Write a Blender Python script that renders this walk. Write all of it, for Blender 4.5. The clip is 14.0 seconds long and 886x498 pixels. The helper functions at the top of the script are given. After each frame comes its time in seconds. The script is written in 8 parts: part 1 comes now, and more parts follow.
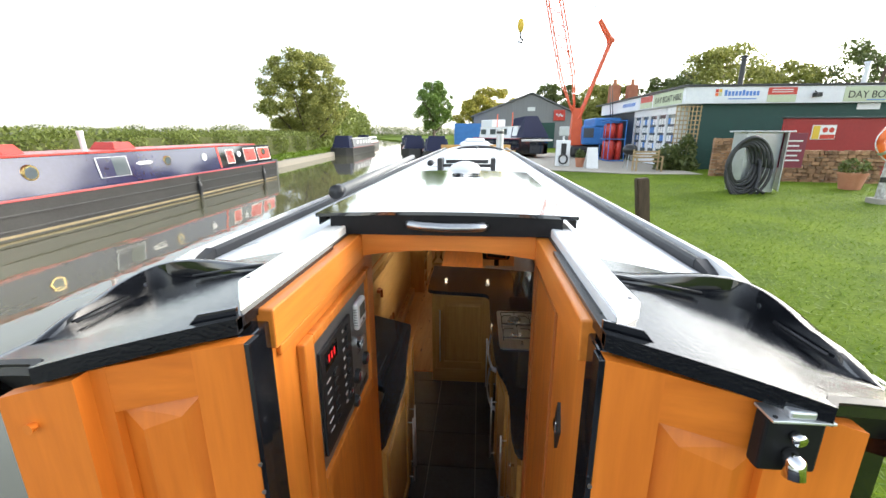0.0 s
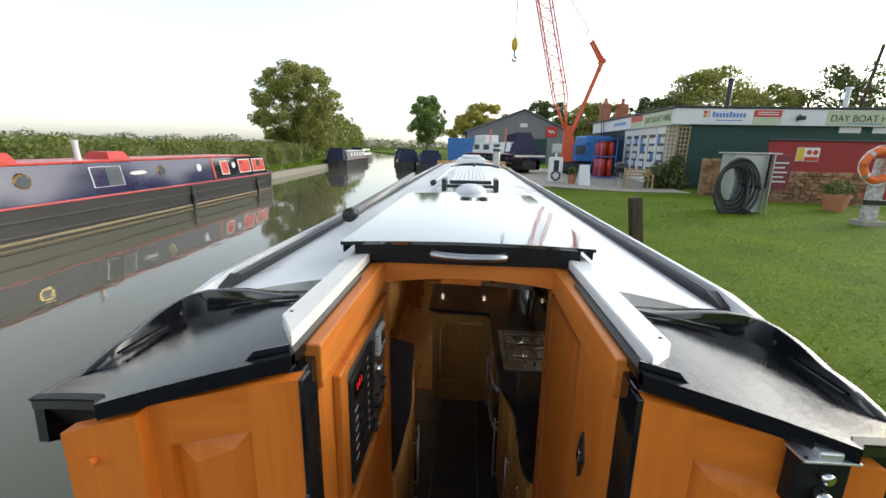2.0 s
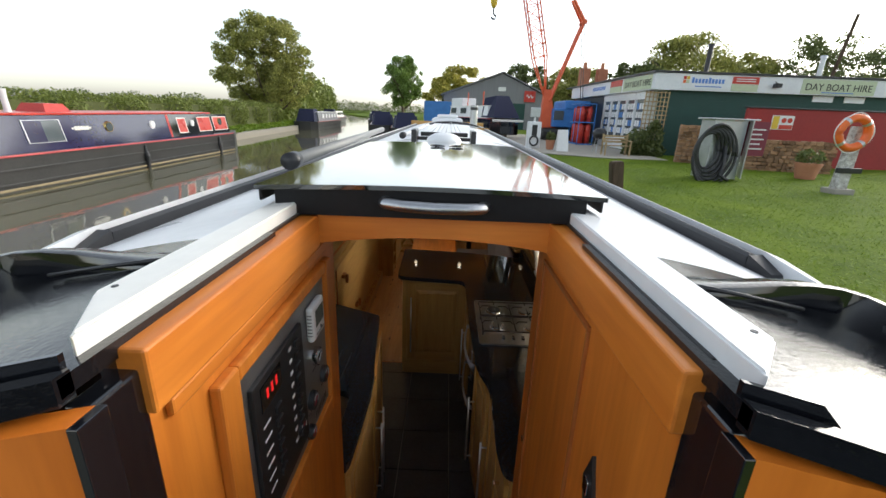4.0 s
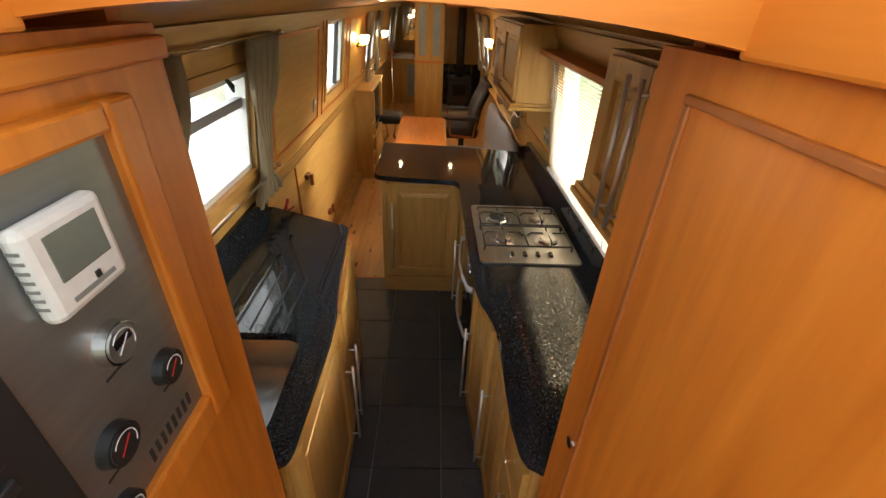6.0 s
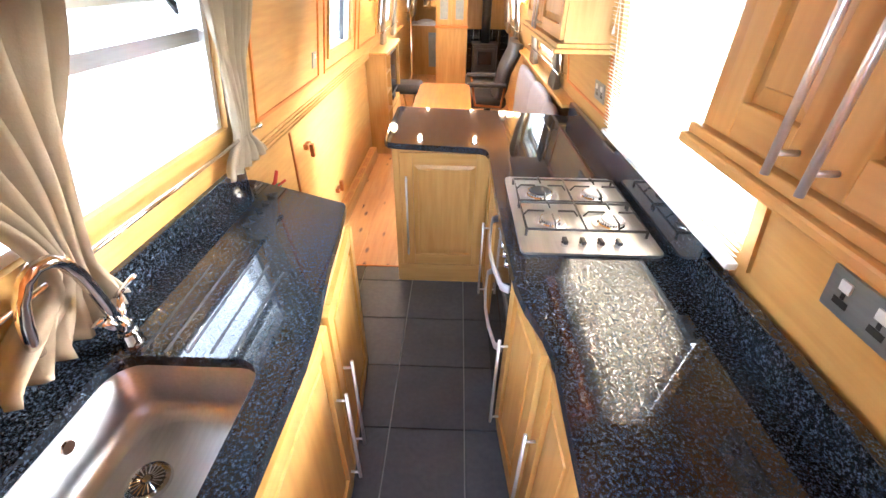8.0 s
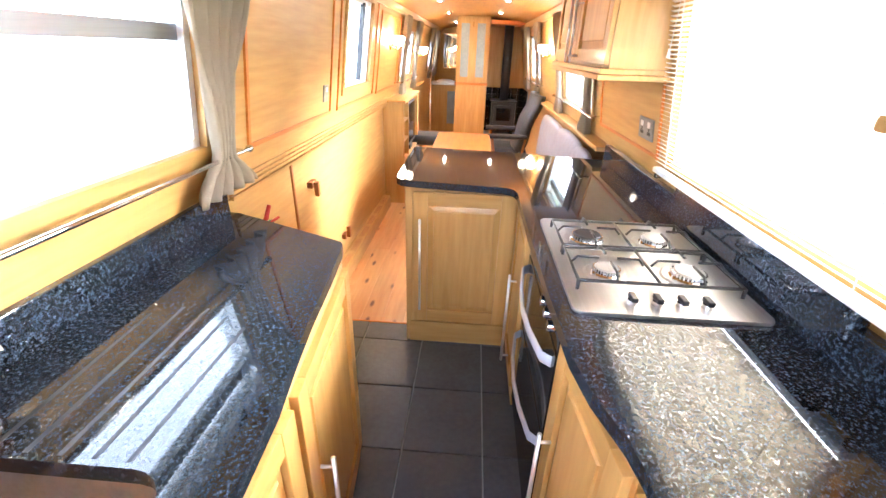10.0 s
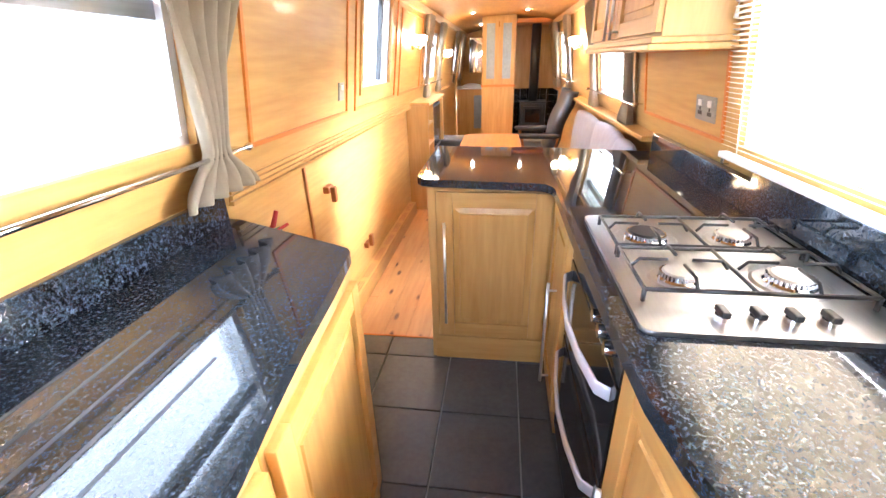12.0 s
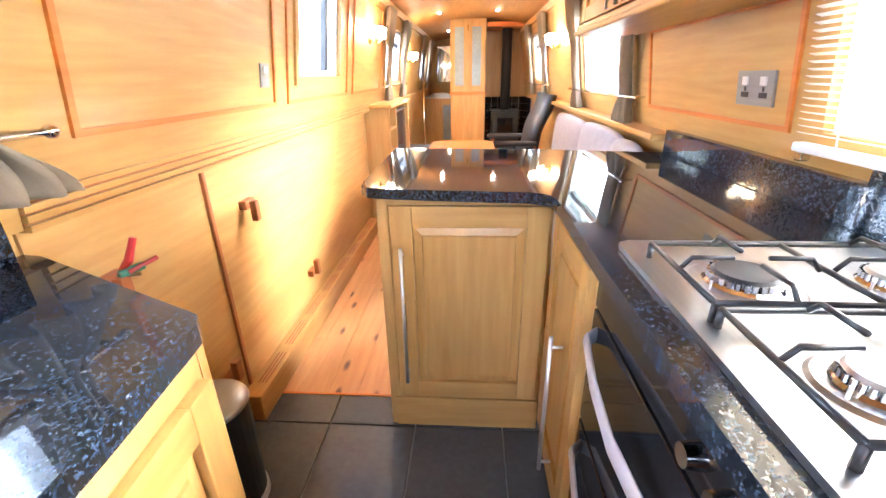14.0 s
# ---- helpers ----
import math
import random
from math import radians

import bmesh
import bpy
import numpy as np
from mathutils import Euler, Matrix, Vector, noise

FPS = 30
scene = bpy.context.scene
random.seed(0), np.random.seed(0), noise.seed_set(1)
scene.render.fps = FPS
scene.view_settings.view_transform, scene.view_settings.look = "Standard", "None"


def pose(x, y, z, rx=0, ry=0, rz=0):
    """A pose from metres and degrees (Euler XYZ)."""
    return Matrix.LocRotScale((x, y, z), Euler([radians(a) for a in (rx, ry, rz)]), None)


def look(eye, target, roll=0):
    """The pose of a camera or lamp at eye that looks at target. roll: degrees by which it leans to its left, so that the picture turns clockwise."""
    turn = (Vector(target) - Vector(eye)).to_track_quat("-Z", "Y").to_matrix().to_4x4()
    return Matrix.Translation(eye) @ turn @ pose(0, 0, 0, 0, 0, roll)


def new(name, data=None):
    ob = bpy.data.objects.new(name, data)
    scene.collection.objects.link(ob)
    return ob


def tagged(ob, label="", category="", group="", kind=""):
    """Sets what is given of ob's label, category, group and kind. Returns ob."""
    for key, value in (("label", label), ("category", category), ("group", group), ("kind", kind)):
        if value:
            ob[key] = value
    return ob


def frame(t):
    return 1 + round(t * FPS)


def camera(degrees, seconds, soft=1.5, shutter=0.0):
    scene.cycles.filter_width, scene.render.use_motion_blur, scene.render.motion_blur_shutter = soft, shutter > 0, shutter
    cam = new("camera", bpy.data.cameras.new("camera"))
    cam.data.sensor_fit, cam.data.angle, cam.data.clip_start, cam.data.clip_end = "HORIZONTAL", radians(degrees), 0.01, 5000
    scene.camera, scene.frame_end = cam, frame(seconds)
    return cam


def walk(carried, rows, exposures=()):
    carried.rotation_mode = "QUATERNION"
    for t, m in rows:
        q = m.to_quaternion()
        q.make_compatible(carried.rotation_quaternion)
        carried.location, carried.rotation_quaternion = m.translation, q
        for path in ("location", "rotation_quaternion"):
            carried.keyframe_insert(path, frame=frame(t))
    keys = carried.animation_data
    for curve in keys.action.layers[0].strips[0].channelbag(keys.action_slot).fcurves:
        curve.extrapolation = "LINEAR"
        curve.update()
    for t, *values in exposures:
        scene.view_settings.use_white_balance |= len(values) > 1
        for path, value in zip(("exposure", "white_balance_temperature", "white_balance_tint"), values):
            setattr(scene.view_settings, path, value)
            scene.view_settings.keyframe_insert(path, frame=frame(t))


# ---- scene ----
cam = camera(93.3, 14.0)
PATH = [
    (0, (0.104, -0.226, 2.285), (-0.06, 1.695, 1.752), -0.1),
    (0.5, (0.115, -0.221, 2.329), (-0.014, 1.704, 1.802), 1.2),
    (1, (0.076, -0.23, 2.353), (-0.077, 1.711, 1.895), 0.6),
    (1.5, (0.026, -0.258, 2.347), (-0.078, 1.68, 1.864), 0.3),
    (2, (0.009, -0.262, 2.346), (-0.114, 1.677, 1.872), 1.0),
    (4.5, (0.04, 0.235, 2.17), (0.049, 2.12, 1.503), 2.3),
    (5, (0.041, 0.389, 2.121), (-0.067, 2.26, 1.421), 3.6),
    (5.5, (0.038, 0.541, 2.037), (-0.077, 2.389, 1.28), 3.1),
    (6, (0.043, 0.695, 1.927), (0.103, 2.411, 0.9), 2.5),
    (6.5, (0.045, 0.799, 1.87), (0.083, 2.45, 0.742), 2.3),
    (7, (0.046, 0.938, 1.784), (0.096, 2.653, 0.756), 0.5),
    (7.5, (0.044, 1.031, 1.757), (0.076, 2.708, 0.667), 0.4),
    (8, (0.044, 1.12, 1.681), (0.0, 2.79, 0.581), 0.8),
    (8.5, (0.031, 1.175, 1.637), (-0.037, 2.932, 0.684), 1.5),
    (8.7, (0.03, 1.19, 1.618), (-0.034, 3.003, 0.774), 1.5),
    (10.8, (-0.02, 1.492, 1.448), (-0.199, 3.282, 0.576), 0.3),
    (11, (-0.025, 1.495, 1.453), (-0.22, 3.303, 0.62), -0.7),
    (11.5, (-0.006, 1.519, 1.433), (-0.325, 3.309, 0.598), -1.0),
    (12, (0.01, 1.59, 1.384), (-0.249, 3.393, 0.558), -1.6),
    (12.5, (0.005, 1.723, 1.265), (-0.029, 3.613, 0.611), -0.8),
    (13, (-0.039, 1.8, 1.244), (-0.116, 3.663, 0.519), -0.8),
    (13.5, (-0.03, 1.918, 1.237), (-0.075, 3.785, 0.523), -1.4),
    (14, (-0.007, 2.075, 1.236), (-0.137, 3.918, 0.47), -1.0),
]
EXPOSURES = [(0, 2.0, 6450, 8), (0.7, 1.88, 6450, 8), (1.0, 1.62, 6450, 8), (1.5, 1.22, 6450, 8), (2.2, 1.12, 6450, 8), (4.3, 1.2, 6450, 8), (5.2, 1.88, 6400, 10), (5.6, 2.2, 6600, 8),
             (6.0, 2.9, 7500, 5), (6.5, 4.05, 7100, 6), (7.0, 4.7, 6350, 10), (7.5, 5.1, 6050, 10), (8.5, 5.15, 5600, 11), (11, 5.15, 5650, 12), (12, 5.1, 5650, 13), (14, 5.25, 5450, 12)]
walk(cam, [(t, look(eye, target, roll)) for t, eye, target, roll in PATH], EXPOSURES)

# ---- world and sun ----
world = bpy.data.worlds.new("sky")
scene.world = world
world.use_nodes = True
wn = world.node_tree.nodes
sky = wn.new("ShaderNodeTexSky")
sky.sky_type, sky.sun_disc = "NISHITA", False
SUN_DIR = Vector((0.76, 0.40, 0.36)).normalized()
sky.sun_elevation = math.asin(SUN_DIR.z)
sky.sun_rotation = math.atan2(SUN_DIR.x, SUN_DIR.y)
sky.air_density, sky.dust_density, sky.ozone_density = 1.0, 1.5, 1.0
wn["Background"].inputs["Strength"].default_value = 0.15
haze = wn.new("ShaderNodeHueSaturation")
haze.inputs["Saturation"].default_value = 0.42
world.node_tree.links.new(sky.outputs["Color"], haze.inputs["Color"])
world.node_tree.links.new(haze.outputs["Color"], wn["Background"].inputs["Color"])
sun = new("sun", bpy.data.lights.new("sun", "SUN"))
sun.data.energy, sun.data.angle, sun.data.color = 0.55, radians(28), (1.0, 0.94, 0.85)
sun.matrix_basis = look(SUN_DIR * 60, (0, 0, 0))


def area_lamp(name, at, to, sx, sy, watts, color):
    data = bpy.data.lights.new(name, "AREA")
    data.shape, data.size, data.size_y, data.energy, data.color = "RECTANGLE", sx, sy, watts, color
    ob = new(name, data)
    ob.matrix_basis = look(at, to)
    return ob


def bulb(name, at, watts, radius=0.03, color=(1.0, 0.72, 0.42)):
    data = bpy.data.lights.new(name, "POINT")
    data.energy, data.shadow_soft_size, data.color = watts, radius, color
    ob = new(name, data)
    ob.location = at
    return ob


SKYLIGHT = (0.86, 0.93, 1.0)
WINDOW_WATTS = 0.3
LAMP_WATTS = 0.085

# ---- materials ----
def links_of(m):
    return m.node_tree.nodes, m.node_tree.links


def surface(name, c1, c2, scale=6.0, rough=(0.4, 0.6), metal=0.0, bump=0.15, stretch=(1, 1, 1), fine=9.0, contrast=0.5,
            spec=0.5, coat=0.0, vary=0.0, dist=0.004):
    """A surface with colour between c1 and c2, broken up at two scales, with relief and uneven gloss."""
    m = bpy.data.materials.new(name)
    m.use_nodes = True
    n, l = links_of(m)
    b = n["Principled BSDF"]
    b.inputs["Metallic"].default_value = metal
    b.inputs["Specular IOR Level"].default_value = spec
    b.inputs["Coat Weight"].default_value = coat
    b.inputs["Coat Roughness"].default_value = 0.08
    tc, mp = n.new("ShaderNodeTexCoord"), n.new("ShaderNodeMapping")
    mp.inputs["Scale"].default_value = stretch
    l.new(tc.outputs["Object"], mp.inputs["Vector"])
    if vary:
        info, shift = n.new("ShaderNodeObjectInfo"), n.new("ShaderNodeVectorMath")
        shift.operation = "SCALE"
        shift.inputs[0].default_value = (7.0, 13.0, 5.0)
        l.new(info.outputs["Random"], shift.inputs["Scale"])
        l.new(shift.outputs["Vector"], mp.inputs["Location"])
    big, small = n.new("ShaderNodeTexNoise"), n.new("ShaderNodeTexNoise")
    for node, s, d in ((big, scale, 5.0), (small, scale * fine, 4.0)):
        node.inputs["Scale"].default_value, node.inputs["Detail"].default_value = s, d
        l.new(mp.outputs["Vector"], node.inputs["Vector"])
    mix = n.new("ShaderNodeMix")
    mix.inputs["Factor"].default_value = 0.45
    l.new(big.outputs["Fac"], mix.inputs["A"])
    l.new(small.outputs["Fac"], mix.inputs["B"])
    ramp = n.new("ShaderNodeValToRGB")
    ramp.color_ramp.elements[0].position, ramp.color_ramp.elements[1].position = 0.5 - contrast / 2, 0.5 + contrast / 2
    ramp.color_ramp.elements[0].color, ramp.color_ramp.elements[1].color = (*c1, 1), (*c2, 1)
    l.new(mix.outputs["Result"], ramp.inputs["Fac"])
    col = ramp.outputs["Color"]
    if vary:
        hsv, mr = n.new("ShaderNodeHueSaturation"), n.new("ShaderNodeMapRange")
        mr.inputs["To Min"].default_value, mr.inputs["To Max"].default_value = 1 - vary, 1 + vary
        l.new(info.outputs["Random"], mr.inputs["Value"])
        l.new(mr.outputs["Result"], hsv.inputs["Value"])
        l.new(col, hsv.inputs["Color"])
        col = hsv.outputs["Color"]
    l.new(col, b.inputs["Base Color"])
    rr = n.new("ShaderNodeMapRange")
    rr.inputs["To Min"].default_value, rr.inputs["To Max"].default_value = rough
    l.new(big.outputs["Fac"], rr.inputs["Value"])
    l.new(rr.outputs["Result"], b.inputs["Roughness"])
    bp = n.new("ShaderNodeBump")
    bp.inputs["Strength"].default_value, bp.inputs["Distance"].default_value = bump, dist
    l.new(mix.outputs["Result"], bp.inputs["Height"])
    l.new(bp.outputs["Normal"], b.inputs["Normal"])
    return m


def wood(name, c1, c2, grain="z", rough=(0.34, 0.5), scale=5.0, coat=0.08, vary=0.0):
    stretch = {"x": (0.09, 1, 1), "y": (1, 0.09, 1), "z": (1, 1, 0.09)}[grain]
    return surface(name, c1, c2, scale * 1.8, rough, bump=0.08, stretch=stretch, fine=5.0, contrast=0.36, coat=coat, vary=vary, dist=0.002)


def knotty(name, c1, c2, grain, rough, scale, coat, vary):
    """Boards with dark oval knots."""
    m = wood(name, c1, c2, grain, rough, scale, coat, vary)
    n, l = links_of(m)
    b = n["Principled BSDF"]
    src = b.inputs["Base Color"].links[0].from_socket
    mp = [k for k in n if k.bl_idname == "ShaderNodeMapping"][0]
    tc = [k for k in n if k.bl_idname == "ShaderNodeTexCoord"][0]
    m2 = n.new("ShaderNodeMapping")
    m2.inputs["Scale"].default_value = (9.0, 3.2, 1.0)
    l.new(tc.outputs["Object"], m2.inputs["Vector"])
    l.new(mp.inputs["Location"].links[0].from_socket, m2.inputs["Location"])
    vo, ra, mx = n.new("ShaderNodeTexVoronoi"), n.new("ShaderNodeValToRGB"), n.new("ShaderNodeMix")
    vo.inputs["Scale"].default_value = 1.0
    ra.color_ramp.elements[0].position, ra.color_ramp.elements[0].color = 0.07, (1, 1, 1, 1)
    ra.color_ramp.elements[1].position, ra.color_ramp.elements[1].color = 0.16, (0, 0, 0, 1)
    mx.data_type = "RGBA"
    l.new(m2.outputs["Vector"], vo.inputs["Vector"])
    l.new(vo.outputs["Distance"], ra.inputs["Fac"])
    l.new(ra.outputs["Color"], mx.inputs[0])
    l.new(src, mx.inputs[6])
    mx.inputs[7].default_value = (0.10, 0.035, 0.012, 1)
    l.new(mx.outputs[2], b.inputs["Base Color"])
    return m


def plain(name, c, rough=0.4, metal=0.0, spec=0.5):
    k = 0.82
    return surface(name, tuple(v * k for v in c), c, 9.0, (rough * 0.85, min(1, rough * 1.15)), metal, 0.05, spec=spec, dist=0.002)


def glow(name, c, strength):
    m = bpy.data.materials.new(name)
    m.use_nodes = True
    n, _ = links_of(m)
    b = n["Principled BSDF"]
    b.inputs["Base Color"].default_value = (*c, 1)
    b.inputs["Emission Color"].default_value = (*c, 1)
    b.inputs["Emission Strength"].default_value = strength
    return m


def glass(name, c=(1, 1, 1), rough=0.0):
    m = bpy.data.materials.new(name)
    m.use_nodes = True
    n, _ = links_of(m)
    b = n["Principled BSDF"]
    b.inputs["Base Color"].default_value = (*c, 1)
    b.inputs["Transmission Weight"].default_value = 1.0
    b.inputs["Roughness"].default_value = rough
    b.inputs["IOR"].default_value = 1.05 if rough == 0 else 1.3
    return m


def granite_stone():
    m = bpy.data.materials.new("black_granite")
    m.use_nodes = True
    n, l = links_of(m)
    b = n["Principled BSDF"]
    b.inputs["Roughness"].default_value = 0.04
    b.inputs["Specular IOR Level"].default_value = 0.65
    tc = n.new("ShaderNodeTexCoord")
    vor, noi = n.new("ShaderNodeTexVoronoi"), n.new("ShaderNodeTexNoise")
    vor.inputs["Scale"].default_value = 430.0
    noi.inputs["Scale"].default_value, noi.inputs["Detail"].default_value = 130.0, 5.0
    for node in (vor, noi):
        l.new(tc.outputs["Object"], node.inputs["Vector"])
    ramp = n.new("ShaderNodeValToRGB")
    els = ramp.color_ramp.elements
    els[0].position, els[0].color = 0.38, (0.005, 0.0065, 0.009, 1)
    els[1].position, els[1].color = 0.71, (0.068, 0.089, 0.120, 1)
    mid = els.new(0.55)
    mid.color = (0.018, 0.025, 0.034, 1)
    mix = n.new("ShaderNodeMix")
    mix.inputs["Factor"].default_value = 0.28
    l.new(noi.outputs["Fac"], mix.inputs["A"])
    l.new(vor.outputs["Color"], mix.inputs["B"])
    l.new(mix.outputs["Result"], ramp.inputs["Fac"])
    l.new(ramp.outputs["Color"], b.inputs["Base Color"])
    return m


def water_surface():
    m = bpy.data.materials.new("canal_water")
    m.use_nodes = True
    n, l = links_of(m)
    b = n["Principled BSDF"]
    b.inputs["Base Color"].default_value = (0.13, 0.122, 0.07, 1)
    b.inputs["Roughness"].default_value = 0.03
    b.inputs["IOR"].default_value = 1.6
    tc, mp = n.new("ShaderNodeTexCoord"), n.new("ShaderNodeMapping")
    mp.inputs["Scale"].default_value = (1.4, 0.5, 1)
    l.new(tc.outputs["Object"], mp.inputs["Vector"])
    noi = n.new("ShaderNodeTexNoise")
    noi.inputs["Scale"].default_value, noi.inputs["Detail"].default_value = 1.6, 4.0
    l.new(mp.outputs["Vector"], noi.inputs["Vector"])
    bp = n.new("ShaderNodeBump")
    bp.inputs["Strength"].default_value, bp.inputs["Distance"].default_value = 0.12, 0.05
    l.new(noi.outputs["Fac"], bp.inputs["Height"])
    l.new(bp.outputs["Normal"], b.inputs["Normal"])
    return m


def leaf_surface(name, c1, c2):
    m = bpy.data.materials.new(name)
    m.use_nodes = True
    n, l = links_of(m)
    b = n["Principled BSDF"]
    b.inputs["Roughness"].default_value = 0.55
    b.inputs["Subsurface Weight"].default_value = 0.0
    geo, ramp = n.new("ShaderNodeNewGeometry"), n.new("ShaderNodeValToRGB")
    ramp.color_ramp.elements[0].color, ramp.color_ramp.elements[1].color = (*c1, 1), (*c2, 1)
    l.new(geo.outputs["Random Per Island"], ramp.inputs["Fac"])
    l.new(ramp.outputs["Color"], b.inputs["Base Color"])
    tr, mx = n.new("ShaderNodeBsdfTranslucent"), n.new("ShaderNodeMixShader")
    mx.inputs["Fac"].default_value = 0.35
    l.new(ramp.outputs["Color"], tr.inputs["Color"])
    l.new(b.outputs["BSDF"], mx.inputs[1])
    l.new(tr.outputs["BSDF"], mx.inputs[2])
    l.new(mx.outputs["Shader"], n["Material Output"].inputs["Surface"])
    return m


OAK_A, OAK_B = (0.43, 0.217, 0.047), (0.60, 0.352, 0.108)
CHE_A, CHE_B = (0.46, 0.125, 0.013), (0.73, 0.245, 0.034)
oak_z, oak_y, oak_x = (wood("oak_" + g, OAK_A, OAK_B, g) for g in "zyx")
che_z, che_y, che_x = (wood("cherry_" + g, CHE_A, CHE_B, g) for g in "zyx")
dor_z, dor_x = (wood("door_cherry_" + g, (0.54, 0.128, 0.010), (0.80, 0.225, 0.024), g) for g in "zx")
oak_ceiling = wood("ceiling_oak", (0.40, 0.18, 0.035), (0.54, 0.27, 0.07), "y", (0.5, 0.68), 5.0, 0.0)
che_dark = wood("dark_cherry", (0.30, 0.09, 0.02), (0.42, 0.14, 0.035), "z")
plank_wood = knotty("pine_plank", (0.55, 0.27, 0.09), (0.72, 0.42, 0.17), "y", (0.3, 0.5), 5.0, 0.1, vary=0.14)
granite = granite_stone()
slate = surface("slate_tile", (0.045, 0.050, 0.058), (0.10, 0.11, 0.124), 5.0, (0.3, 0.5), bump=0.35, vary=0.22)
grout = plain("grey_grout", (0.34, 0.34, 0.33), 0.9)
steel = surface("brushed_steel", (0.36, 0.37, 0.38), (0.50, 0.51, 0.52), 14.0, (0.28, 0.42), 1.0, 0.03, (1, 0.05, 1))
pale_steel = plain("pale_steel", (0.82, 0.83, 0.84), 0.35, 0.8)
chrome = plain("chrome", (0.8, 0.8, 0.8), 0.08, 1.0)
panel_steel = surface("panel_steel", (0.26, 0.27, 0.27), (0.36, 0.37, 0.37), 12.0, (0.38, 0.5), 0.85, 0.03, (1, 0.06, 1))
silver_paint = plain("silver_paint", (0.66, 0.67, 0.74), 0.32, 0.35)
black_iron = plain("black_enamel", (0.018, 0.018, 0.019), 0.32)
black_plastic = plain("black_plastic", (0.02, 0.02, 0.021), 0.42)
black_glass = plain("black_glass", (0.012, 0.012, 0.013), 0.06)
black_paint = surface("black_gloss_paint", (0.004, 0.0045, 0.006), (0.010, 0.011, 0.014), 5.0, (0.02, 0.10), bump=0.03, spec=0.8, coat=0.3)
wet_paint = surface("wet_black_paint", (0.003, 0.0035, 0.0045), (0.012, 0.013, 0.016), 7.0, (0.02, 0.16), bump=0.3, fine=22.0, spec=0.42, coat=0.0, dist=0.004)
lid_paint = surface("wet_gloss_black_paint", (0.006, 0.007, 0.009), (0.016, 0.018, 0.022), 4.0, (0.015, 0.06), bump=0.03, fine=20.0, spec=1.0, coat=1.0)
satin_black = surface("satin_black_paint", (0.004, 0.004, 0.005), (0.011, 0.011, 0.012), 6.0, (0.45, 0.65), bump=0.1, spec=0.25)
dark_steel = plain("dark_steel", (0.05, 0.05, 0.052), 0.4, 0.6)
white_paint = surface("white_gloss_paint", (0.68, 0.69, 0.70), (0.82, 0.83, 0.83), 2.5, (0.18, 0.45), bump=0.06)
cream_paint = surface("cream_gloss_paint", (0.70, 0.68, 0.62), (0.82, 0.80, 0.74), 3.0, (0.2, 0.4), bump=0.06)
white_plastic = plain("white_plastic", (0.80, 0.80, 0.78), 0.35)
grey_plastic = plain("grey_plastic", (0.25, 0.25, 0.24), 0.45)
lcd = plain("grey_display", (0.17, 0.19, 0.16), 0.2)
red_led = glow("red_digits", (1.0, 0.02, 0.02), 0.15)
white_mark = plain("white_marking", (0.75, 0.75, 0.75), 0.5)
dark_mark = plain("dark_marking", (0.03, 0.03, 0.03), 0.6)
curtain_cloth = surface("beige_curtain", (0.27, 0.215, 0.145), (0.36, 0.295, 0.21), 18.0, (0.8, 0.95), bump=0.25, fine=14.0)
n_, l_ = links_of(curtain_cloth)
thin, blend = n_.new("ShaderNodeBsdfTranslucent"), n_.new("ShaderNodeMixShader")
thin.inputs["Color"].default_value = (0.58, 0.50, 0.38, 1)
blend.inputs["Fac"].default_value = 0.36
l_.new(n_["Principled BSDF"].outputs["BSDF"], blend.inputs[1])
l_.new(thin.outputs["BSDF"], blend.inputs[2])
l_.new(blend.outputs["Shader"], n_["Material Output"].inputs["Surface"])
grey_cloth = surface("grey_upholstery", (0.30, 0.295, 0.31), (0.40, 0.39, 0.41), 20.0, (0.85, 1.0), bump=0.3, fine=12.0)
black_leather = surface("black_leather", (0.016, 0.016, 0.019), (0.04, 0.04, 0.046), 16.0, (0.3, 0.45), bump=0.35, fine=10.0)
pane_glass = glass("clear_glass")
frosted = surface("etched_glass", (0.22, 0.26, 0.26), (0.38, 0.42, 0.41), 5.0, (0.12, 0.25), bump=0.04)
mirror_glass = plain("mirror", (0.9, 0.9, 0.9), 0.02, 1.0)
lamp_glow = glow("lit_lamp_glass", (1.0, 0.80, 0.50), 3.5)
spot_glow = glow("lit_spot", (1.0, 0.90, 0.75), 4.0)
slat_wood = wood("blind_wood", (0.76, 0.68, 0.57), (0.84, 0.78, 0.68), "y", (0.5, 0.7), 5.0, 0.0)
n_, l_ = links_of(slat_wood)
thin, blend = n_.new("ShaderNodeBsdfTranslucent"), n_.new("ShaderNodeMixShader")
thin.inputs["Color"].default_value = (0.84, 0.78, 0.68, 1)
blend.inputs["Fac"].default_value = 0.5
l_.new(n_["Principled BSDF"].outputs["BSDF"], blend.inputs[1])
l_.new(thin.outputs["BSDF"], blend.inputs[2])
l_.new(blend.outputs["Shader"], n_["Material Output"].inputs["Surface"])
brass = plain("brass", (0.75, 0.55, 0.22), 0.25, 1.0)
red_cloth = plain("red_metal", (0.45, 0.015, 0.015), 0.4)
green_plastic = plain("green_plastic", (0.02, 0.20, 0.12), 0.4)


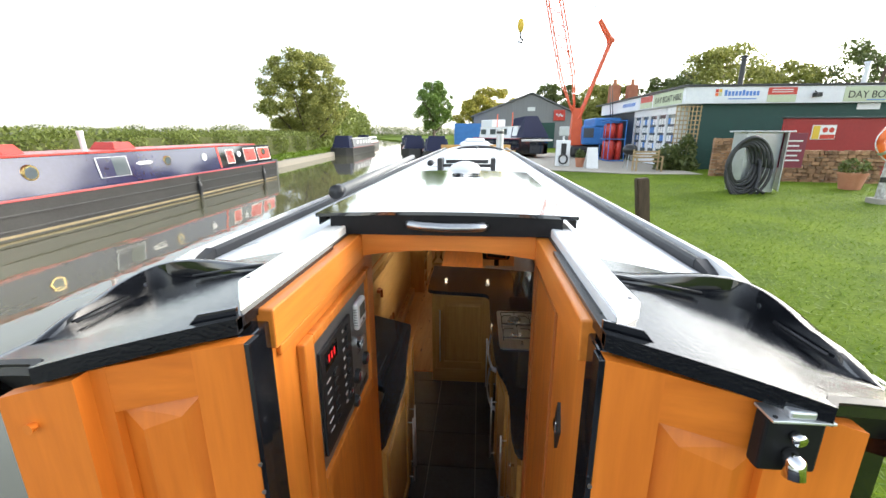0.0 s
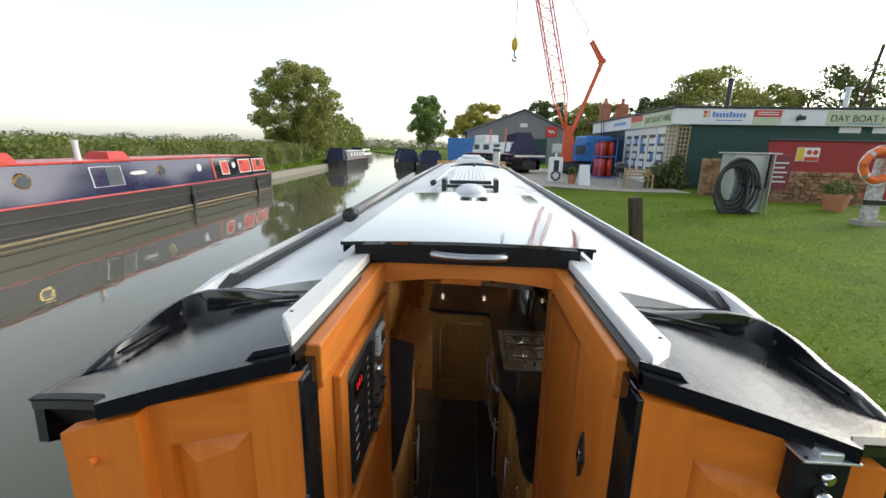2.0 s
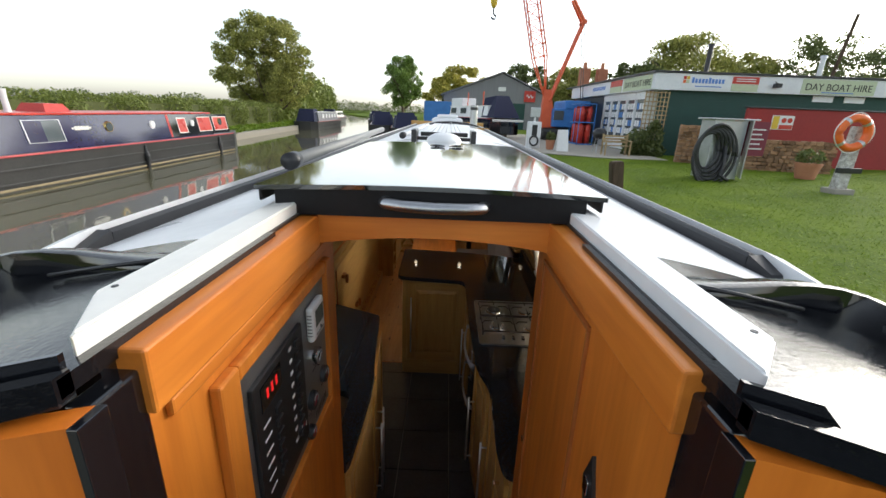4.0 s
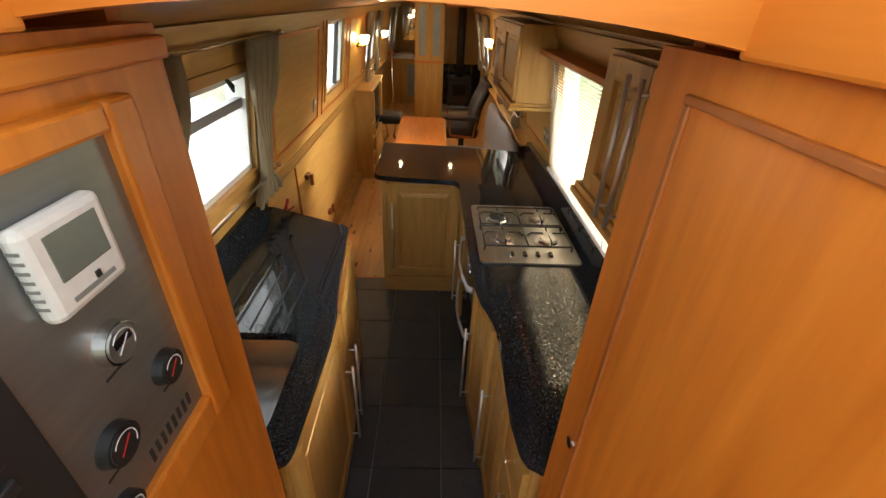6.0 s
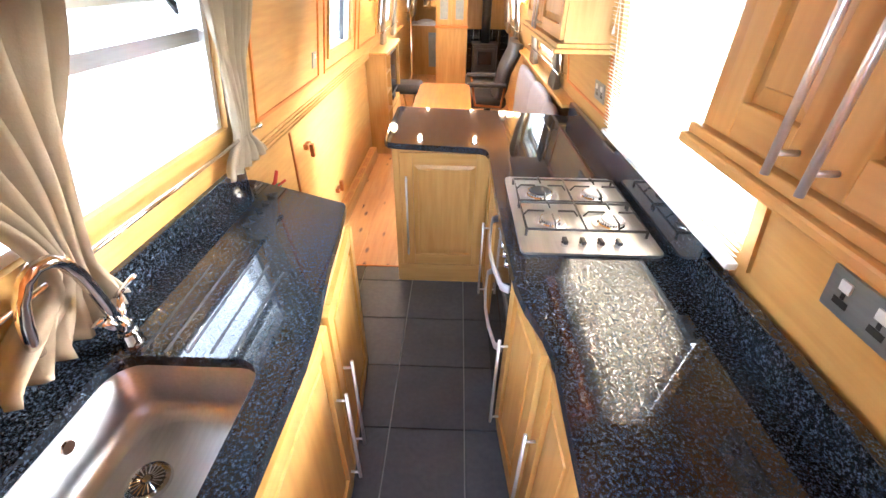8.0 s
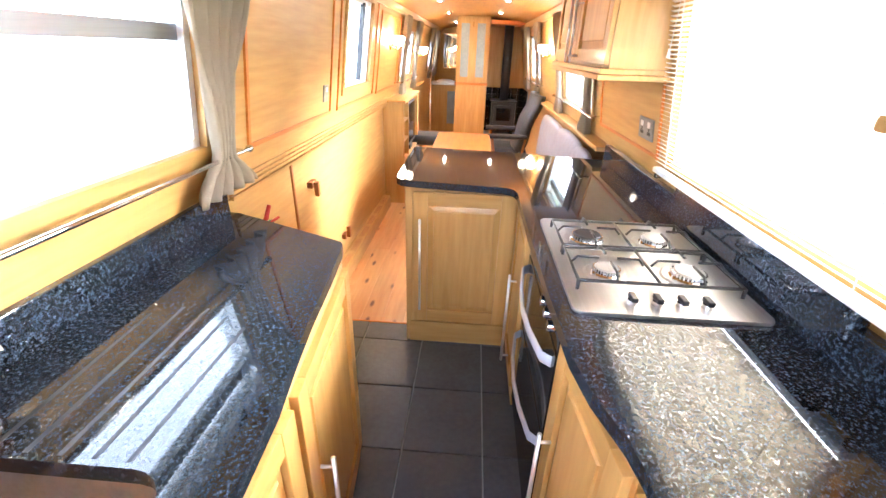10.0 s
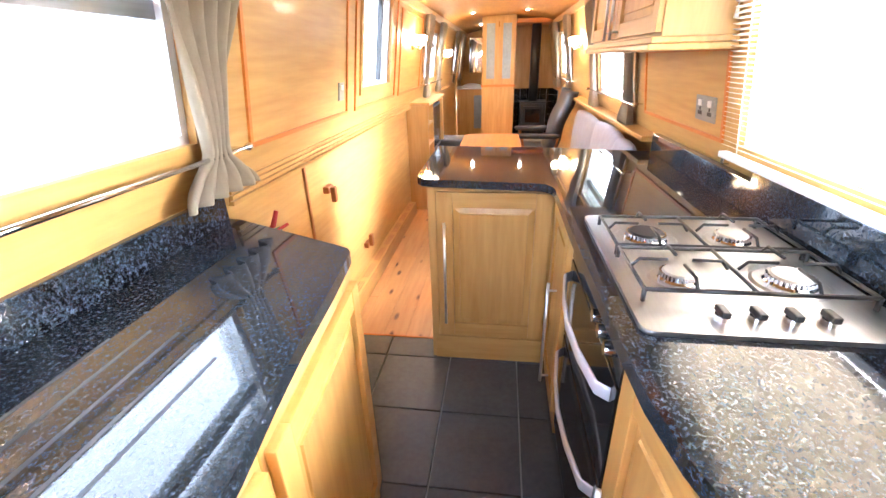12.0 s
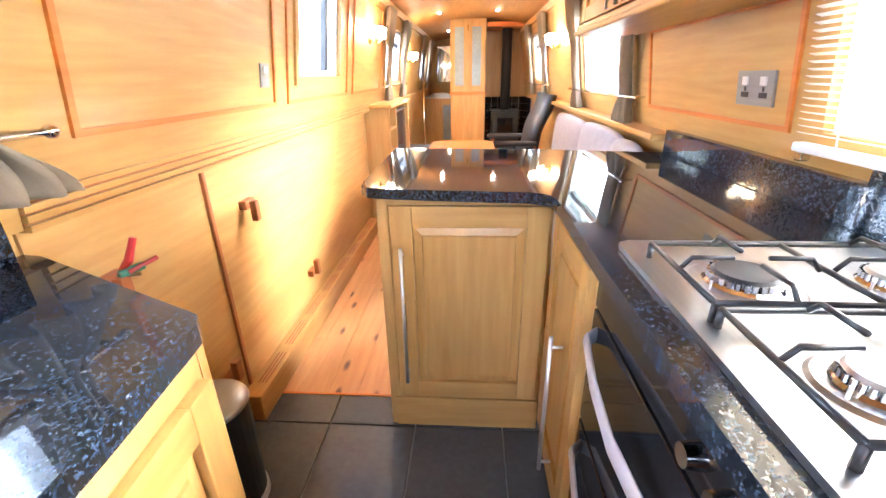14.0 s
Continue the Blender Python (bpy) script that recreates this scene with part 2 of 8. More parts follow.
# ---- building tools ----
def box(bm, x0, x1, y0, y1, z0, z1, bev=0.0):
    g = bmesh.ops.create_cube(bm, size=1.0, matrix=Matrix.LocRotScale(((x0 + x1) / 2, (y0 + y1) / 2, (z0 + z1) / 2), None,
                              (abs(x1 - x0), abs(y1 - y0), abs(z1 - z0))))
    if bev:
        es = {e for v in g["verts"] for e in v.link_edges}
        bmesh.ops.bevel(bm, geom=list(es), offset=bev, segments=2, affect="EDGES", profile=0.5)
    return bm


def hexa(bm, p):
    """A block from eight corners: four below, then the four above them."""
    v = [bm.verts.new(q) for q in p]
    for f in ((3, 2, 1, 0), (4, 5, 6, 7), (0, 1, 5, 4), (1, 2, 6, 5), (2, 3, 7, 6), (3, 0, 4, 7)):
        bm.faces.new([v[i] for i in f])
    return bm


def tube(bm, pts, r, seg=8, caps=True, squash=1.0):
    """A round bar through points; r is one radius or one for each point."""
    pts = [Vector(p) for p in pts]
    rs = r if isinstance(r, (list, tuple)) else [r] * len(pts)
    rings = []
    up = Vector((0, 0, 1))
    for i, p in enumerate(pts):
        d = (pts[min(i + 1, len(pts) - 1)] - pts[max(i - 1, 0)]).normalized()
        a = d.cross(up)
        if a.length < 0.05:
            a = d.cross(Vector((0, 1, 0)))
        a.normalize()
        b = a.cross(d)
        rings.append([bm.verts.new(p + rs[i] * (math.cos(k * 2 * math.pi / seg) * a + squash * math.sin(k * 2 * math.pi / seg) * b)) for k in range(seg)])
    for r0, r1 in zip(rings, rings[1:]):
        for k in range(seg):
            bm.faces.new((r0[k], r0[(k + 1) % seg], r1[(k + 1) % seg], r1[k]))
    if caps:
        bm.faces.new(rings[0][::-1])
        bm.faces.new(rings[-1])
    return bm


def prism(bm, outline, z0, z1, bev=0.0):
    """A slab from an outline in plan."""
    lo = [bm.verts.new((x, y, z0)) for x, y in outline]
    hi = [bm.verts.new((x, y, z1)) for x, y in outline]
    n = len(outline)
    fs = [bm.faces.new(lo[::-1]), bm.faces.new(hi)]
    for i in range(n):
        fs.append(bm.faces.new((lo[i], lo[(i + 1) % n], hi[(i + 1) % n], hi[i])))
    if bev:
        bmesh.ops.bevel(bm, geom=list({e for f in fs[:2] for e in f.edges}), offset=bev, segments=2, affect="EDGES", profile=0.5)
    return bm


def extrude_y(bm, outline, y0, y1):
    """A bar along y from an outline in x and z."""
    a = [bm.verts.new((x, y0, z)) for x, z in outline]
    b = [bm.verts.new((x, y1, z)) for x, z in outline]
    n = len(outline)
    bm.faces.new(a)
    bm.faces.new(b[::-1])
    for i in range(n):
        bm.faces.new((a[i], b[i], b[(i + 1) % n], a[(i + 1) % n]))
    return bm


def grid(bm, fn, nu, nv, thick=0.0):
    """A sheet fn(u, v) with u and v from 0 to 1; thick gives it depth by solidify()."""
    vs = [[bm.verts.new(fn(i / nu, j / nv)) for j in range(nv + 1)] for i in range(nu + 1)]
    for i in range(nu):
        for j in range(nv):
            bm.faces.new((vs[i][j], vs[i + 1][j], vs[i + 1][j + 1], vs[i][j + 1]))
    if thick:
        bm.normal_update()
        bmesh.ops.solidify(bm, geom=bm.faces[:], thickness=thick)
    return bm


def disc(bm, at, r0, r1, h, axis="z", seg=20):
    rot = {"z": Matrix(), "x": Matrix.Rotation(radians(90), 4, "Y"), "y": Matrix.Rotation(radians(-90), 4, "X")}[axis]
    bmesh.ops.create_cone(bm, cap_ends=True, segments=seg, radius1=r0, radius2=r1, depth=h, matrix=Matrix.Translation(at) @ rot)
    return bm


def ball(bm, at, rx, ry, rz, u=16, v=10):
    bmesh.ops.create_uvsphere(bm, u_segments=u, v_segments=v, radius=1.0, matrix=Matrix.LocRotScale(at, None, (rx, ry, rz)))
    return bm


def B():
    return bmesh.new()


def mesh_of(name, bm, m, smooth=False):
    bmesh.ops.recalc_face_normals(bm, faces=bm.faces[:])
    me = bpy.data.meshes.new(name)
    bm.to_mesh(me)
    bm.free()
    me.materials.append(m)
    if smooth:
        me.polygons.foreach_set("use_smooth", [True] * len(me.polygons))
    return me


def thing(name, at, label, category, group="", kind="", m=None):
    ob = new(name)
    ob.empty_display_size = 0.1
    ob.matrix_basis = m if m is not None else Matrix.Translation(at)
    return tagged(ob, label, category, group, kind)


def part(name, bm, m, parent, label="", local=False, smooth=False):
    """One mesh under a thing or a part. The mesh is given in the world's measures, or in the thing's own where local."""
    root = parent
    while root.parent:
        root = root.parent
    if not local:
        bm.transform(root.matrix_basis.inverted())
    ob = new(name, mesh_of(name, bm, m, smooth))
    ob.parent = parent
    return tagged(ob, label)


def solid(name, bm, m, label="", category="", group="", kind="", smooth=False):
    """A thing of one mesh, with its origin under its middle."""
    lo = Vector([min(v.co[i] for v in bm.verts) for i in range(3)])
    hi = Vector([max(v.co[i] for v in bm.verts) for i in range(3)])
    at = Vector(((lo.x + hi.x) / 2, (lo.y + hi.y) / 2, lo.z))
    bm.transform(Matrix.Translation(-at))
    ob = new(name, mesh_of(name, bm, m, smooth))
    ob.location = at
    return tagged(ob, label, category, group, kind)


def structure(name, bm, m, label="", smooth=False):
    return tagged(new(name, mesh_of(name, bm, m, smooth)), label, "", "", "structure")


def lettering(name, text, size, m, parent, mat4, depth=0.004):
    """Words in the built-in font, as a mesh under a thing; mat4 is in the thing's own measures."""
    cu = bpy.data.curves.new(name, "FONT")
    cu.body, cu.size, cu.extrude, cu.align_x, cu.align_y = text, size, depth, "CENTER", "CENTER"
    tmp = bpy.data.objects.new(name, cu)
    me = bpy.data.meshes.new_from_object(tmp)
    bpy.data.objects.remove(tmp)
    me.materials.clear()
    me.materials.append(m)
    me.transform(mat4)
    ob = new(name, me)
    ob.parent = parent
    return ob


def lerp_rows(rows, t):
    for (a, va), (b, vb) in zip(rows, rows[1:]):
        if t <= b:
            return va + (vb - va) * max(0.0, (t - a) / (b - a))
    return rows[-1][1]


# the cabin's sides lean inwards towards the roof
def W(z, side):
    return (0.825 if side < 0 else 0.785) - 0.135 * (z - 1.1)


def wallbox(bm, side, y0, y1, z0, z1, d0, d1):
    """A block on the leaning cabin side, d metres in from it."""
    def x(z, d):
        return side * (W(z, side) - d)
    return hexa(bm, [(x(z0, d0), y0, z0), (x(z0, d1), y0, z0), (x(z0, d1), y1, z0), (x(z0, d0), y1, z0),
                     (x(z1, d0), y0, z1), (x(z1, d1), y0, z1), (x(z1, d1), y1, z1), (x(z1, d0), y1, z1)])


def wall_with_openings(bm, side, y0, y1, z0, z1, holes, d0, d1):
    cuts = sorted({y0, y1, *[h[0] for h in holes], *[h[1] for h in holes]})
    for a, b in zip(cuts, cuts[1:]):
        spans = sorted((h[2], h[3]) for h in holes if h[0] <= a and h[1] >= b)
        z = z0
        for lo, hi in spans:
            wallbox(bm, side, a, b, z, lo, d0, d1)
            z = hi
        wallbox(bm, side, a, b, z, z1, d0, d1)
    return bm


def roof_z(x, top=2.0):
    return top - 0.19 * x * x


def cambered(bm, x0, x1, y0, y1, top, thick, n=8, bow=0.19):
    """A slab that follows the roof's camber."""
    xs = [x0 + (x1 - x0) * i / n for i in range(n + 1)]
    out = [(x, top - bow * x * x) for x in xs] + [(x, top - bow * x * x - thick) for x in reversed(xs)]
    a = [bm.verts.new((x, y0, z)) for x, z in out]
    b = [bm.verts.new((x, y1, z)) for x, z in out]
    m = len(out)
    for i in range(m):
        bm.faces.new((a[i], b[i], b[(i + 1) % m], a[(i + 1) % m]))
    for i in range(n):
        j = m - 1 - i
        bm.faces.new((a[i], a[i + 1], a[j - 1], a[j]))
        bm.faces.new((b[i], b[j], b[j - 1], b[i + 1]))
    return bm


def raised_panel(bm, x0, x1, z0, z1, y, depth=0.012, slope=0.028):
    """A fielded panel in a frame, facing -y."""
    pts = [(x0, z0), (x1, z0), (x1, z1), (x0, z1)]
    inn = [(x0 + slope, z0 + slope), (x1 - slope, z0 + slope), (x1 - slope, z1 - slope), (x0 + slope, z1 - slope)]
    a = [bm.verts.new((x, y + depth, z)) for x, z in pts]
    b = [bm.verts.new((x, y + depth * 0.45, z)) for x, z in inn]
    c = [bm.verts.new((x + (0.003 if i in (0, 3) else -0.003), y + 0.001, z + (0.003 if i < 2 else -0.003))) for i, (x, z) in enumerate(inn)]
    for i in range(4):
        j = (i + 1) % 4
        bm.faces.new((a[i], a[j], b[j], b[i]))
        bm.faces.new((b[i], b[j], c[j], c[i]))
    bm.faces.new(c)
    return bm


def cupboard_door(parent, x0, x1, z0, z1, y=-0.02, stile=0.055, wz=None, wx=None, handle=None, knob=None, name="door"):
    """A framed cupboard door facing -y in the thing's own measures, with bar handle (x, z0, z1) or knob (x, z)."""
    wz, wx = wz or oak_z, wx or oak_x
    t = 0.0185
    d = part(name, box(B(), x0 + 0.001, x1 - 0.001, y + t, y + 0.0199, z0 + 0.001, z1 - 0.001), wz, parent, local=True)
    for a, b in ((x0, x0 + stile), (x1 - stile, x1)):
        part("stile", box(B(), a, b, y, y + t, z0, z1, 0.002), wz, d, local=True)
    for a, b in ((z0, z0 + stile), (z1 - stile, z1)):
        part("rail", box(B(), x0 + stile, x1 - stile, y + 0.001, y + t, a, b, 0.002), wx, d, local=True)
    part("panel", raised_panel(B(), x0 + stile, x1 - stile, z0 + stile, z1 - stile, y + 0.004), wz, d, local=True)
    if handle:
        hx, h0, h1 = handle
        bm = B()
        tube(bm, [(hx, y - 0.032, h0), (hx, y - 0.032, h1)], 0.006, 10)
        for hz in (h0 + 0.03, h1 - 0.03):
            tube(bm, [(hx, y, hz), (hx, y - 0.032, hz)], 0.0045, 8)
        part("handle", bm, pale_steel, d, "brushed steel bar handle", local=True, smooth=True)
    if knob:
        bm = B()
        tube(bm, [(knob[0], y, knob[1]), (knob[0], y - 0.012, knob[1]), (knob[0], y - 0.022, knob[1]), (knob[0], y - 0.028, knob[1])],
             [0.006, 0.006, 0.013, 0.009], 12)
        part("handle", bm, steel, d, "round steel knob", local=True, smooth=True)
    return d


def cabinet(name, p0, p1, depth, z0, z1, label, category="cabinet", group="", body_top=None):
    """A cabinet body whose front runs from p0 to p1 in plan (left to right as it is faced)."""
    a, b = Vector((*p0, 0)), Vector((*p1, 0))
    w = (b - a).length
    ang = math.atan2(b.y - a.y, b.x - a.x)
    ob = thing(name, None, label, category, group, m=Matrix.Translation((a.x, a.y, z0)) @ Matrix.Rotation(ang, 4, "Z"))
    body = box(B(), 0.001, w - 0.001, 0, depth, 0, (body_top or z1) - z0, 0.0015)
    if body_top:
        part("top_rail", box(B(), 0.001, w - 0.001, 0, 0.02, body_top - z0, z1 - z0, 0.001), oak_x, ob, local=True)
    part("body", body, oak_z, ob, local=True)
    return ob, w, z1 - z0

# ---- the boat: hull, roof, walls ----
L_WIN = (1.70, 2.64, 1.19, 1.64)
L_HATCH = (4.10, 4.74, 1.24, 1.76)
L_FAR = (6.15, 7.0, 1.19, 1.66)
L_FAR2 = (8.9, 9.7, 1.19, 1.66)
R_WIN = (2.02, 3.09, 1.10, 1.68)
R_SOFA = (4.30, 5.30, 1.12, 1.62)
R_FAR = (6.75, 7.7, 1.16, 1.66)
END = 11.0

bm = wall_with_openings(B(), -1, 1.28, END, 0.98, 1.86, [L_WIN, L_HATCH, L_FAR, L_FAR2], 0.0, -0.03)
structure("wall_left", bm, oak_y, "light oak veneer cabin side lining")
bm = wall_with_openings(B(), 1, 1.28, END, 0.98, 1.86, [R_WIN, R_SOFA, R_FAR], 0.0, -0.03)
structure("wall_right", bm, oak_y, "light oak veneer cabin side lining")
bm = box(B(), -0.90, -0.87, 1.28, END, -0.02, 0.98)
box(bm, 0.83, 0.86, 1.28, END, -0.02, 0.98)
structure("wall_lower", bm, oak_y, "oak lower wall lining")
bm = wall_with_openings(B(), -1, 0.46, 13.5, 0.9, 1.88, [L_WIN, L_HATCH, L_FAR, L_FAR2], -0.06, -0.075)
wall_with_openings(bm, 1, 0.46, 13.5, 0.9, 1.88, [R_WIN, R_SOFA, R_FAR], -0.06, -0.075)
structure("cabin_side", bm, black_paint, "dark painted steel cabin sides")
bm = box(B(), -0.9, 0.9, END, END + 0.03, 0, 2.0)
structure("wall_end", bm, oak_z, "oak bulkhead at the end of the cabin")

# hull: sides, bottom plate, bow and the stern deck
outline = [(-0.98, -2.0), (-0.98, 13.5), (-0.7, 15.4), (-0.12, 16.8), (0.12, 16.8), (0.7, 15.4), (0.98, 13.5), (0.98, -2.0)]
inner = [(x * 0.93, y - (0.1 if y > 0 else -0.06)) for x, y in outline]
bm = B()
lo = [bm.verts.new((x, y, -0.15)) for x, y in outline]
hi = [bm.verts.new((x, y, 0.9)) for x, y in outline]
ih = [bm.verts.new((x, y, 0.9)) for x, y in inner]
il = [bm.verts.new((x, y, -0.1)) for x, y in inner]
for i in range(len(outline)):
    j = (i + 1) % len(outline)
    for a, b in ((lo, hi), (hi, ih), (ih, il)):
        bm.faces.new((a[i], a[j], b[j], b[i]))
bm.faces.new(lo)
bm.faces.new(il[::-1])
structure("boat_hull", bm, black_paint, "black painted steel narrowboat hull")
structure("stern_deck", box(B(), -0.9, 0.9, -1.9, 0.42, 0.70, 0.74), black_paint, "black painted steel stern deck")
structure("bow_deck", prism(B(), [(-0.85, 13.5), (0.85, 13.5), (0.6, 15.4), (0.1, 16.6), (-0.1, 16.6), (-0.6, 15.4)], 0.86, 0.9), white_paint, "painted steel bow deck")

# roof: white over the cabin, black at its after end
bm = cambered(B(), -0.83, -0.395, 0.87, 13.5, 2.0, 0.015)
cambered(bm, 0.395, 0.83, 0.87, 13.5, 2.0, 0.015)
cambered(bm, -0.395, 0.395, 1.10, 13.5, 2.0, 0.015)
structure("roof", bm, white_paint, "white gloss painted steel cabin roof")
AFT_EDGE = [(0.28, 0.394), (0.575, 0.288), (0.59, 0.305), (0.785, 0.366)]
for s in (-1, 1):
    inner = 0.296 if s < 0 else 0.305
    xs = sorted({inner, 0.575, 0.59, *[inner + (0.785 - inner) * i / 14 for i in range(15)]})
    bm = B()
    for a, b in zip(xs, xs[1:]):
        ya, yb = lerp_rows(AFT_EDGE, a), lerp_rows(AFT_EDGE, b)
        za, zb = roof_z(a), roof_z(b)
        hexa(bm, [(s * a, ya, za - 0.02), (s * b, yb, zb - 0.02), (s * b, 0.868, zb - 0.02), (s * a, 0.868, za - 0.02),
                  (s * a, ya, za), (s * b, yb, zb), (s * b, 0.868, zb), (s * a, 0.868, za)])
    bmesh.ops.remove_doubles(bm, verts=bm.verts[:], dist=0.0005)
    structure("roof_after_end", bm, wet_paint, "black gloss painted steel roof end, wet")
    for inside in (True, False):
        bm = B()
        for a, b in zip(xs, xs[1:]):
            if (b <= 0.576) != inside:
                continue
            ya, yb = lerp_rows(AFT_EDGE, a), lerp_rows(AFT_EDGE, b)
            za, zb = roof_z(a), roof_z(b)
            drop, back = (0.026, 0.0) if inside else (0.085, 0.05)
            hexa(bm, [(s * a, ya - 0.004 + back, za - drop), (s * b, yb - 0.004 + back, zb - drop), (s * b, yb + 0.014 + back, zb - drop), (s * a, ya + 0.014 + back, za - drop),
                      (s * a, ya - 0.004, za + 0.003), (s * b, yb - 0.004, zb + 0.003), (s * b, yb + 0.014, zb + 0.003), (s * a, ya + 0.014, za + 0.003)])
        structure("roof_edge", bm, wet_paint if inside else satin_black, "black steel lip along the after edge of the roof")
    bm = hexa(B(), [(s * 0.306, 0.404, 1.975), (s * 0.385, 0.376, 1.965), (s * 0.385, 0.381, 1.965), (s * 0.306, 0.410, 1.975),
                    (s * 0.306, 0.404, 1.998), (s * 0.362, 0.384, 1.992), (s * 0.362, 0.389, 1.992), (s * 0.306, 0.410, 1.998)])
    structure("roof_edge_stop", bm, black_paint, "small black steel stop plate welded on the roof lip")
    side = hexa(B(), [(s * 0.772, 0.37, 1.79), (s * 0.792, 0.37, 1.79), (s * 0.792, 0.47, 1.74), (s * 0.772, 0.47, 1.74),
                      (s * 0.766, 0.37, 1.885), (s * 0.786, 0.37, 1.885), (s * 0.786, 0.47, 1.885), (s * 0.766, 0.47, 1.885)])
    structure("roof_edge_side", side, black_paint, "black steel return under the roof corner")
# the ceiling follows the roof
bm = cambered(B(), -0.76, 0.76, 1.07, END, 1.955, 0.02, 12)
structure("ceiling", bm, oak_ceiling, "oak veneer ceiling, curved with the roof")
for s in (-1, 1):
    structure("trim", wallbox(B(), s, 1.3, END, 1.77, 1.83, 0.0, 0.02), oak_y, "oak cornice moulding")

# after bulkhead in black steel, with the doorway
bm = B()
for s in (-1, 1):
    a, b = (0.30 if s < 0 else 0.312), 0.81
    hexa(bm, [(s * a, 0.435, 0.74), (s * b, 0.435, 0.74), (s * b, 0.46, 0.74), (s * a, 0.46, 0.74),
              (s * a, 0.435, roof_z(a) - 0.02), (s * b, 0.435, roof_z(b) - 0.02), (s * b, 0.46, roof_z(b) - 0.02), (s * a, 0.46, roof_z(a) - 0.02)])
structure("wall_stern", bm, black_paint, "black steel after bulkhead")
bm = B()
for s, x in ((-1, 0.279), (1, 0.300)):
    box(bm, s * x, s * (x + 0.028), 0.395, 0.46, 0.74, 1.95, 0.004)
structure("door_frame", bm, black_paint, "black steel door frame")


def handrail(s):
    """The rail along the roof's edge: a raised strip, dark inside and white outside."""
    bm = B()
    h, e = 0.036, 0.050
    pts = [(s * 0.745, 0), (s * 0.780, 0), (s * 0.780, h - 0.01), (s * 0.772, h), (s * 0.753, h), (s * 0.745, h - 0.01)]
    extrude_y(bm, [(x, roof_z(x) + z) for x, z in pts], 1.02, 13.3)
    rail = thing("handrail", (s * 0.8, 1.02, roof_z(0.8)), "dark painted steel grab rail along the white roof edge", "handrail", "roof grab rails")
    part("rail", bm, dark_steel, rail)
    part("white_edge", extrude_y(B(), [(s * 0.783, roof_z(.78)), (s * 0.832, roof_z(.83)), (s * 0.832, roof_z(.83) + e - 0.002), (s * 0.783, roof_z(.78) + e)], 1.02, 13.3), white_paint, rail)
    za, zb = roof_z(0.76), roof_z(0.80)
    part("rail_tip", hexa(B(), [(s * 0.752, 0.94, za - 0.005), (s * 0.782, 0.94, za - 0.005), (s * 0.782, 1.02, za - 0.005), (s * 0.745, 1.02, za - 0.005),
                                (s * 0.756, 0.95, za + 0.012), (s * 0.782, 0.95, za + 0.012), (s * 0.780, 1.02, za + h), (s * 0.747, 1.02, za + h)]), dark_steel, rail)
    part("edge_tip", hexa(B(), [(s * 0.776, 0.70, zb - 0.02), (s * 0.826, 0.70, zb - 0.02), (s * 0.832, 1.02, zb - 0.02), (s * 0.783, 1.02, zb - 0.02),
                                (s * 0.778, 0.70, zb + 0.026), (s * 0.812, 0.70, zb + 0.010), (s * 0.832, 1.02, roof_z(0.83) + e - 0.002), (s * 0.783, 1.02, roof_z(0.78) + e)]), white_paint, rail)


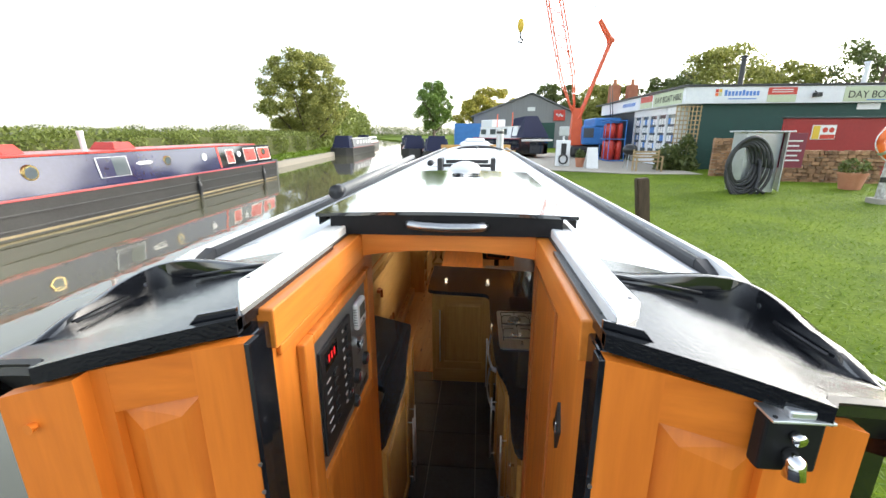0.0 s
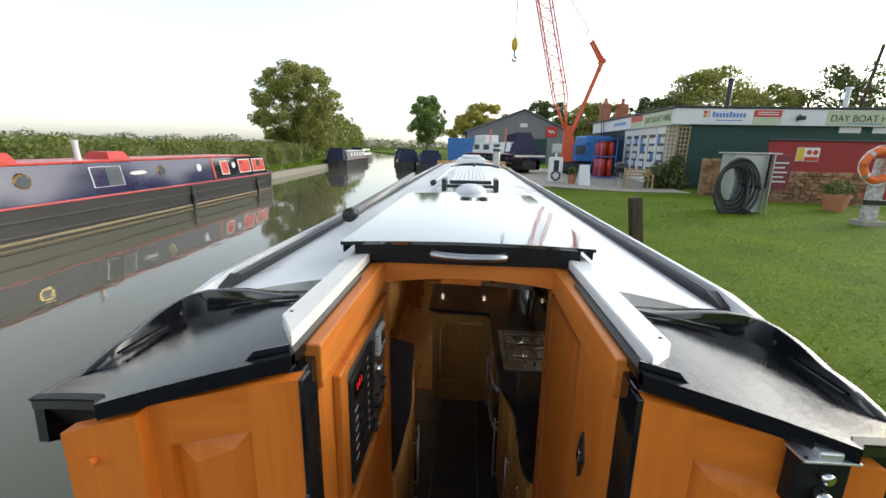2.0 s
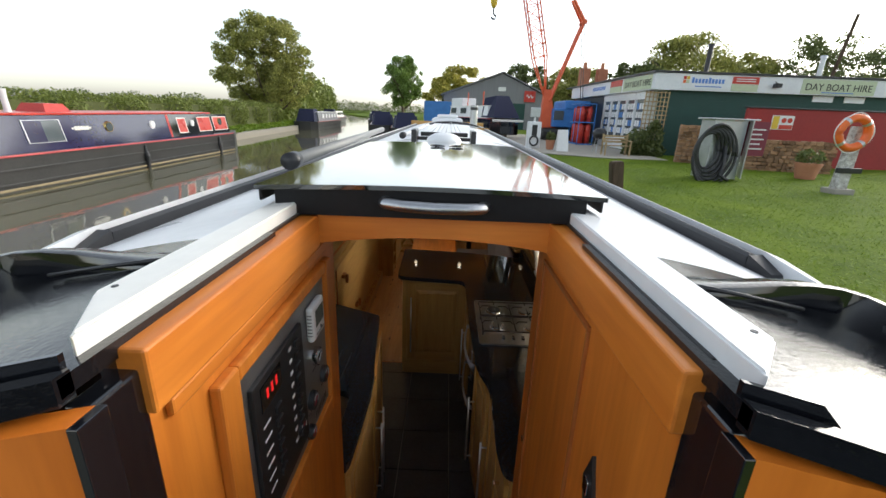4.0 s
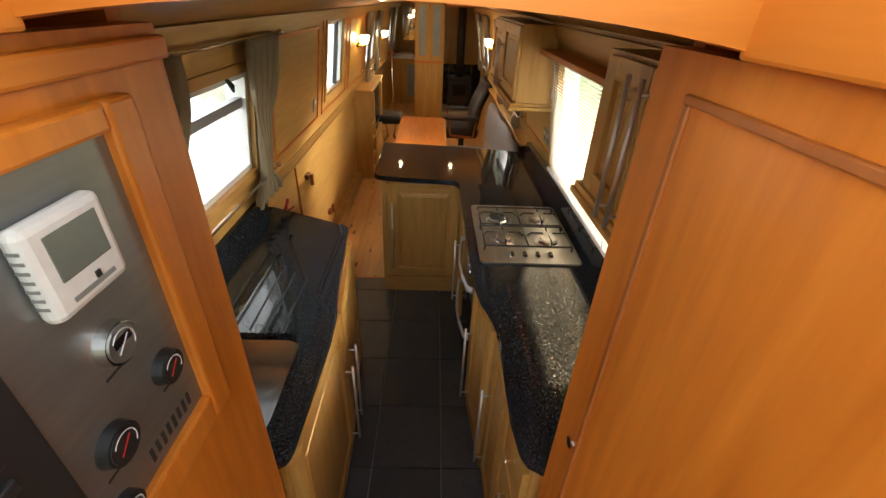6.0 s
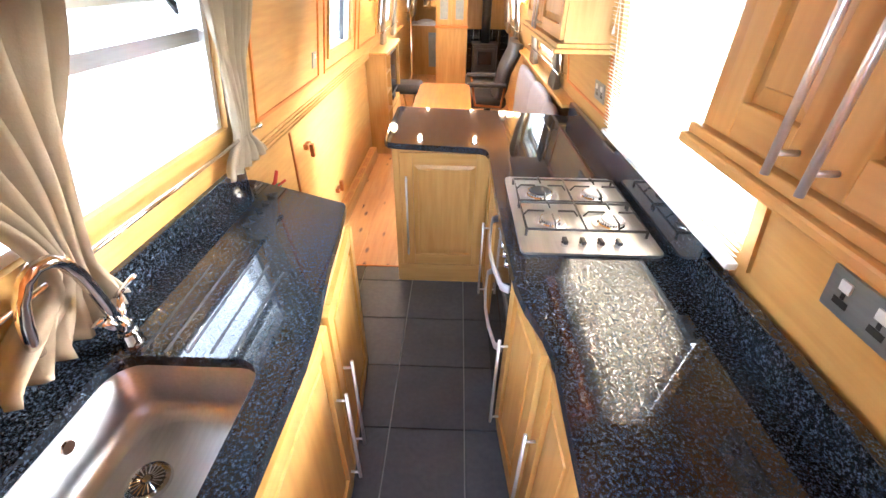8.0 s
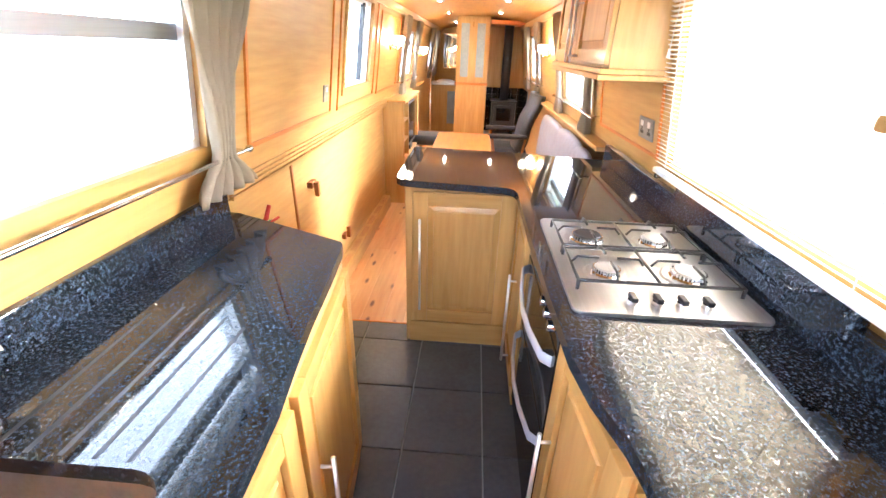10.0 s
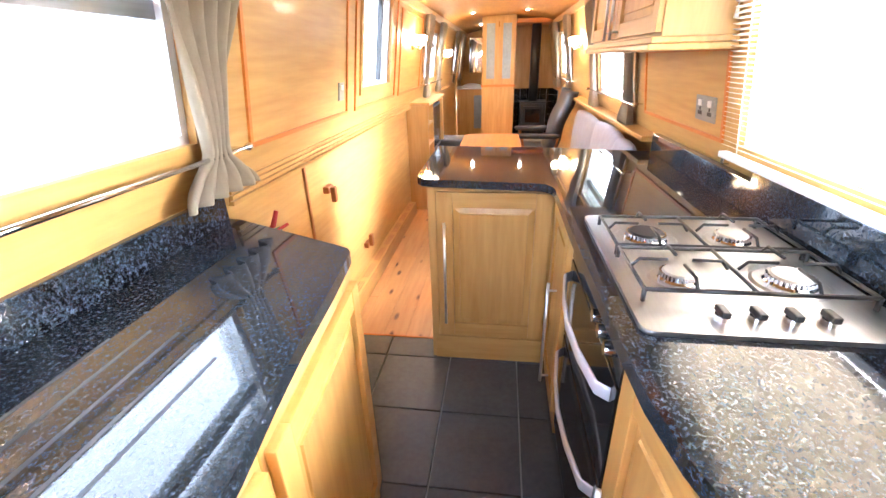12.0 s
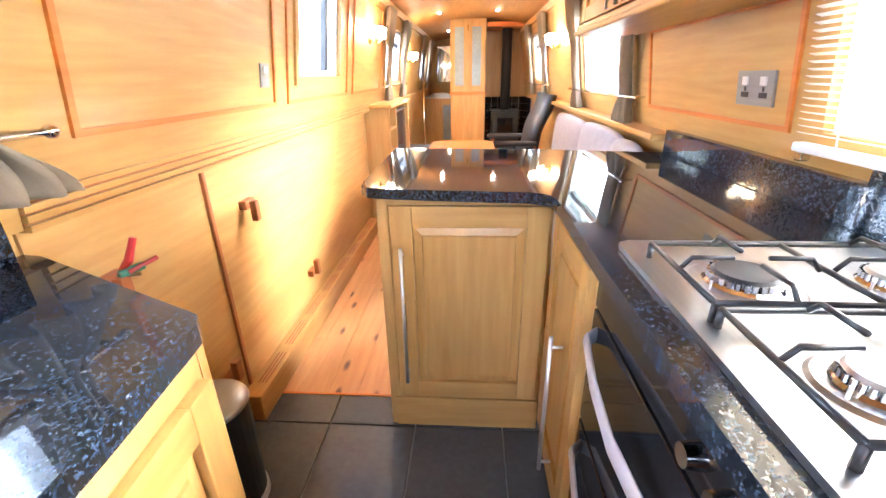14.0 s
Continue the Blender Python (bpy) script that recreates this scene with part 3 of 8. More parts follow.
def rail_end(s):
    """The upstand that closes the roof's after corner: it rises from the hatch, sweeps round and curls down aft."""
    root = thing("rail_end_plate", (s * 0.72, 0.6, roof_z(0.72)), "curved black gloss steel upstand round the wet roof corner", "boat fitting", "rail end plates")
    dy = 0.018 if s < 0 else 0.0
    stations = [(0.392, 0.680, 0, 1, 0.002, 0.085), (0.45, 0.684, 0, 1, 0.010, 0.09), (0.51, 0.688, 0, 1, 0.022, 0.10), (0.57, 0.692, 0, 1, 0.038, 0.11),
                (0.62, 0.694, 0.05, 1, 0.050, 0.115), (0.66, 0.692, 0.3, 0.95, 0.057, 0.115), (0.69, 0.682, 0.7, 0.7, 0.059, 0.115), (0.702, 0.655, 0.95, 0.3, 0.057, 0.085),
                (0.705, 0.62, 1, 0.05, 0.053, 0.08), (0.706, 0.585, 1, 0, 0.047, 0.08), (0.707, 0.555, 1, 0, 0.039, 0.078), (0.708, 0.53, 1, 0, 0.034, 0.076),
                (0.708, 0.505, 1, 0, 0.033, 0.075), (0.709, 0.482, 1, -0.05, 0.029, 0.072), (0.711, 0.462, 0.97, -0.2, 0.021, 0.066), (0.716, 0.445, 0.9, -0.4, 0.010, 0.055), (0.724, 0.432, 0.8, -0.6, 0.001, 0.04)]
    profiles = (("inner_wall", lambda h, w: [(0.0, -0.012), (0.002, h * 0.35), (0.004, h * 0.7), (0.006, h)]),
                ("outer_face", lambda h, w: [(0.006, h), (0.016, h * 1.03 + 0.001), (0.028, h), (0.3 * w + 0.02, h * 0.86), (0.6 * w + 0.012, h * 0.52), (w, -0.012)]))
    for name, profile in profiles:
        bm = B()
        rows = []
        for x, y, nx, ny, h, w in stations:
            n = math.hypot(nx, ny)
            rows.append([bm.verts.new((s * (x + nx / n * d), y + dy + ny / n * d, roof_z(min(x + nx / n * d, 0.79)) + z)) for d, z in profile(h, w)])
        for r0, r1 in zip(rows, rows[1:]):
            for k in range(len(r0) - 1):
                bm.faces.new((r0[k], r0[k + 1], r1[k + 1], r1[k]))
        part(name, bm, black_paint if name == "inner_wall" else wet_paint, root, smooth=True)
    for name, pts in (("weld_rib", [(0.41, 0.680), (0.50, 0.682), (0.60, 0.685)]), ("weld_rib", [(0.702, 0.60), (0.703, 0.53), (0.705, 0.47)])):
        part(name, tube(B(), [(s * x, y + dy, roof_z(x) + 0.012) for x, y in pts], 0.0035, 6), dark_steel, root, smooth=True)
    part("drain_hole_rim", disc(B(), (s * 0.706, 0.655 + dy, roof_z(0.70) + 0.022), 0.006, 0.005, 0.006, "x", 12), steel, root)


for s in (-1, 1):
    handrail(s)
    rail_end(s)


def coaming(s):
    """The white rail on which the hatch slides."""
    a = 0.312 if s < 0 else 0.326
    bm = B()
    y_in, y_out, w = (0.425, 0.535, 0.066) if s < 0 else (0.405, 0.482, 0.066)
    x0, x1 = s * a, s * (a + w)
    hexa(bm, [(x0, y_in, 1.968), (x1, y_out, 1.968), (x1, 1.16, 1.968), (x0, 1.16, 1.968), (x0, y_in, 2.006), (x1, y_out, 2.000), (x1, 1.16, 2.000), (x0, 1.16, 2.006)])
    bmesh.ops.bevel(bm, geom=bm.edges[:], offset=0.003, segments=2, affect="EDGES")
    runner = thing("hatch_runner", (x0, 0.43, 1.968), "white painted steel runner beside the open hatch", "hatch runner", "hatch runners")
    part("rail", bm, cream_paint if s < 0 else white_paint, runner)
    seal = extrude_y(B(), [(s * (a - 0.006), 1.9745), (s * (a - 0.001), 1.9745), (s * (a - 0.001), 1.981), (s * (a - 0.006), 1.981)], 0.47, 1.06)
    part("seal_strip", seal, black_plastic, runner, "black rubber seal strip")
    part("end_screw", disc(B(), (s * (a + 0.05), y_out + 0.012, 2.001), 0.004, 0.004, 0.003, "z", 10), dark_steel, runner)


coaming(-1)
coaming(1)

hatch = thing("sliding_hatch", (0, 1.04, 2.02), "black gloss sliding hatch cover, pushed open", "hatch")
part("lid", cambered(B(), -0.405, 0.405, 1.03, 2.52, 2.054, 0.011, 10, 0.06), lid_paint, hatch)
xs = [-0.36 + 0.72 * i / 10 for i in range(11)]
bm = extrude_y(B(), [(-0.36, 1.978)] + [(x, 2.043 - 0.06 * x * x) for x in xs] + [(0.36, 1.978)], 1.035, 1.05)
part("front", bm, satin_black, hatch)
for s in (-1, 1):
    part("side", box(B(), s * 0.398, s * 0.403, 1.05, 2.5, 2.005, 2.03), satin_black, hatch)
bm = tube(B(), [(-0.105, 1.034, 2.016), (-0.10, 1.012, 2.016), (-0.06, 1.002, 2.014), (0.01, 0.998, 2.012), (0.08, 1.002, 2.012), (0.118, 1.012, 2.012), (0.123, 1.034, 2.012)], 0.017, 10, squash=0.75)
part("handle", bm, steel, hatch, "worn steel grab handle", smooth=True)
for s in (-1, 1):
    bm = tube(B(), [(0.03 + s * 0.035, 2.2, 2.060), (0.03 + s * 0.012, 2.17, 2.060)], 0.004, 6)
    tube(bm, [(0.03 + s * (0.05 + 0.03 * math.cos(k)), 2.2 + 0.03 * math.sin(k), 2.060) for k in np.linspace(0, 6.28, 14)], 0.004, 6)
    part("loop", bm, black_paint, hatch)


def stern_door(s):
    """A stern door folded back against the bulkhead; its top follows the roof."""
    x_in, x_out = (0.277, 0.622) if s < 0 else (0.304, 0.645)
    yo = -0.062
    z0 = 0.86
    root = thing("stern_door", (s * (x_in + x_out) / 2, 0.40, z0), "varnished orange wood stern door, folded open", "door", "stern doors")

    def top(x):
        return roof_z(x) - 0.034

    def yy(x):
        return 0.398 + yo * (x - x_in) / (x_out - x_in)

    def board(bm, a, b, zb0, zb1, t0, t1):
        """zb: bottoms; tops drop with the roof when None."""
        ta, tb = (top(a) if zb1 is None else zb1(a)), (top(b) if zb1 is None else zb1(b))
        return hexa(bm, [(s * a, yy(a) - t1, zb0(a)), (s * b, yy(b) - t1, zb0(b)), (s * b, yy(b) - t0, zb0(b)), (s * a, yy(a) - t0, zb0(a)),
                         (s * a, yy(a) - t1, ta), (s * b, yy(b) - t1, tb), (s * b, yy(b) - t0, tb), (s * a, yy(a) - t0, ta)])
    flat = lambda x: z0
    i0, i1 = x_in + 0.085, x_out - (0.125 if s < 0 else 0.11)
    for a, b in ((x_in, i0), (i1, x_out - 0.03)):
        part("stile", board(B(), a, b, flat, None, 0, 0.03), dor_z, root)
    part("rail", board(B(), i0, i1, lambda x: top(x) - 0.085, None, 0.0, 0.029), dor_x, root)
    part("rail", board(B(), i0, i1, flat, lambda x: z0 + 0.1, 0.0, 0.029), dor_x, root)
    bm = B()
    t = 0.03
    pts = [(i0, z0 + 0.1), (i1, z0 + 0.1), (i1, top(i1) - 0.085), (i0, top(i0) - 0.085)]
    cx, cz = (i0 + i1) / 2, (pts[0][1] + pts[2][1]) / 2
    a = [bm.verts.new((s * x, yy(x) - 0.014, z)) for x, z in pts]
    inn = [(x + (0.035 if x < cx else -0.035), z + (0.04 if z < cz else -0.04)) for x, z in pts]
    b = [bm.verts.new((s * x, yy(x) - 0.026, z)) for x, z in inn]
    for i in range(4):
        bm.faces.new((a[i], a[(i + 1) % 4], b[(i + 1) % 4], b[i]))
    bm.faces.new(b)
    part("panel", bm, dor_z, root)
    if s < 0:
        part("closing_strip", board(B(), x_out - 0.10, x_out + 0.012, flat, None, 0.03, 0.058), dor_z, root, "wide closing strip board")
        part("wood_plug", disc(B(), (s * (x_out - 0.03), yy(x_out) - 0.058, 1.838), 0.009, 0.007, 0.012, "y", 14), dor_z, root)
    else:
        part("stile", board(B(), x_out - 0.03, x_out, flat, None, 0, 0.03), dor_z, root)
        lock = part("lock", box(B(), 0.502, 0.580, 0.296, 0.322, 1.826, 1.912, 0.004), satin_black, root, "dark steel rim lock")
        part("top_plate", box(B(), 0.501, 0.581, 0.284, 0.326, 1.912, 1.916, 0.001), pale_steel, lock, "bare steel top plate")
        part("latch", box(B(), 0.524, 0.558, 0.288, 0.322, 1.916, 1.928, 0.003), pale_steel, lock)
        for x in (0.508, 0.574):
            part("screw", disc(B(), (x, 0.292, 1.9166), 0.003, 0.003, 0.002, "z", 10), dark_steel, lock)
        part("knob", disc(B(), (0.541, 0.290, 1.886), 0.009, 0.008, 0.014, "y", 18), chrome, lock, smooth=True)
        bm = tube(B(), [(0.540, 0.296, 1.858), (0.540, 0.284, 1.854), (0.540, 0.279, 1.832)], [0.011, 0.0135, 0.0135], 14)
        part("thumb_turn", bm, chrome, lock, smooth=True)
    bm = B()
    box(bm, s * x_in, s * (x_in - 0.010), 0.366, 0.40, z0, top(x_in), 0.001)
    part("edge_strip", bm, black_paint, root)
    for z in (1.25, 1.5, 1.66, 1.72):
        part("screw", disc(B(), (s * (x_in - 0.006), 0.357, z), 0.004, 0.003, 0.004, "y", 8), steel, root)


stern_door(-1)
stern_door(1)

# ---- the step down: panelled side walls ----
structure("step_side_left", box(B(), -0.33, -0.295, 0.46, 1.265, 0.0, 1.89), che_z, "varnished wood wall of the engine cupboard")
structure("step_side_right", box(B(), 0.31, 0.345, 0.46, 1.235, 0.0, 1.89), che_z, "varnished wood wall of the wardrobe")
structure("trim", box(B(), -0.316, -0.268, 0.455, 1.06, 1.893, 1.974, 0.004), che_y, "thick varnished wood capping board")
structure("trim", box(B(), 0.285, 0.328, 0.455, 1.06, 1.893, 1.974, 0.004), che_y, "thick varnished wood capping board")
structure("trim", box(B(), -0.296, -0.284, 0.50, 1.265, 1.852, 1.878, 0.004), che_y, "wood moulding")
xs = [-0.294 + 0.602 * i / 14 for i in range(15)]
bm = extrude_y(B(), [(x, 1.925 - 0.30 * x * x) for x in xs] + [(0.308, 1.978), (-0.294, 1.978)], 1.052, 1.085)
structure("door_header", bm, che_x, "arched varnished wood header under the hatch")
bm = B()
for s in (-1, 1):
    a = 0.33 if s < 0 else 0.345
    e = 1.265 if s < 0 else 1.235
    box(bm, s * a, s * 0.86, e - 0.025, e, 0, 1.0)
    hexa(bm, [(s * a, e - 0.025, 1.0), (s * 0.85, e - 0.025, 1.0), (s * 0.85, e, 1.0), (s * a, e, 1.0),
              (s * a, e - 0.025, 1.93), (s * 0.74, e - 0.025, 1.85), (s * 0.74, e, 1.85), (s * a, e, 1.93)])
structure("wall_galley", bm, che_z, "wood bulkhead between the steps and the galley")
structure("wall_step", box(B(), -0.30, 0.312, 0.44, 0.46, 0.0, 0.74), che_x, "wood riser below the doorway")
structure("step_upper", box(B(), -0.293, 0.308, 0.46, 0.64, 0.0, 0.50, 0.006), che_x, "dark wooden boarding step")
structure("step_lower", box(B(), -0.293, 0.308, 0.64, 0.86, 0.0, 0.25, 0.006), che_x, "dark wooden boarding step")

# wardrobe panel lines and catch
bm = B()
box(bm, 0.303, 0.311, 0.77, 1.148, 1.842, 1.852, 0.002)
# this upright is a groove, its shade drawn as a dark strip
box(bm, 0.305, 0.311, 1.138, 1.148, 0.1, 1.842, 0.002)
box(bm, 0.303, 0.311, 0.77, 0.778, 0.9, 1.842, 0.002)
structure("trim", bm, che_dark, "beads round the wardrobe panel, with a dark strip for a groove's shade")
vent = thing("wall_catch", (0.305, 0.66, 1.6), "small black catch plate on the wardrobe side", "catch")
hexa(bm := B(), [(0.303, 0.635, 1.60), (0.31, 0.635, 1.60), (0.31, 0.66, 1.535), (0.303, 0.66, 1.535), (0.303, 0.66, 1.665), (0.31, 0.66, 1.665), (0.31, 0.685, 1.60), (0.303, 0.685, 1.60)])
part("plate", bm, black_plastic, vent)
part("bolt", box(B(), 0.298, 0.304, 0.65, 0.67, 1.585, 1.615, 0.002), chrome, vent)
for x, y, z in ((-0.2935, 1.157, 1.379), (0.3085, 1.17, 1.235)):
    solid("cover_cap", disc(B(), (x, y, z), 0.011, 0.011, 0.004, "x", 16), chrome, "small chrome cap on the wood wall", "cap", "chrome caps")

# control panel
cp = thing("control_panel", (-0.293, 0.9, 1.4), "brushed steel control panel in a wood frame", "control panel")
part("plate", box(B(), -0.296, -0.289, 0.64, 1.122, 1.41, 1.80, 0.001), panel_steel, cp)
fr = B()
box(fr, -0.296, -0.276, 0.585, 0.642, 1.36, 1.83, 0.005)
box(fr, -0.296, -0.276, 1.12, 1.165, 1.36, 1.83, 0.005)
box(fr, -0.296, -0.277, 0.642, 1.12, 1.80, 1.83, 0.005)
box(fr, -0.296, -0.277, 0.642, 1.12, 1.36, 1.41, 0.005)
part("frame", fr, che_z, cp)
sw = part("switch_panel", box(B(), -0.289, -0.279, 0.675, 0.922, 1.45, 1.757, 0.003), black_plastic, cp, "black switch panel")
part("display", box(B(), -0.279, -0.277, 0.70, 0.79, 1.69, 1.742, 0.001), black_glass, sw)
for i, y in enumerate((0.725, 0.745, 0.765)):
    part("digit", box(B(), -0.277, -0.2762, y - 0.004, y + 0.004, 1.708, 1.728), red_led, sw, "glowing red digit")
for i in range(9):
    z = 1.735 - i * 0.029
    part("switch", box(B(), -0.279, -0.272, 0.862, 0.886, z - 0.007, z + 0.007, 0.002), black_plastic, sw)
    part("mark", box(B(), -0.279, -0.2783, 0.838, 0.852, z - 0.004, z + 0.004), white_mark, sw)
    if i < 6:
        part("mark", box(B(), -0.279, -0.2783, 0.70, 0.73, 1.655 - i * 0.03, 1.66 - i * 0.03), white_mark, sw)
        part("switch", box(B(), -0.279, -0.273, 0.75, 0.775, 1.648 - i * 0.03, 1.664 - i * 0.03, 0.002), black_plastic, sw)
for y, z, r, m in ((1.025, 1.605, 0.026, chrome), (1.075, 1.517, 0.024, black_plastic), (0.975, 1.507, 0.026, black_plastic), (0.88, 1.508, 0.026, black_plastic), (0.95, 1.43, 0.02, black_plastic)):
    g = part("gauge", disc(B(), (-0.284, y, z), r, r * 0.92, 0.014, "x", 28), m, cp, "round gauge", smooth=False)
    part("dial", disc(B(), (-0.2764, y, z), r * 0.8, r * 0.8, 0.002, "x", 28), panel_steel if m is chrome else dark_steel, g)
    if m is chrome:
        part("display", box(B(), -0.2756, -0.2748, y - 0.013, y + 0.013, z, z + 0.010), black_glass, g)
    nd = tube(B(), [(-0.275, y - r * 0.4, z - r * 0.3), (-0.275, y + r * 0.3, z + r * 0.3)], 0.0008, 5)
    part("needle", nd, red_cloth if m is black_plastic else white_mark, g)
    arc = tube(B(), [(-0.2752, y + r * 0.62 * math.cos(k), z + r * 0.62 * math.sin(k)) for k in np.linspace(-0.6, 2.6, 10)], 0.0007, 4)
    part("scale", arc, white_mark, g)
for i in range(8):
    y = 1.005 + i * 0.012
    part("lettering", box(B(), -0.2888, -0.2882, y, y + 0.006, 1.425 + (0.002 if i % 2 else 0), 1.447), dark_mark, cp)
for y0, y1, z in ((1.0, 1.05, 1.572), (1.06, 1.095, 1.487), (0.95, 1.0, 1.475)):
    part("lettering", box(B(), -0.2888, -0.2882, y0, y1, z, z + 0.003), dark_mark, cp)
th = thing("thermostat", (-0.289, 1.04, 1.65), "white plastic thermostat with grey display", "thermostat")
part("case", box(B(), -0.2885, -0.269, 0.972, 1.064, 1.672, 1.764, 0.008), white_plastic, th)
part("display", box(B(), -0.2695, -0.2682, 0.990, 1.050, 1.706, 1.750, 0.001), lcd, th)
part("slider", box(B(), -0.2695, -0.2678, 0.992, 1.045, 1.684, 1.689, 0.0005), grey_plastic, th)
part("button", box(B(), -0.2695, -0.2672, 1.022, 1.028, 1.690, 1.697, 0.0005), dark_steel, th)
for i in range(7):
    part("vent_slot", box(B(), -0.284, -0.273, 0.9715, 0.9725, 1.690 + i * 0.009, 1.693 + i * 0.009), grey_plastic, th)

# ---- roof furniture ----
vent = thing("roof_vent", (0.01, 2.42 + 0.22, 2.0), "white domed mushroom vent on the roof", "vent")
part("base", disc(B(), (0.01, 2.64, 2.025), 0.095, 0.085, 0.05, "z", 28), white_paint, vent, smooth=False)
bm = ball(B(), (0.01, 2.64, 2.05), 0.105, 0.105, 0.055, 28, 12)
part("dome", bm, white_paint, vent, smooth=True)
board = thing("boarding_plank", (0, 3.6, 2.0), "white ribbed gangplank on a black frame", "gangplank")
for i in range(9):
    x = -0.15 + i * 0.0375
    part("rib", box(B(), x - 0.014, x + 0.014, 3.32, 6.2, 2.05, 2.068, 0.003), white_paint, board)
part("cross_bar", box(B(), -0.19, 0.20, 3.22, 3.25, 2.02, 2.045, 0.003), black_iron, board)
part("cross_bar", box(B(), -0.17, 0.18, 3.30, 3.32, 2.045, 2.075, 0.003), black_iron, board)
for x in (-0.21, 0.215):
    part("end_block", box(B(), x - 0.018, x + 0.018, 3.15, 3.38, 1.995, 2.095, 0.005), black_iron, board)
pole = thing("boat_pole", (-0.58, 1.75, 1.97), "long pale pole with a black end cap", "pole", "roof poles")
part("shaft", tube(B(), [(-0.585, 1.80, 2.012), (-0.70, 4.9, 2.012)], 0.026, 12), grey_plastic, pole, smooth=True)
part("end_cap", tube(B(), [(-0.583, 1.735, 2.012), (-0.585, 1.81, 2.012)], 0.034, 14), black_plastic, pole, smooth=True)
pole = thing("boat_hook", (-0.33, 3.5, 2.0), "white boat hook with black end", "pole", "roof poles")
part("shaft", tube(B(), [(-0.33, 3.6, 2.03), (-0.27, 6.6, 2.03)], 0.02, 10), white_paint, pole, smooth=True)
part("end_cap", tube(B(), [(-0.332, 3.53, 2.03), (-0.33, 3.62, 2.03)], 0.026, 10), black_plastic, pole, smooth=True)
anchor = thing("folding_anchor", (0.1, 7.2, 2.0), "dark metal folding anchor lying on the roof", "anchor")
part("shank", tube(B(), [(0.05, 6.9, 2.05), (0.08, 7.6, 2.05)], 0.025, 8), dark_steel, anchor)
for s in (-1, 1):
    part("arm", tube(B(), [(0.08, 7.3, 2.06), (0.08 + s * 0.25, 7.22, 2.05), (0.08 + s * 0.42, 7.05, 2.02)], [0.025, 0.02, 0.01], 8), dark_steel, anchor)
chim = thing("roof_chimney", (0.5, 8.3, 1.95), "short steel stove chimney with dark band", "chimney")
part("pipe", disc(B(), (0.5, 8.3, 2.15), 0.07, 0.07, 0.42, "z", 20), steel, chim)
part("band", disc(B(), (0.5, 8.3, 2.30), 0.073, 0.073, 0.05, "z", 20), black_iron, chim)
bm = B()
box(bm, -0.32, 0.32, 9.2, 10.6, 1.97, 2.10, 0.03)
box(bm, -0.22, 0.22, 9.4, 10.3, 2.10, 2.17, 0.03)
solid("roof_box", bm, white_paint, "white covered box on the roof", "box")
bm = B()
hexa(bm, [(-0.7, 13.2, 1.2), (0.7, 13.2, 1.2), (0.5, 15.3, 0.9), (-0.5, 15.3, 0.9), (-0.62, 13.2, 1.95), (0.62, 13.2, 1.95), (0.05, 14.4, 1.75), (-0.05, 14.4, 1.75)])
solid("bow_cover", bm, surface("grey_canvas", (0.35, 0.36, 0.38), (0.48, 0.49, 0.5), 8, (0.7, 0.9)), "pale canvas cover over the bow", "cover")

# ---- galley floor ----
structure("floor", box(B(), -0.9, 0.86, 0.44, END, -0.06, -0.012), grout, "floor base")
# ---- windows ----


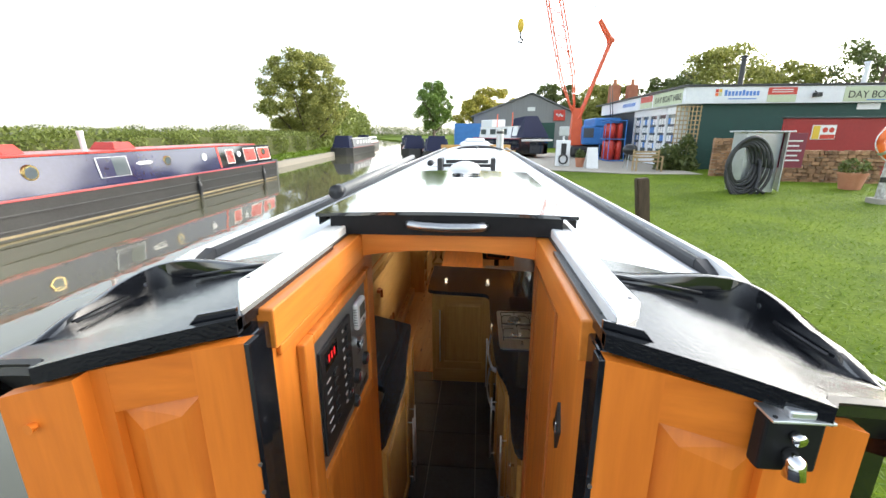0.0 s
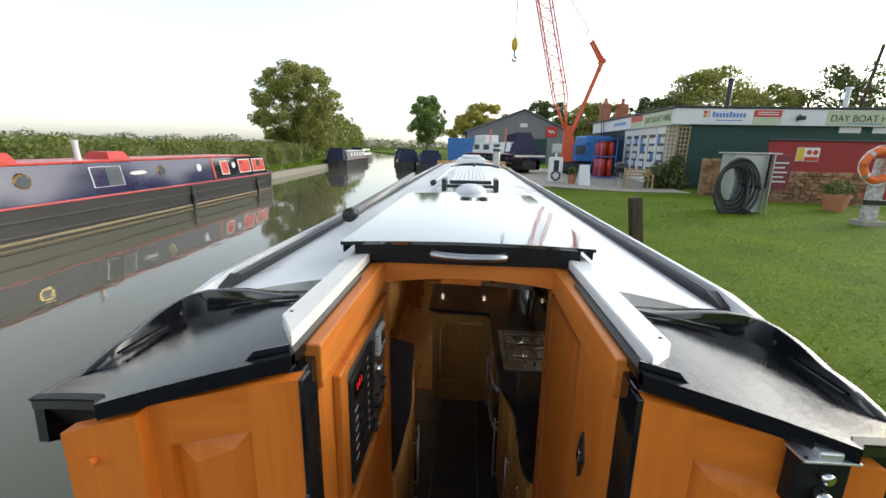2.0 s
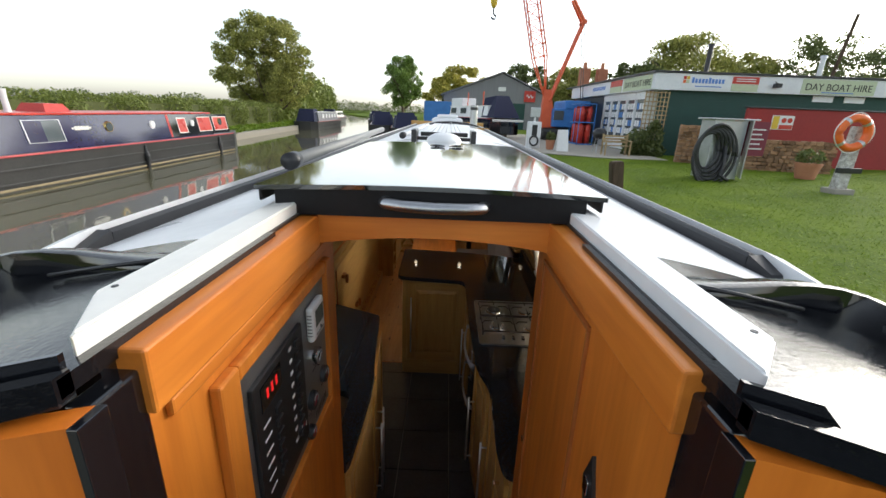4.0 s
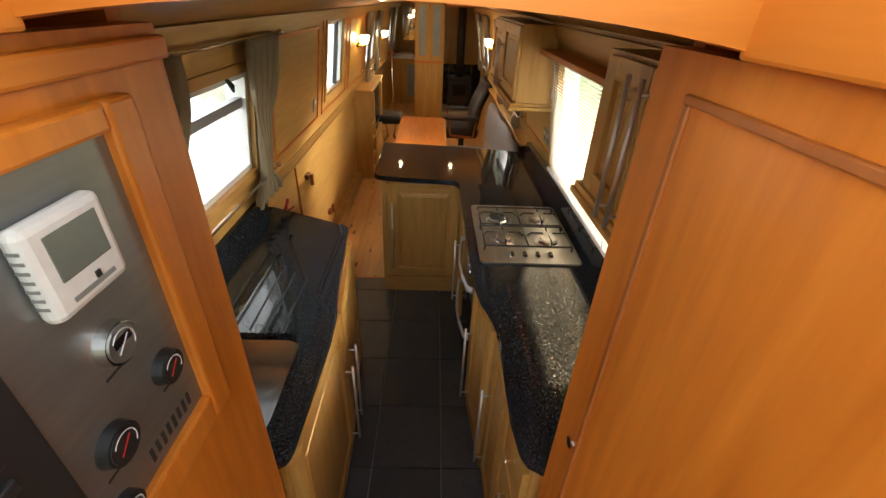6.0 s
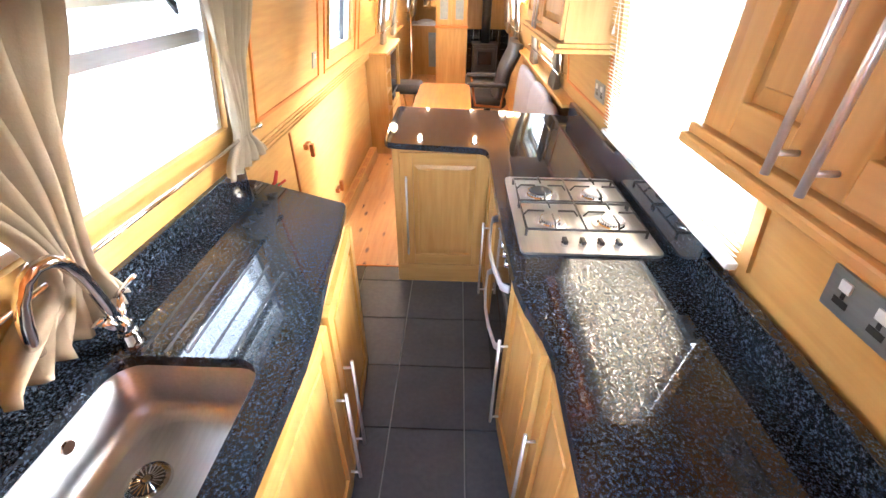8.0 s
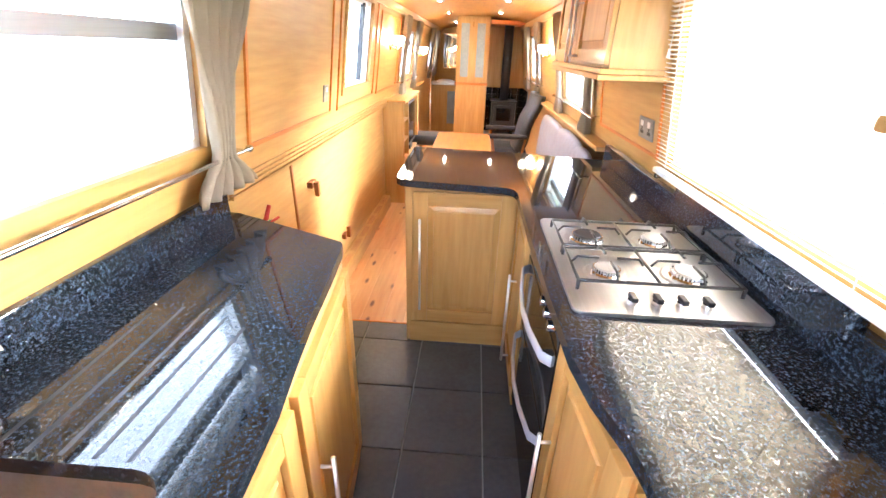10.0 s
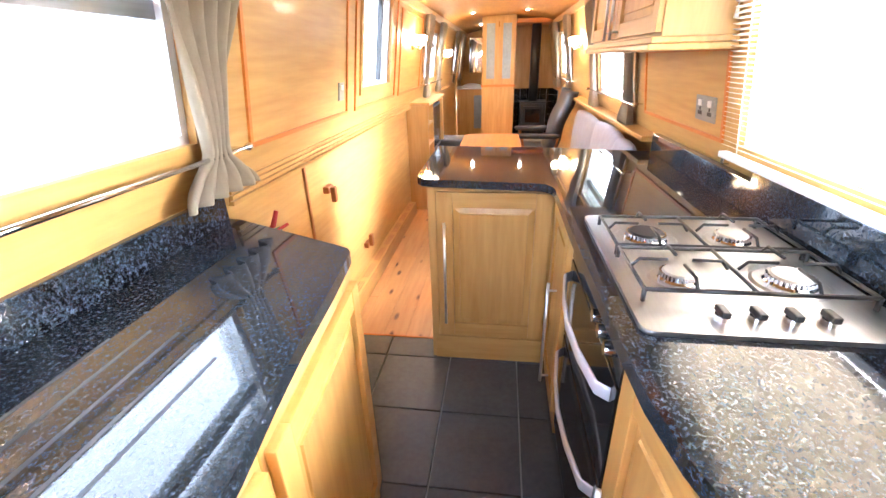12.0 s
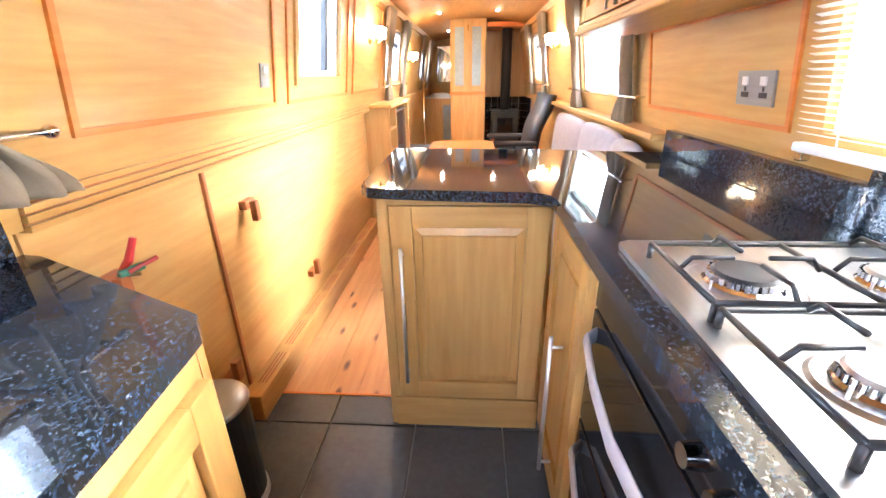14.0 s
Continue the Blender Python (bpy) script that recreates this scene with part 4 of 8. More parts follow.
def cabin_window(side, hole, name, label, bar=None, frame_m=None, lamp=True):
    """A window in the leaning cabin side: rounded metal frame, panes, wood reveal and the daylight in its opening."""
    y0, y1, z0, z1 = hole
    fm = frame_m or white_paint
    root = thing(name, (side * W(z0, side), (y0 + y1) / 2, z0), label, "window", "", "structure")
    bm = B()
    for a, b, c, d in ((y0, y1, z0, z0 + 0.025), (y0, y1, z1 - 0.025, z1), (y0, y0 + 0.025, z0 + 0.025, z1 - 0.025), (y1 - 0.025, y1, z0 + 0.025, z1 - 0.025)):
        wallbox(bm, side, a, b, c, d, -0.035, -0.1)
    for cy, cz, sy, sz in ((y0, z0, 1, 1), (y1, z0, -1, 1), (y0, z1, 1, -1), (y1, z1, -1, -1)):
        r = 0.075
        for k in range(4):
            a0, a1 = k * math.pi / 8, (k + 1) * math.pi / 8
            pts = [(0, 0), (r * (1 - math.sin(a0)), r * (1 - math.cos(a0))), (r * (1 - math.sin(a1)), r * (1 - math.cos(a1)))]
            pts = [(cy + sy * p, cz + sz * q) for p, q in pts]
            va = [bm.verts.new((side * (W(z, side) + 0.037), y, z)) for y, z in pts]
            vb = [bm.verts.new((side * (W(z, side) + 0.068), y, z)) for y, z in pts]
            bm.faces.new(va)
            bm.faces.new(vb[::-1])
            bm.faces.new((va[1], va[2], vb[2], vb[1]))
    part("window_frame", bm, fm, root)
    if bar:
        part("hopper_bar", wallbox(B(), side, y0 + 0.02, y1 - 0.02, bar - 0.02, bar + 0.02, -0.03, -0.065), steel, root)
    pane = part("pane", wallbox(B(), side, y0 + 0.01, y1 - 0.01, z0 + 0.01, z1 - 0.01, -0.048, -0.052), pane_glass, root)
    pane.visible_shadow = False
    bm = B()
    t = 0.035
    e = 0.004
    for a, b, c, d in ((y0 - t, y1 + t, z0 - t, z0 + e), (y0 - t, y1 + t, z1 - e, z1 + t), (y0 - t, y0 + e, z0 + e, z1 - e), (y1 - e, y1 + t, z0 + e, z1 - e)):
        wallbox(bm, side, a, b, c, d, 0.012, -0.0345)
    part("surround", bm, oak_y, root)
    bm = B()
    for a, b, c, d in ((y0 + e, y1 - e, z0 + e, z0 + 0.03), (y0 + e, y1 - e, z1 - 0.03, z1 - e), (y0 + e, y0 + 0.03, z0 + 0.03, z1 - 0.03), (y1 - 0.03, y1 - e, z0 + 0.03, z1 - 0.03)):
        wallbox(bm, side, a, b, c, d, -0.012, -0.034)
    part("inner_trim", bm, fm, root, "white inner trim")
    if lamp:
        zc, yc = (z0 + z1) / 2, (y0 + y1) / 2
        x = side * (W(zc, side) + 0.085)
        area_lamp("window_light", (x, yc, zc), (x - side, yc, zc - 0.135), y1 - y0 + 0.12, z1 - z0 + 0.12, WINDOW_WATTS * (y1 - y0 + 0.12) * (z1 - z0 + 0.12), SKYLIGHT)
    return root


win = cabin_window(-1, L_WIN, "window_1", "wide galley window with a top hopper light", bar=1.505)
for y in (2.0, 2.44):
    bm = tube(B(), [(-0.772, y - 0.02, 1.645), (-0.758, y - 0.008, 1.618), (-0.752, y, 1.602), (-0.754, y + 0.012, 1.578)], [0.006, 0.009, 0.012, 0.005], 8)
    part("catch", bm, black_plastic, win)
cabin_window(1, R_WIN, "window_2", "wide galley window behind a wooden venetian blind")
w3 = cabin_window(-1, L_HATCH, "window_3", "side hatch window in a white frame")
part("hinge_gap", wallbox(B(), -1, 4.50, 4.53, 1.27, 1.74, 0.0, -0.03), dark_steel, w3)
cabin_window(-1, L_FAR, "window_4", "saloon window", bar=1.53)
cabin_window(-1, L_FAR2, "window_5", "window beyond the saloon")
cabin_window(1, R_SOFA, "window_6", "saloon window above the sofa", bar=1.5)
cabin_window(1, R_FAR, "window_7", "saloon window beside the stove", bar=1.53)

# ---- left wall: dado, panels, fold-down table front ----
bm = box(B(), -0.885, -0.862, 2.76, 5.45, 0.13, 0.975)
structure("wall_panel_lower", bm, oak_y, "plain oak panel of the folded wall table")
bm = B()
for k in range(4):
    z = 0.975 + k * 0.019
    wallbox(bm, -1, 2.76, 5.6, z, z + 0.0135, 0.016 - k * 0.002, -0.02)
structure("trim_dado", bm, oak_y, "reeded oak dado rail")
# dark strip puts the shade of the gaps between reeds into colour
structure("trim_dado_shadow", wallbox(B(), -1, 2.76, 5.6, 0.976, 1.045, 0.003, -0.015), che_dark, "dark strip painted as the shade between the reeds")
structure("trim", box(B(), -0.864, -0.852, 3.325, 3.343, 0.135, 0.975, 0.003), che_dark, "dark upright strip between the panels")
bm = box(B(), -0.885, -0.795, 3.28, 5.45, 0.0, 0.118, 0.006)
structure("baseboard", bm, oak_y, "boxed oak skirting")
for i in range(8):
    for k in range(3):
        y0 = 3.36 + i * 0.26
        structure("vent_groove", box(B(), -0.845 + k * 0.014, -0.840 + k * 0.014, y0, y0 + 0.2, 0.1165, 0.1195), che_dark, "dark slot in the skirting vent")
bm = B()
for (y0, y1, z0, z1) in ((2.90, 3.86, 1.13, 1.74), (3.98, 4.92, 1.13, 1.80), (5.05, 5.95, 1.13, 1.74)):
    for a, b, c, d in ((y0, y1, z0, z0 + 0.016), (y0, y1, z1 - 0.016, z1), (y0, y0 + 0.016, z0 + 0.016, z1 - 0.016), (y1 - 0.016, y1, z0 + 0.016, z1 - 0.016)):
        wallbox(bm, -1, a, b, c, d, 0.009, 0.0)
structure("trim_panel", bm, che_y, "raised bead round the wall panels")
bm = B()
for (y0, y1, z0, z1) in ((3.20, 4.10, 1.09, 1.40),):
    for a, b, c, d in ((y0, y1, z0, z0 + 0.014), (y0, y1, z1 - 0.014, z1), (y0, y0 + 0.014, z0 + 0.014, z1 - 0.014), (y1 - 0.014, y1, z0 + 0.014, z1 - 0.014)):
        wallbox(bm, 1, a, b, c, d, 0.008, 0.0)
structure("trim_panel", bm, che_y, "raised bead round the wall panel")
for y, z, flip in ((3.545, 0.80, 1), (4.05, 0.275, -1), (2.90, 0.80, 1), (3.22, 0.26, -1)):
    t = thing("table_catch", (-0.86, y, z), "turned hardwood toggle catch on the table panel", "catch", "table catches")
    part("block", box(B(), -0.862, -0.832, y - 0.036, y + 0.036, z - 0.014, z + 0.020, 0.004), che_dark, t)
    part("toggle", box(B(), -0.833, -0.808, y - 0.014, y + 0.018, z - 0.058 * (flip > 0) - 0.006, z + 0.058 * (flip < 0) + 0.014, 0.004), che_dark, t)
    part("peg", tube(B(), [(-0.84, y, z), (-0.808, y, z)], 0.006, 8), che_dark, t)


def plate(side, y0, y1, z0, z1, name, label, gangs):
    p = thing(name, (side * W(z0, side), (y0 + y1) / 2, z0), label, name.replace("_", " "))
    part("cover", wallbox(B(), side, y0, y1, z0, z1, 0.007, 0.0), panel_steel, p)
    zc = (z0 + z1) / 2
    for k in range(gangs):
        yc = y0 + (k + 0.5) * (y1 - y0) / gangs
        part("rocker", wallbox(B(), side, yc - 0.012, yc + 0.012, zc + 0.008, zc + 0.03, 0.011, 0.006), white_plastic, p)
        if gangs > 1:
            part("pin_hole", wallbox(B(), side, yc - 0.016, yc + 0.016, zc - 0.024, zc - 0.01, 0.0085, 0.006), black_plastic, p)
            part("pin_hole", wallbox(B(), side, yc - 0.004, yc + 0.004, zc - 0.008, zc + 0.004, 0.0085, 0.006), black_plastic, p)


plate(-1, 3.73, 3.80, 1.205, 1.29, "light_switch", "steel light switch plate on the oak wall", 1)
plate(1, 3.275, 3.435, 1.145, 1.235, "socket", "steel double socket on the oak wall", 2)
plate(1, 1.62, 1.78, 1.15, 1.24, "socket", "steel double socket below the wall cupboard", 2)


# ---- curtains ----
def curtain(side, y_top0, y_top1, y_tie, y_bot0, y_bot1, z_top, z_tie, z_bot, label="gathered beige curtain, tied behind a lower rod", group="cabin curtains", waves=5, deep=1.0):
    """A curtain drawn in behind the lower rod and flaring below it."""
    def at(u, v):
        if v < 0.72:
            k = v / 0.72
            s = k * k * (3 - 2 * k)
            a = y_top0 + (y_tie - 0.045 - y_top0) * s
            b = y_top1 + (y_tie + 0.045 - y_top1) * s
            z = z_top + (z_tie - z_top) * k
            amp = 0.020 - 0.008 * s
        else:
            k = (v - 0.72) / 0.28
            s = math.sin(k * math.pi / 2)
            a = y_tie - 0.045 + (y_bot0 - y_tie + 0.045) * s
            b = y_tie + 0.045 + (y_bot1 - y_tie - 0.045) * s
            z = z_tie + (z_bot - z_tie) * k - 0.02 * s * (u - 0.5) ** 2
            amp = 0.012 + 0.016 * s
        y = a + (b - a) * u
        d = 0.05 + 0.012 * (deep - 1) + deep * amp * math.sin(u * waves * 2 * math.pi + 0.6 * math.sin(7 * v)) + 0.006 * math.sin(u * 31 + v * 9) + 0.03 * (v > 0.72) * (v - 0.72)
        return (side * (W(z, side) - d), y, z)
    c = thing("curtain", (side * (W(z_bot, side) - 0.05), (y_bot0 + y_bot1) / 2, z_bot), label, "curtain", group)
    part("cloth", grid(B(), at, 44, 30, 0.003), curtain_cloth, c, smooth=True)


curtain(-1, 2.49, 2.86, 2.655, 2.49, 2.83, 1.77, 1.155, 1.045)
curtain(-1, 1.42, 2.00, 1.80, 1.56, 1.90, 1.77, 1.155, 1.02, waves=6, deep=1.7)


def rod(side, y0, y1, z, d=0.06, label="polished steel curtain rod"):
    r = thing("curtain_rod", (side * (W(z, side) - d), y0, z), label, "curtain rod", "curtain rods")
    x = side * (W(z, side) - d)
    part("bar", tube(B(), [(x, y0, z), (x, y1, z)], 0.007, 10), chrome, r, smooth=True)
    for y in (y0, y1):
        part("finial", ball(B(), (x, y, z), 0.013, 0.016, 0.013, 12, 8), chrome, r, smooth=True)
        yy = y + (0.03 if y == y0 else -0.03)
        part("bracket", tube(B(), [(x, yy, z), (side * W(z, side), yy, z)], 0.006, 8), chrome, r)


rod(-1, 1.45, 2.80, 1.155)
rod(-1, 1.45, 2.90, 1.765, 0.05)

# ---- left run: worktop, sink, cupboards ----
L_FRONT = [(1.30, -0.335), (1.316, -0.306), (1.345, -0.294), (1.50, -0.290), (1.76, -0.285), (1.90, -0.294), (2.02, -0.312), (2.15, -0.328), (2.35, -0.345), (2.50, -0.362)]


def front_curve(rows, step=0.02):
    ys = np.arange(rows[0][0], rows[-1][0] + 1e-6, step)
    return [(lerp_rows(rows, y), float(y)) for y in ys]


outl = [(-0.84, 1.266)] + front_curve(L_FRONT) + [(-0.366, 2.525), (-0.378, 2.545), (-0.40, 2.556), (-0.62, 2.655), (-0.80, 2.735), (-0.84, 2.74)]
SX0, SX1, SY0, SY1 = -0.728, -0.375, 1.36, 1.765


def rounded(x0, x1, y0, y1, r, n=5):
    pts = []
    for cx, cy, a0 in ((x1 - r, y1 - r, 0), (x0 + r, y1 - r, 90), (x0 + r, y0 + r, 180), (x1 - r, y0 + r, 270)):
        pts += [(cx + r * math.cos(radians(a0 + 90 * k / n)), cy + r * math.sin(radians(a0 + 90 * k / n))) for k in range(n + 1)]
    return pts


def slab_with_hole(outline, hole, z0, z1):
    bm = B()
    rings = []
    for loop in (outline, hole):
        vs = [bm.verts.new((x, y, z1)) for x, y in loop]
        rings.append([bm.edges.new((vs[i], vs[(i + 1) % len(vs)])) for i in range(len(vs))])
    bmesh.ops.triangle_fill(bm, use_beauty=True, use_dissolve=False, edges=[e for r in rings for e in r])
    g = bmesh.ops.extrude_face_region(bm, geom=bm.faces[:])
    for v in g["geom"]:
        if isinstance(v, bmesh.types.BMVert):
            v.co.z = z0
    return bm


wt = thing("worktop", (-0.58, 2.0, 0.91), "polished black granite worktop with drainer grooves", "worktop", "granite worktops")
part("slab", slab_with_hole(outl, rounded(SX0, SX1, SY0, SY1, 0.065), 0.908, 0.94), granite, wt)
bm = box(B(), -0.845, -0.815, 1.266, 2.71, 0.9405, 1.03, 0.003)
part("upstand", bm, granite, wt)
for i in range(5):
    xa = -0.667 + i * 0.053
    xb = xa - 0.012 + i * 0.004
    y1 = 2.17 - 0.03 * abs(i - 1.5)
    bm = hexa(B(), [(xa - 0.005, 1.775, 0.9398), (xa + 0.005, 1.775, 0.9398), (xb + 0.004, y1, 0.9398), (xb - 0.004, y1, 0.9398),
                    (xa - 0.004, 1.775, 0.9408), (xa + 0.004, 1.775, 0.9408), (xb + 0.003, y1, 0.9408), (xb - 0.003, y1, 0.9408)])
    part("groove", bm, dark_steel, wt, "drainer groove")
sink = thing("sink", (-0.545, 1.55, 0.76), "brushed steel undermount sink", "sink")
bm = B()
levels = [(0.907, -0.012, 0.06), (0.90, 0.002, 0.055), (0.80, 0.008, 0.06), (0.775, 0.022, 0.07), (0.765, 0.05, 0.08)]
prev = None
for z, ins, r in levels:
    ring = [bm.verts.new((x, y, z)) for x, y in rounded(SX0 + ins, SX1 - ins, SY0 + ins, SY1 - ins, r)]
    if prev:
        for i in range(len(ring)):
            bm.faces.new((prev[i], prev[(i + 1) % len(ring)], ring[(i + 1) % len(ring)], ring[i]))
    prev = ring
part("bowl", bm, steel, sink, smooth=True)
bm = B()
ring = [bm.verts.new((x, y, 0.7655)) for x, y in rounded(SX0 + 0.049, SX1 - 0.049, SY0 + 0.049, SY1 - 0.049, 0.03, 2)]
hub = bm.verts.new((-0.595, 1.575, 0.750))
for i in range(len(ring)):
    bm.faces.new((ring[i], ring[(i + 1) % len(ring)], hub))
part("creased_bottom", bm, steel, sink, "pressed steel bottom falling to the drain")
bm = disc(B(), (-0.595, 1.575, 0.760), 0.047, 0.044, 0.008, "z", 28)
st = part("drain", bm, chrome, sink, "chrome basket strainer")
part("basket", disc(B(), (-0.595, 1.575, 0.7655), 0.034, 0.030, 0.004, "z", 24), dark_steel, st)
part("hub", disc(B(), (-0.595, 1.575, 0.7695), 0.010, 0.008, 0.006, "z", 16), chrome, st)
for k in range(20):
    a = k * math.pi / 10
    part("basket_rib", tube(B(), [(-0.595 + 0.012 * math.cos(a), 1.575 + 0.012 * math.sin(a), 0.7685), (-0.595 + 0.033 * math.cos(a), 1.575 + 0.033 * math.sin(a), 0.7685)], 0.0014, 5), chrome, st)
part("overflow", disc(B(), (SX0 + 0.006, 1.58, 0.872), 0.016, 0.014, 0.008, "x", 18), chrome, sink)
tap = thing("tap", (-0.705, 1.802, 0.94), "chrome swan-neck mixer tap with two lever valves", "tap")
part("base", disc(B(), (-0.705, 1.802, 0.958), 0.026, 0.021, 0.036, "z", 24), chrome, tap)
part("column", tube(B(), [(-0.705, 1.802, 0.97), (-0.702, 1.798, 1.0), (-0.698, 1.788, 1.025)], [0.017, 0.019, 0.015], 14), chrome, tap, smooth=True)
neck = [(-0.698, 1.788, 1.02), (-0.688, 1.772, 1.075), (-0.676, 1.755, 1.135), (-0.664, 1.735, 1.195), (-0.656, 1.712, 1.238), (-0.655, 1.690, 1.256), (-0.662, 1.670, 1.257),
        (-0.676, 1.655, 1.238), (-0.694, 1.645, 1.200), (-0.711, 1.641, 1.150), (-0.724, 1.642, 1.105), (-0.732, 1.646, 1.072)]
part("neck", tube(B(), neck, 0.0125, 14), chrome, tap, smooth=True)
for arm, bar in ((((-0.703, 1.800, 0.995), (-0.709, 1.815, 1.030), (-0.714, 1.826, 1.060)), ((-0.722, 1.827, 1.052), (-0.684, 1.826, 1.090), (-0.648, 1.826, 1.122))),
                 (((-0.700, 1.795, 0.995), (-0.699, 1.772, 1.025), (-0.699, 1.755, 1.052)), ((-0.690, 1.753, 1.062), (-0.732, 1.751, 1.030), (-0.775, 1.750, 1.000)))):
    v = part("valve", tube(B(), arm, [0.012, 0.014, 0.012], 12), chrome, tap, smooth=True)
    part("lever", tube(B(), bar, [0.0065, 0.006, 0.0065], 10), chrome, v, "slim chrome lever bar", smooth=True)

# left cupboards: fronts as seen from the aisle run from far to near
def base_unit(name, p0, p1, depth, label, doors=1, handle_at=None, drawers=0, group="galley cupboards", plinth=0.08, body_top=None):
    p0, p1 = p1, p0  # far to near on one side, near to far on the other
    c, w, h = cabinet(name, p0, p1, depth, 0.02, 0.905, label, "cupboard", group, body_top)
    if drawers:
        dz = (h - 0.12) / drawers
        for k in range(drawers):
            z0 = 0.09 + k * dz
            d = part("drawer", box(B(), 0.01, w - 0.01, -0.02, 0, z0 + 0.006, z0 + dz - 0.006, 0.003), oak_x, c, local=True)
            bm = tube(B(), [(w / 2, -0.02, z0 + dz / 2), (w / 2, -0.034, z0 + dz / 2), (w / 2, -0.042, z0 + dz / 2), (w / 2, -0.046, z0 + dz / 2)], [0.006, 0.006, 0.013, 0.009], 12)
            part("knob", bm, chrome, d, "round chrome knob", local=True, smooth=True)
    else:
        hx = w - handle_at
        cupboard_door(c, 0.012, w - 0.012, 0.10, h - 0.035, handle=(hx, 0.14, 0.60))
    part("plinth", box(B(), 0.002, w - 0.002, -0.004, 0.0, 0.0, plinth, 0.001), oak_x, c, local=True)
    return c


base_unit("base_cupboard", (-0.315, 1.965), (-0.312, 1.33), 0.50, "oak base cupboard with raised panel door under the sink", handle_at=0.045, body_top=0.73)
body = base_unit("base_cupboard", (-0.368, 2.512), (-0.318, 1.97), 0.44, "oak base cupboard beside the galley passage", handle_at=0.47)
bm = B()
hexa(bm, [(-0.382, 2.545, 0.02), (-0.370, 2.515, 0.02), (-0.85, 2.70, 0.02), (-0.85, 2.72, 0.02), (-0.382, 2.545, 0.905), (-0.370, 2.515, 0.905), (-0.85, 2.70, 0.905), (-0.85, 2.72, 0.905)])
solid("end_panel", bm, oak_z, "oak end panel closing the sink run", "panel")
bin_ = thing("pedal_bin", (-0.75, 2.965, 0.0), "small steel pedal bin with dark body", "bin")
part("drum", disc(B(), (-0.75, 2.965, 0.19), 0.098, 0.104, 0.37, "z", 28), dark_steel, bin_)
part("lid", ball(B(), (-0.75, 2.965, 0.375), 0.108, 0.108, 0.03, 28, 8), steel, bin_, smooth=True)
part("foot_rim", disc(B(), (-0.75, 2.965, 0.012), 0.106, 0.104, 0.024, "z", 28), white_plastic, bin_)
bo = thing("key_fob", (-0.82, 2.90, 0.815), "red and green key fob hanging on a wall catch", "key fob")
part("tag", tube(B(), [(-0.825, 2.905, 0.820), (-0.80, 2.915, 0.850), (-0.79, 2.935, 0.900)], [0.006, 0.010, 0.008], 8), red_cloth, bo)
part("tag", tube(B(), [(-0.80, 2.905, 0.825), (-0.775, 2.970, 0.835)], 0.006, 8), red_cloth, bo)
part("clip", tube(B(), [(-0.815, 2.895, 0.823), (-0.79, 2.940, 0.827)], 0.010, 8), green_plastic, bo)
part("key", tube(B(), [(-0.82, 2.890, 0.820), (-0.80, 2.935, 0.807)], 0.005, 8), chrome, bo)

# ---- right run: worktop and peninsula ----
R_FRONT = [(1.298, 0.335), (1.314, 0.304), (1.345, 0.290), (1.45, 0.280), (1.62, 0.284), (1.80, 0.290), (1.88, 0.277), (1.98, 0.245), (2.08, 0.228), (2.30, 0.219), (2.70, 0.212), (3.13, 0.212)]
outl = [(x, y) for x, y in front_curve(R_FRONT)] + [(0.205, 3.165), (0.185, 3.185), (0.15, 3.192), (-0.10, 3.215), (-0.27, 3.232), (-0.31, 3.245), (-0.332, 3.275), (-0.336, 3.32),
        (-0.345, 3.94), (-0.33, 3.96), (0.30, 3.90), (0.70, 3.82), (0.82, 3.81), (0.82, 1.236)]
wt = thing("worktop", (0.5, 2.4, 0.91), "polished black granite worktop, turning into a peninsula", "worktop", "granite worktops")
part("slab", prism(B(), outl[::-1], 0.908, 0.94, 0.004), granite, wt)
part("upstand", box(B(), 0.742, 0.775, 1.236, 3.79, 0.9405, 1.03, 0.003), granite, wt)
part("upstand", box(B(), 0.738, 0.772, 2.10, 2.905, 0.9415, 1.072, 0.012), granite, wt)


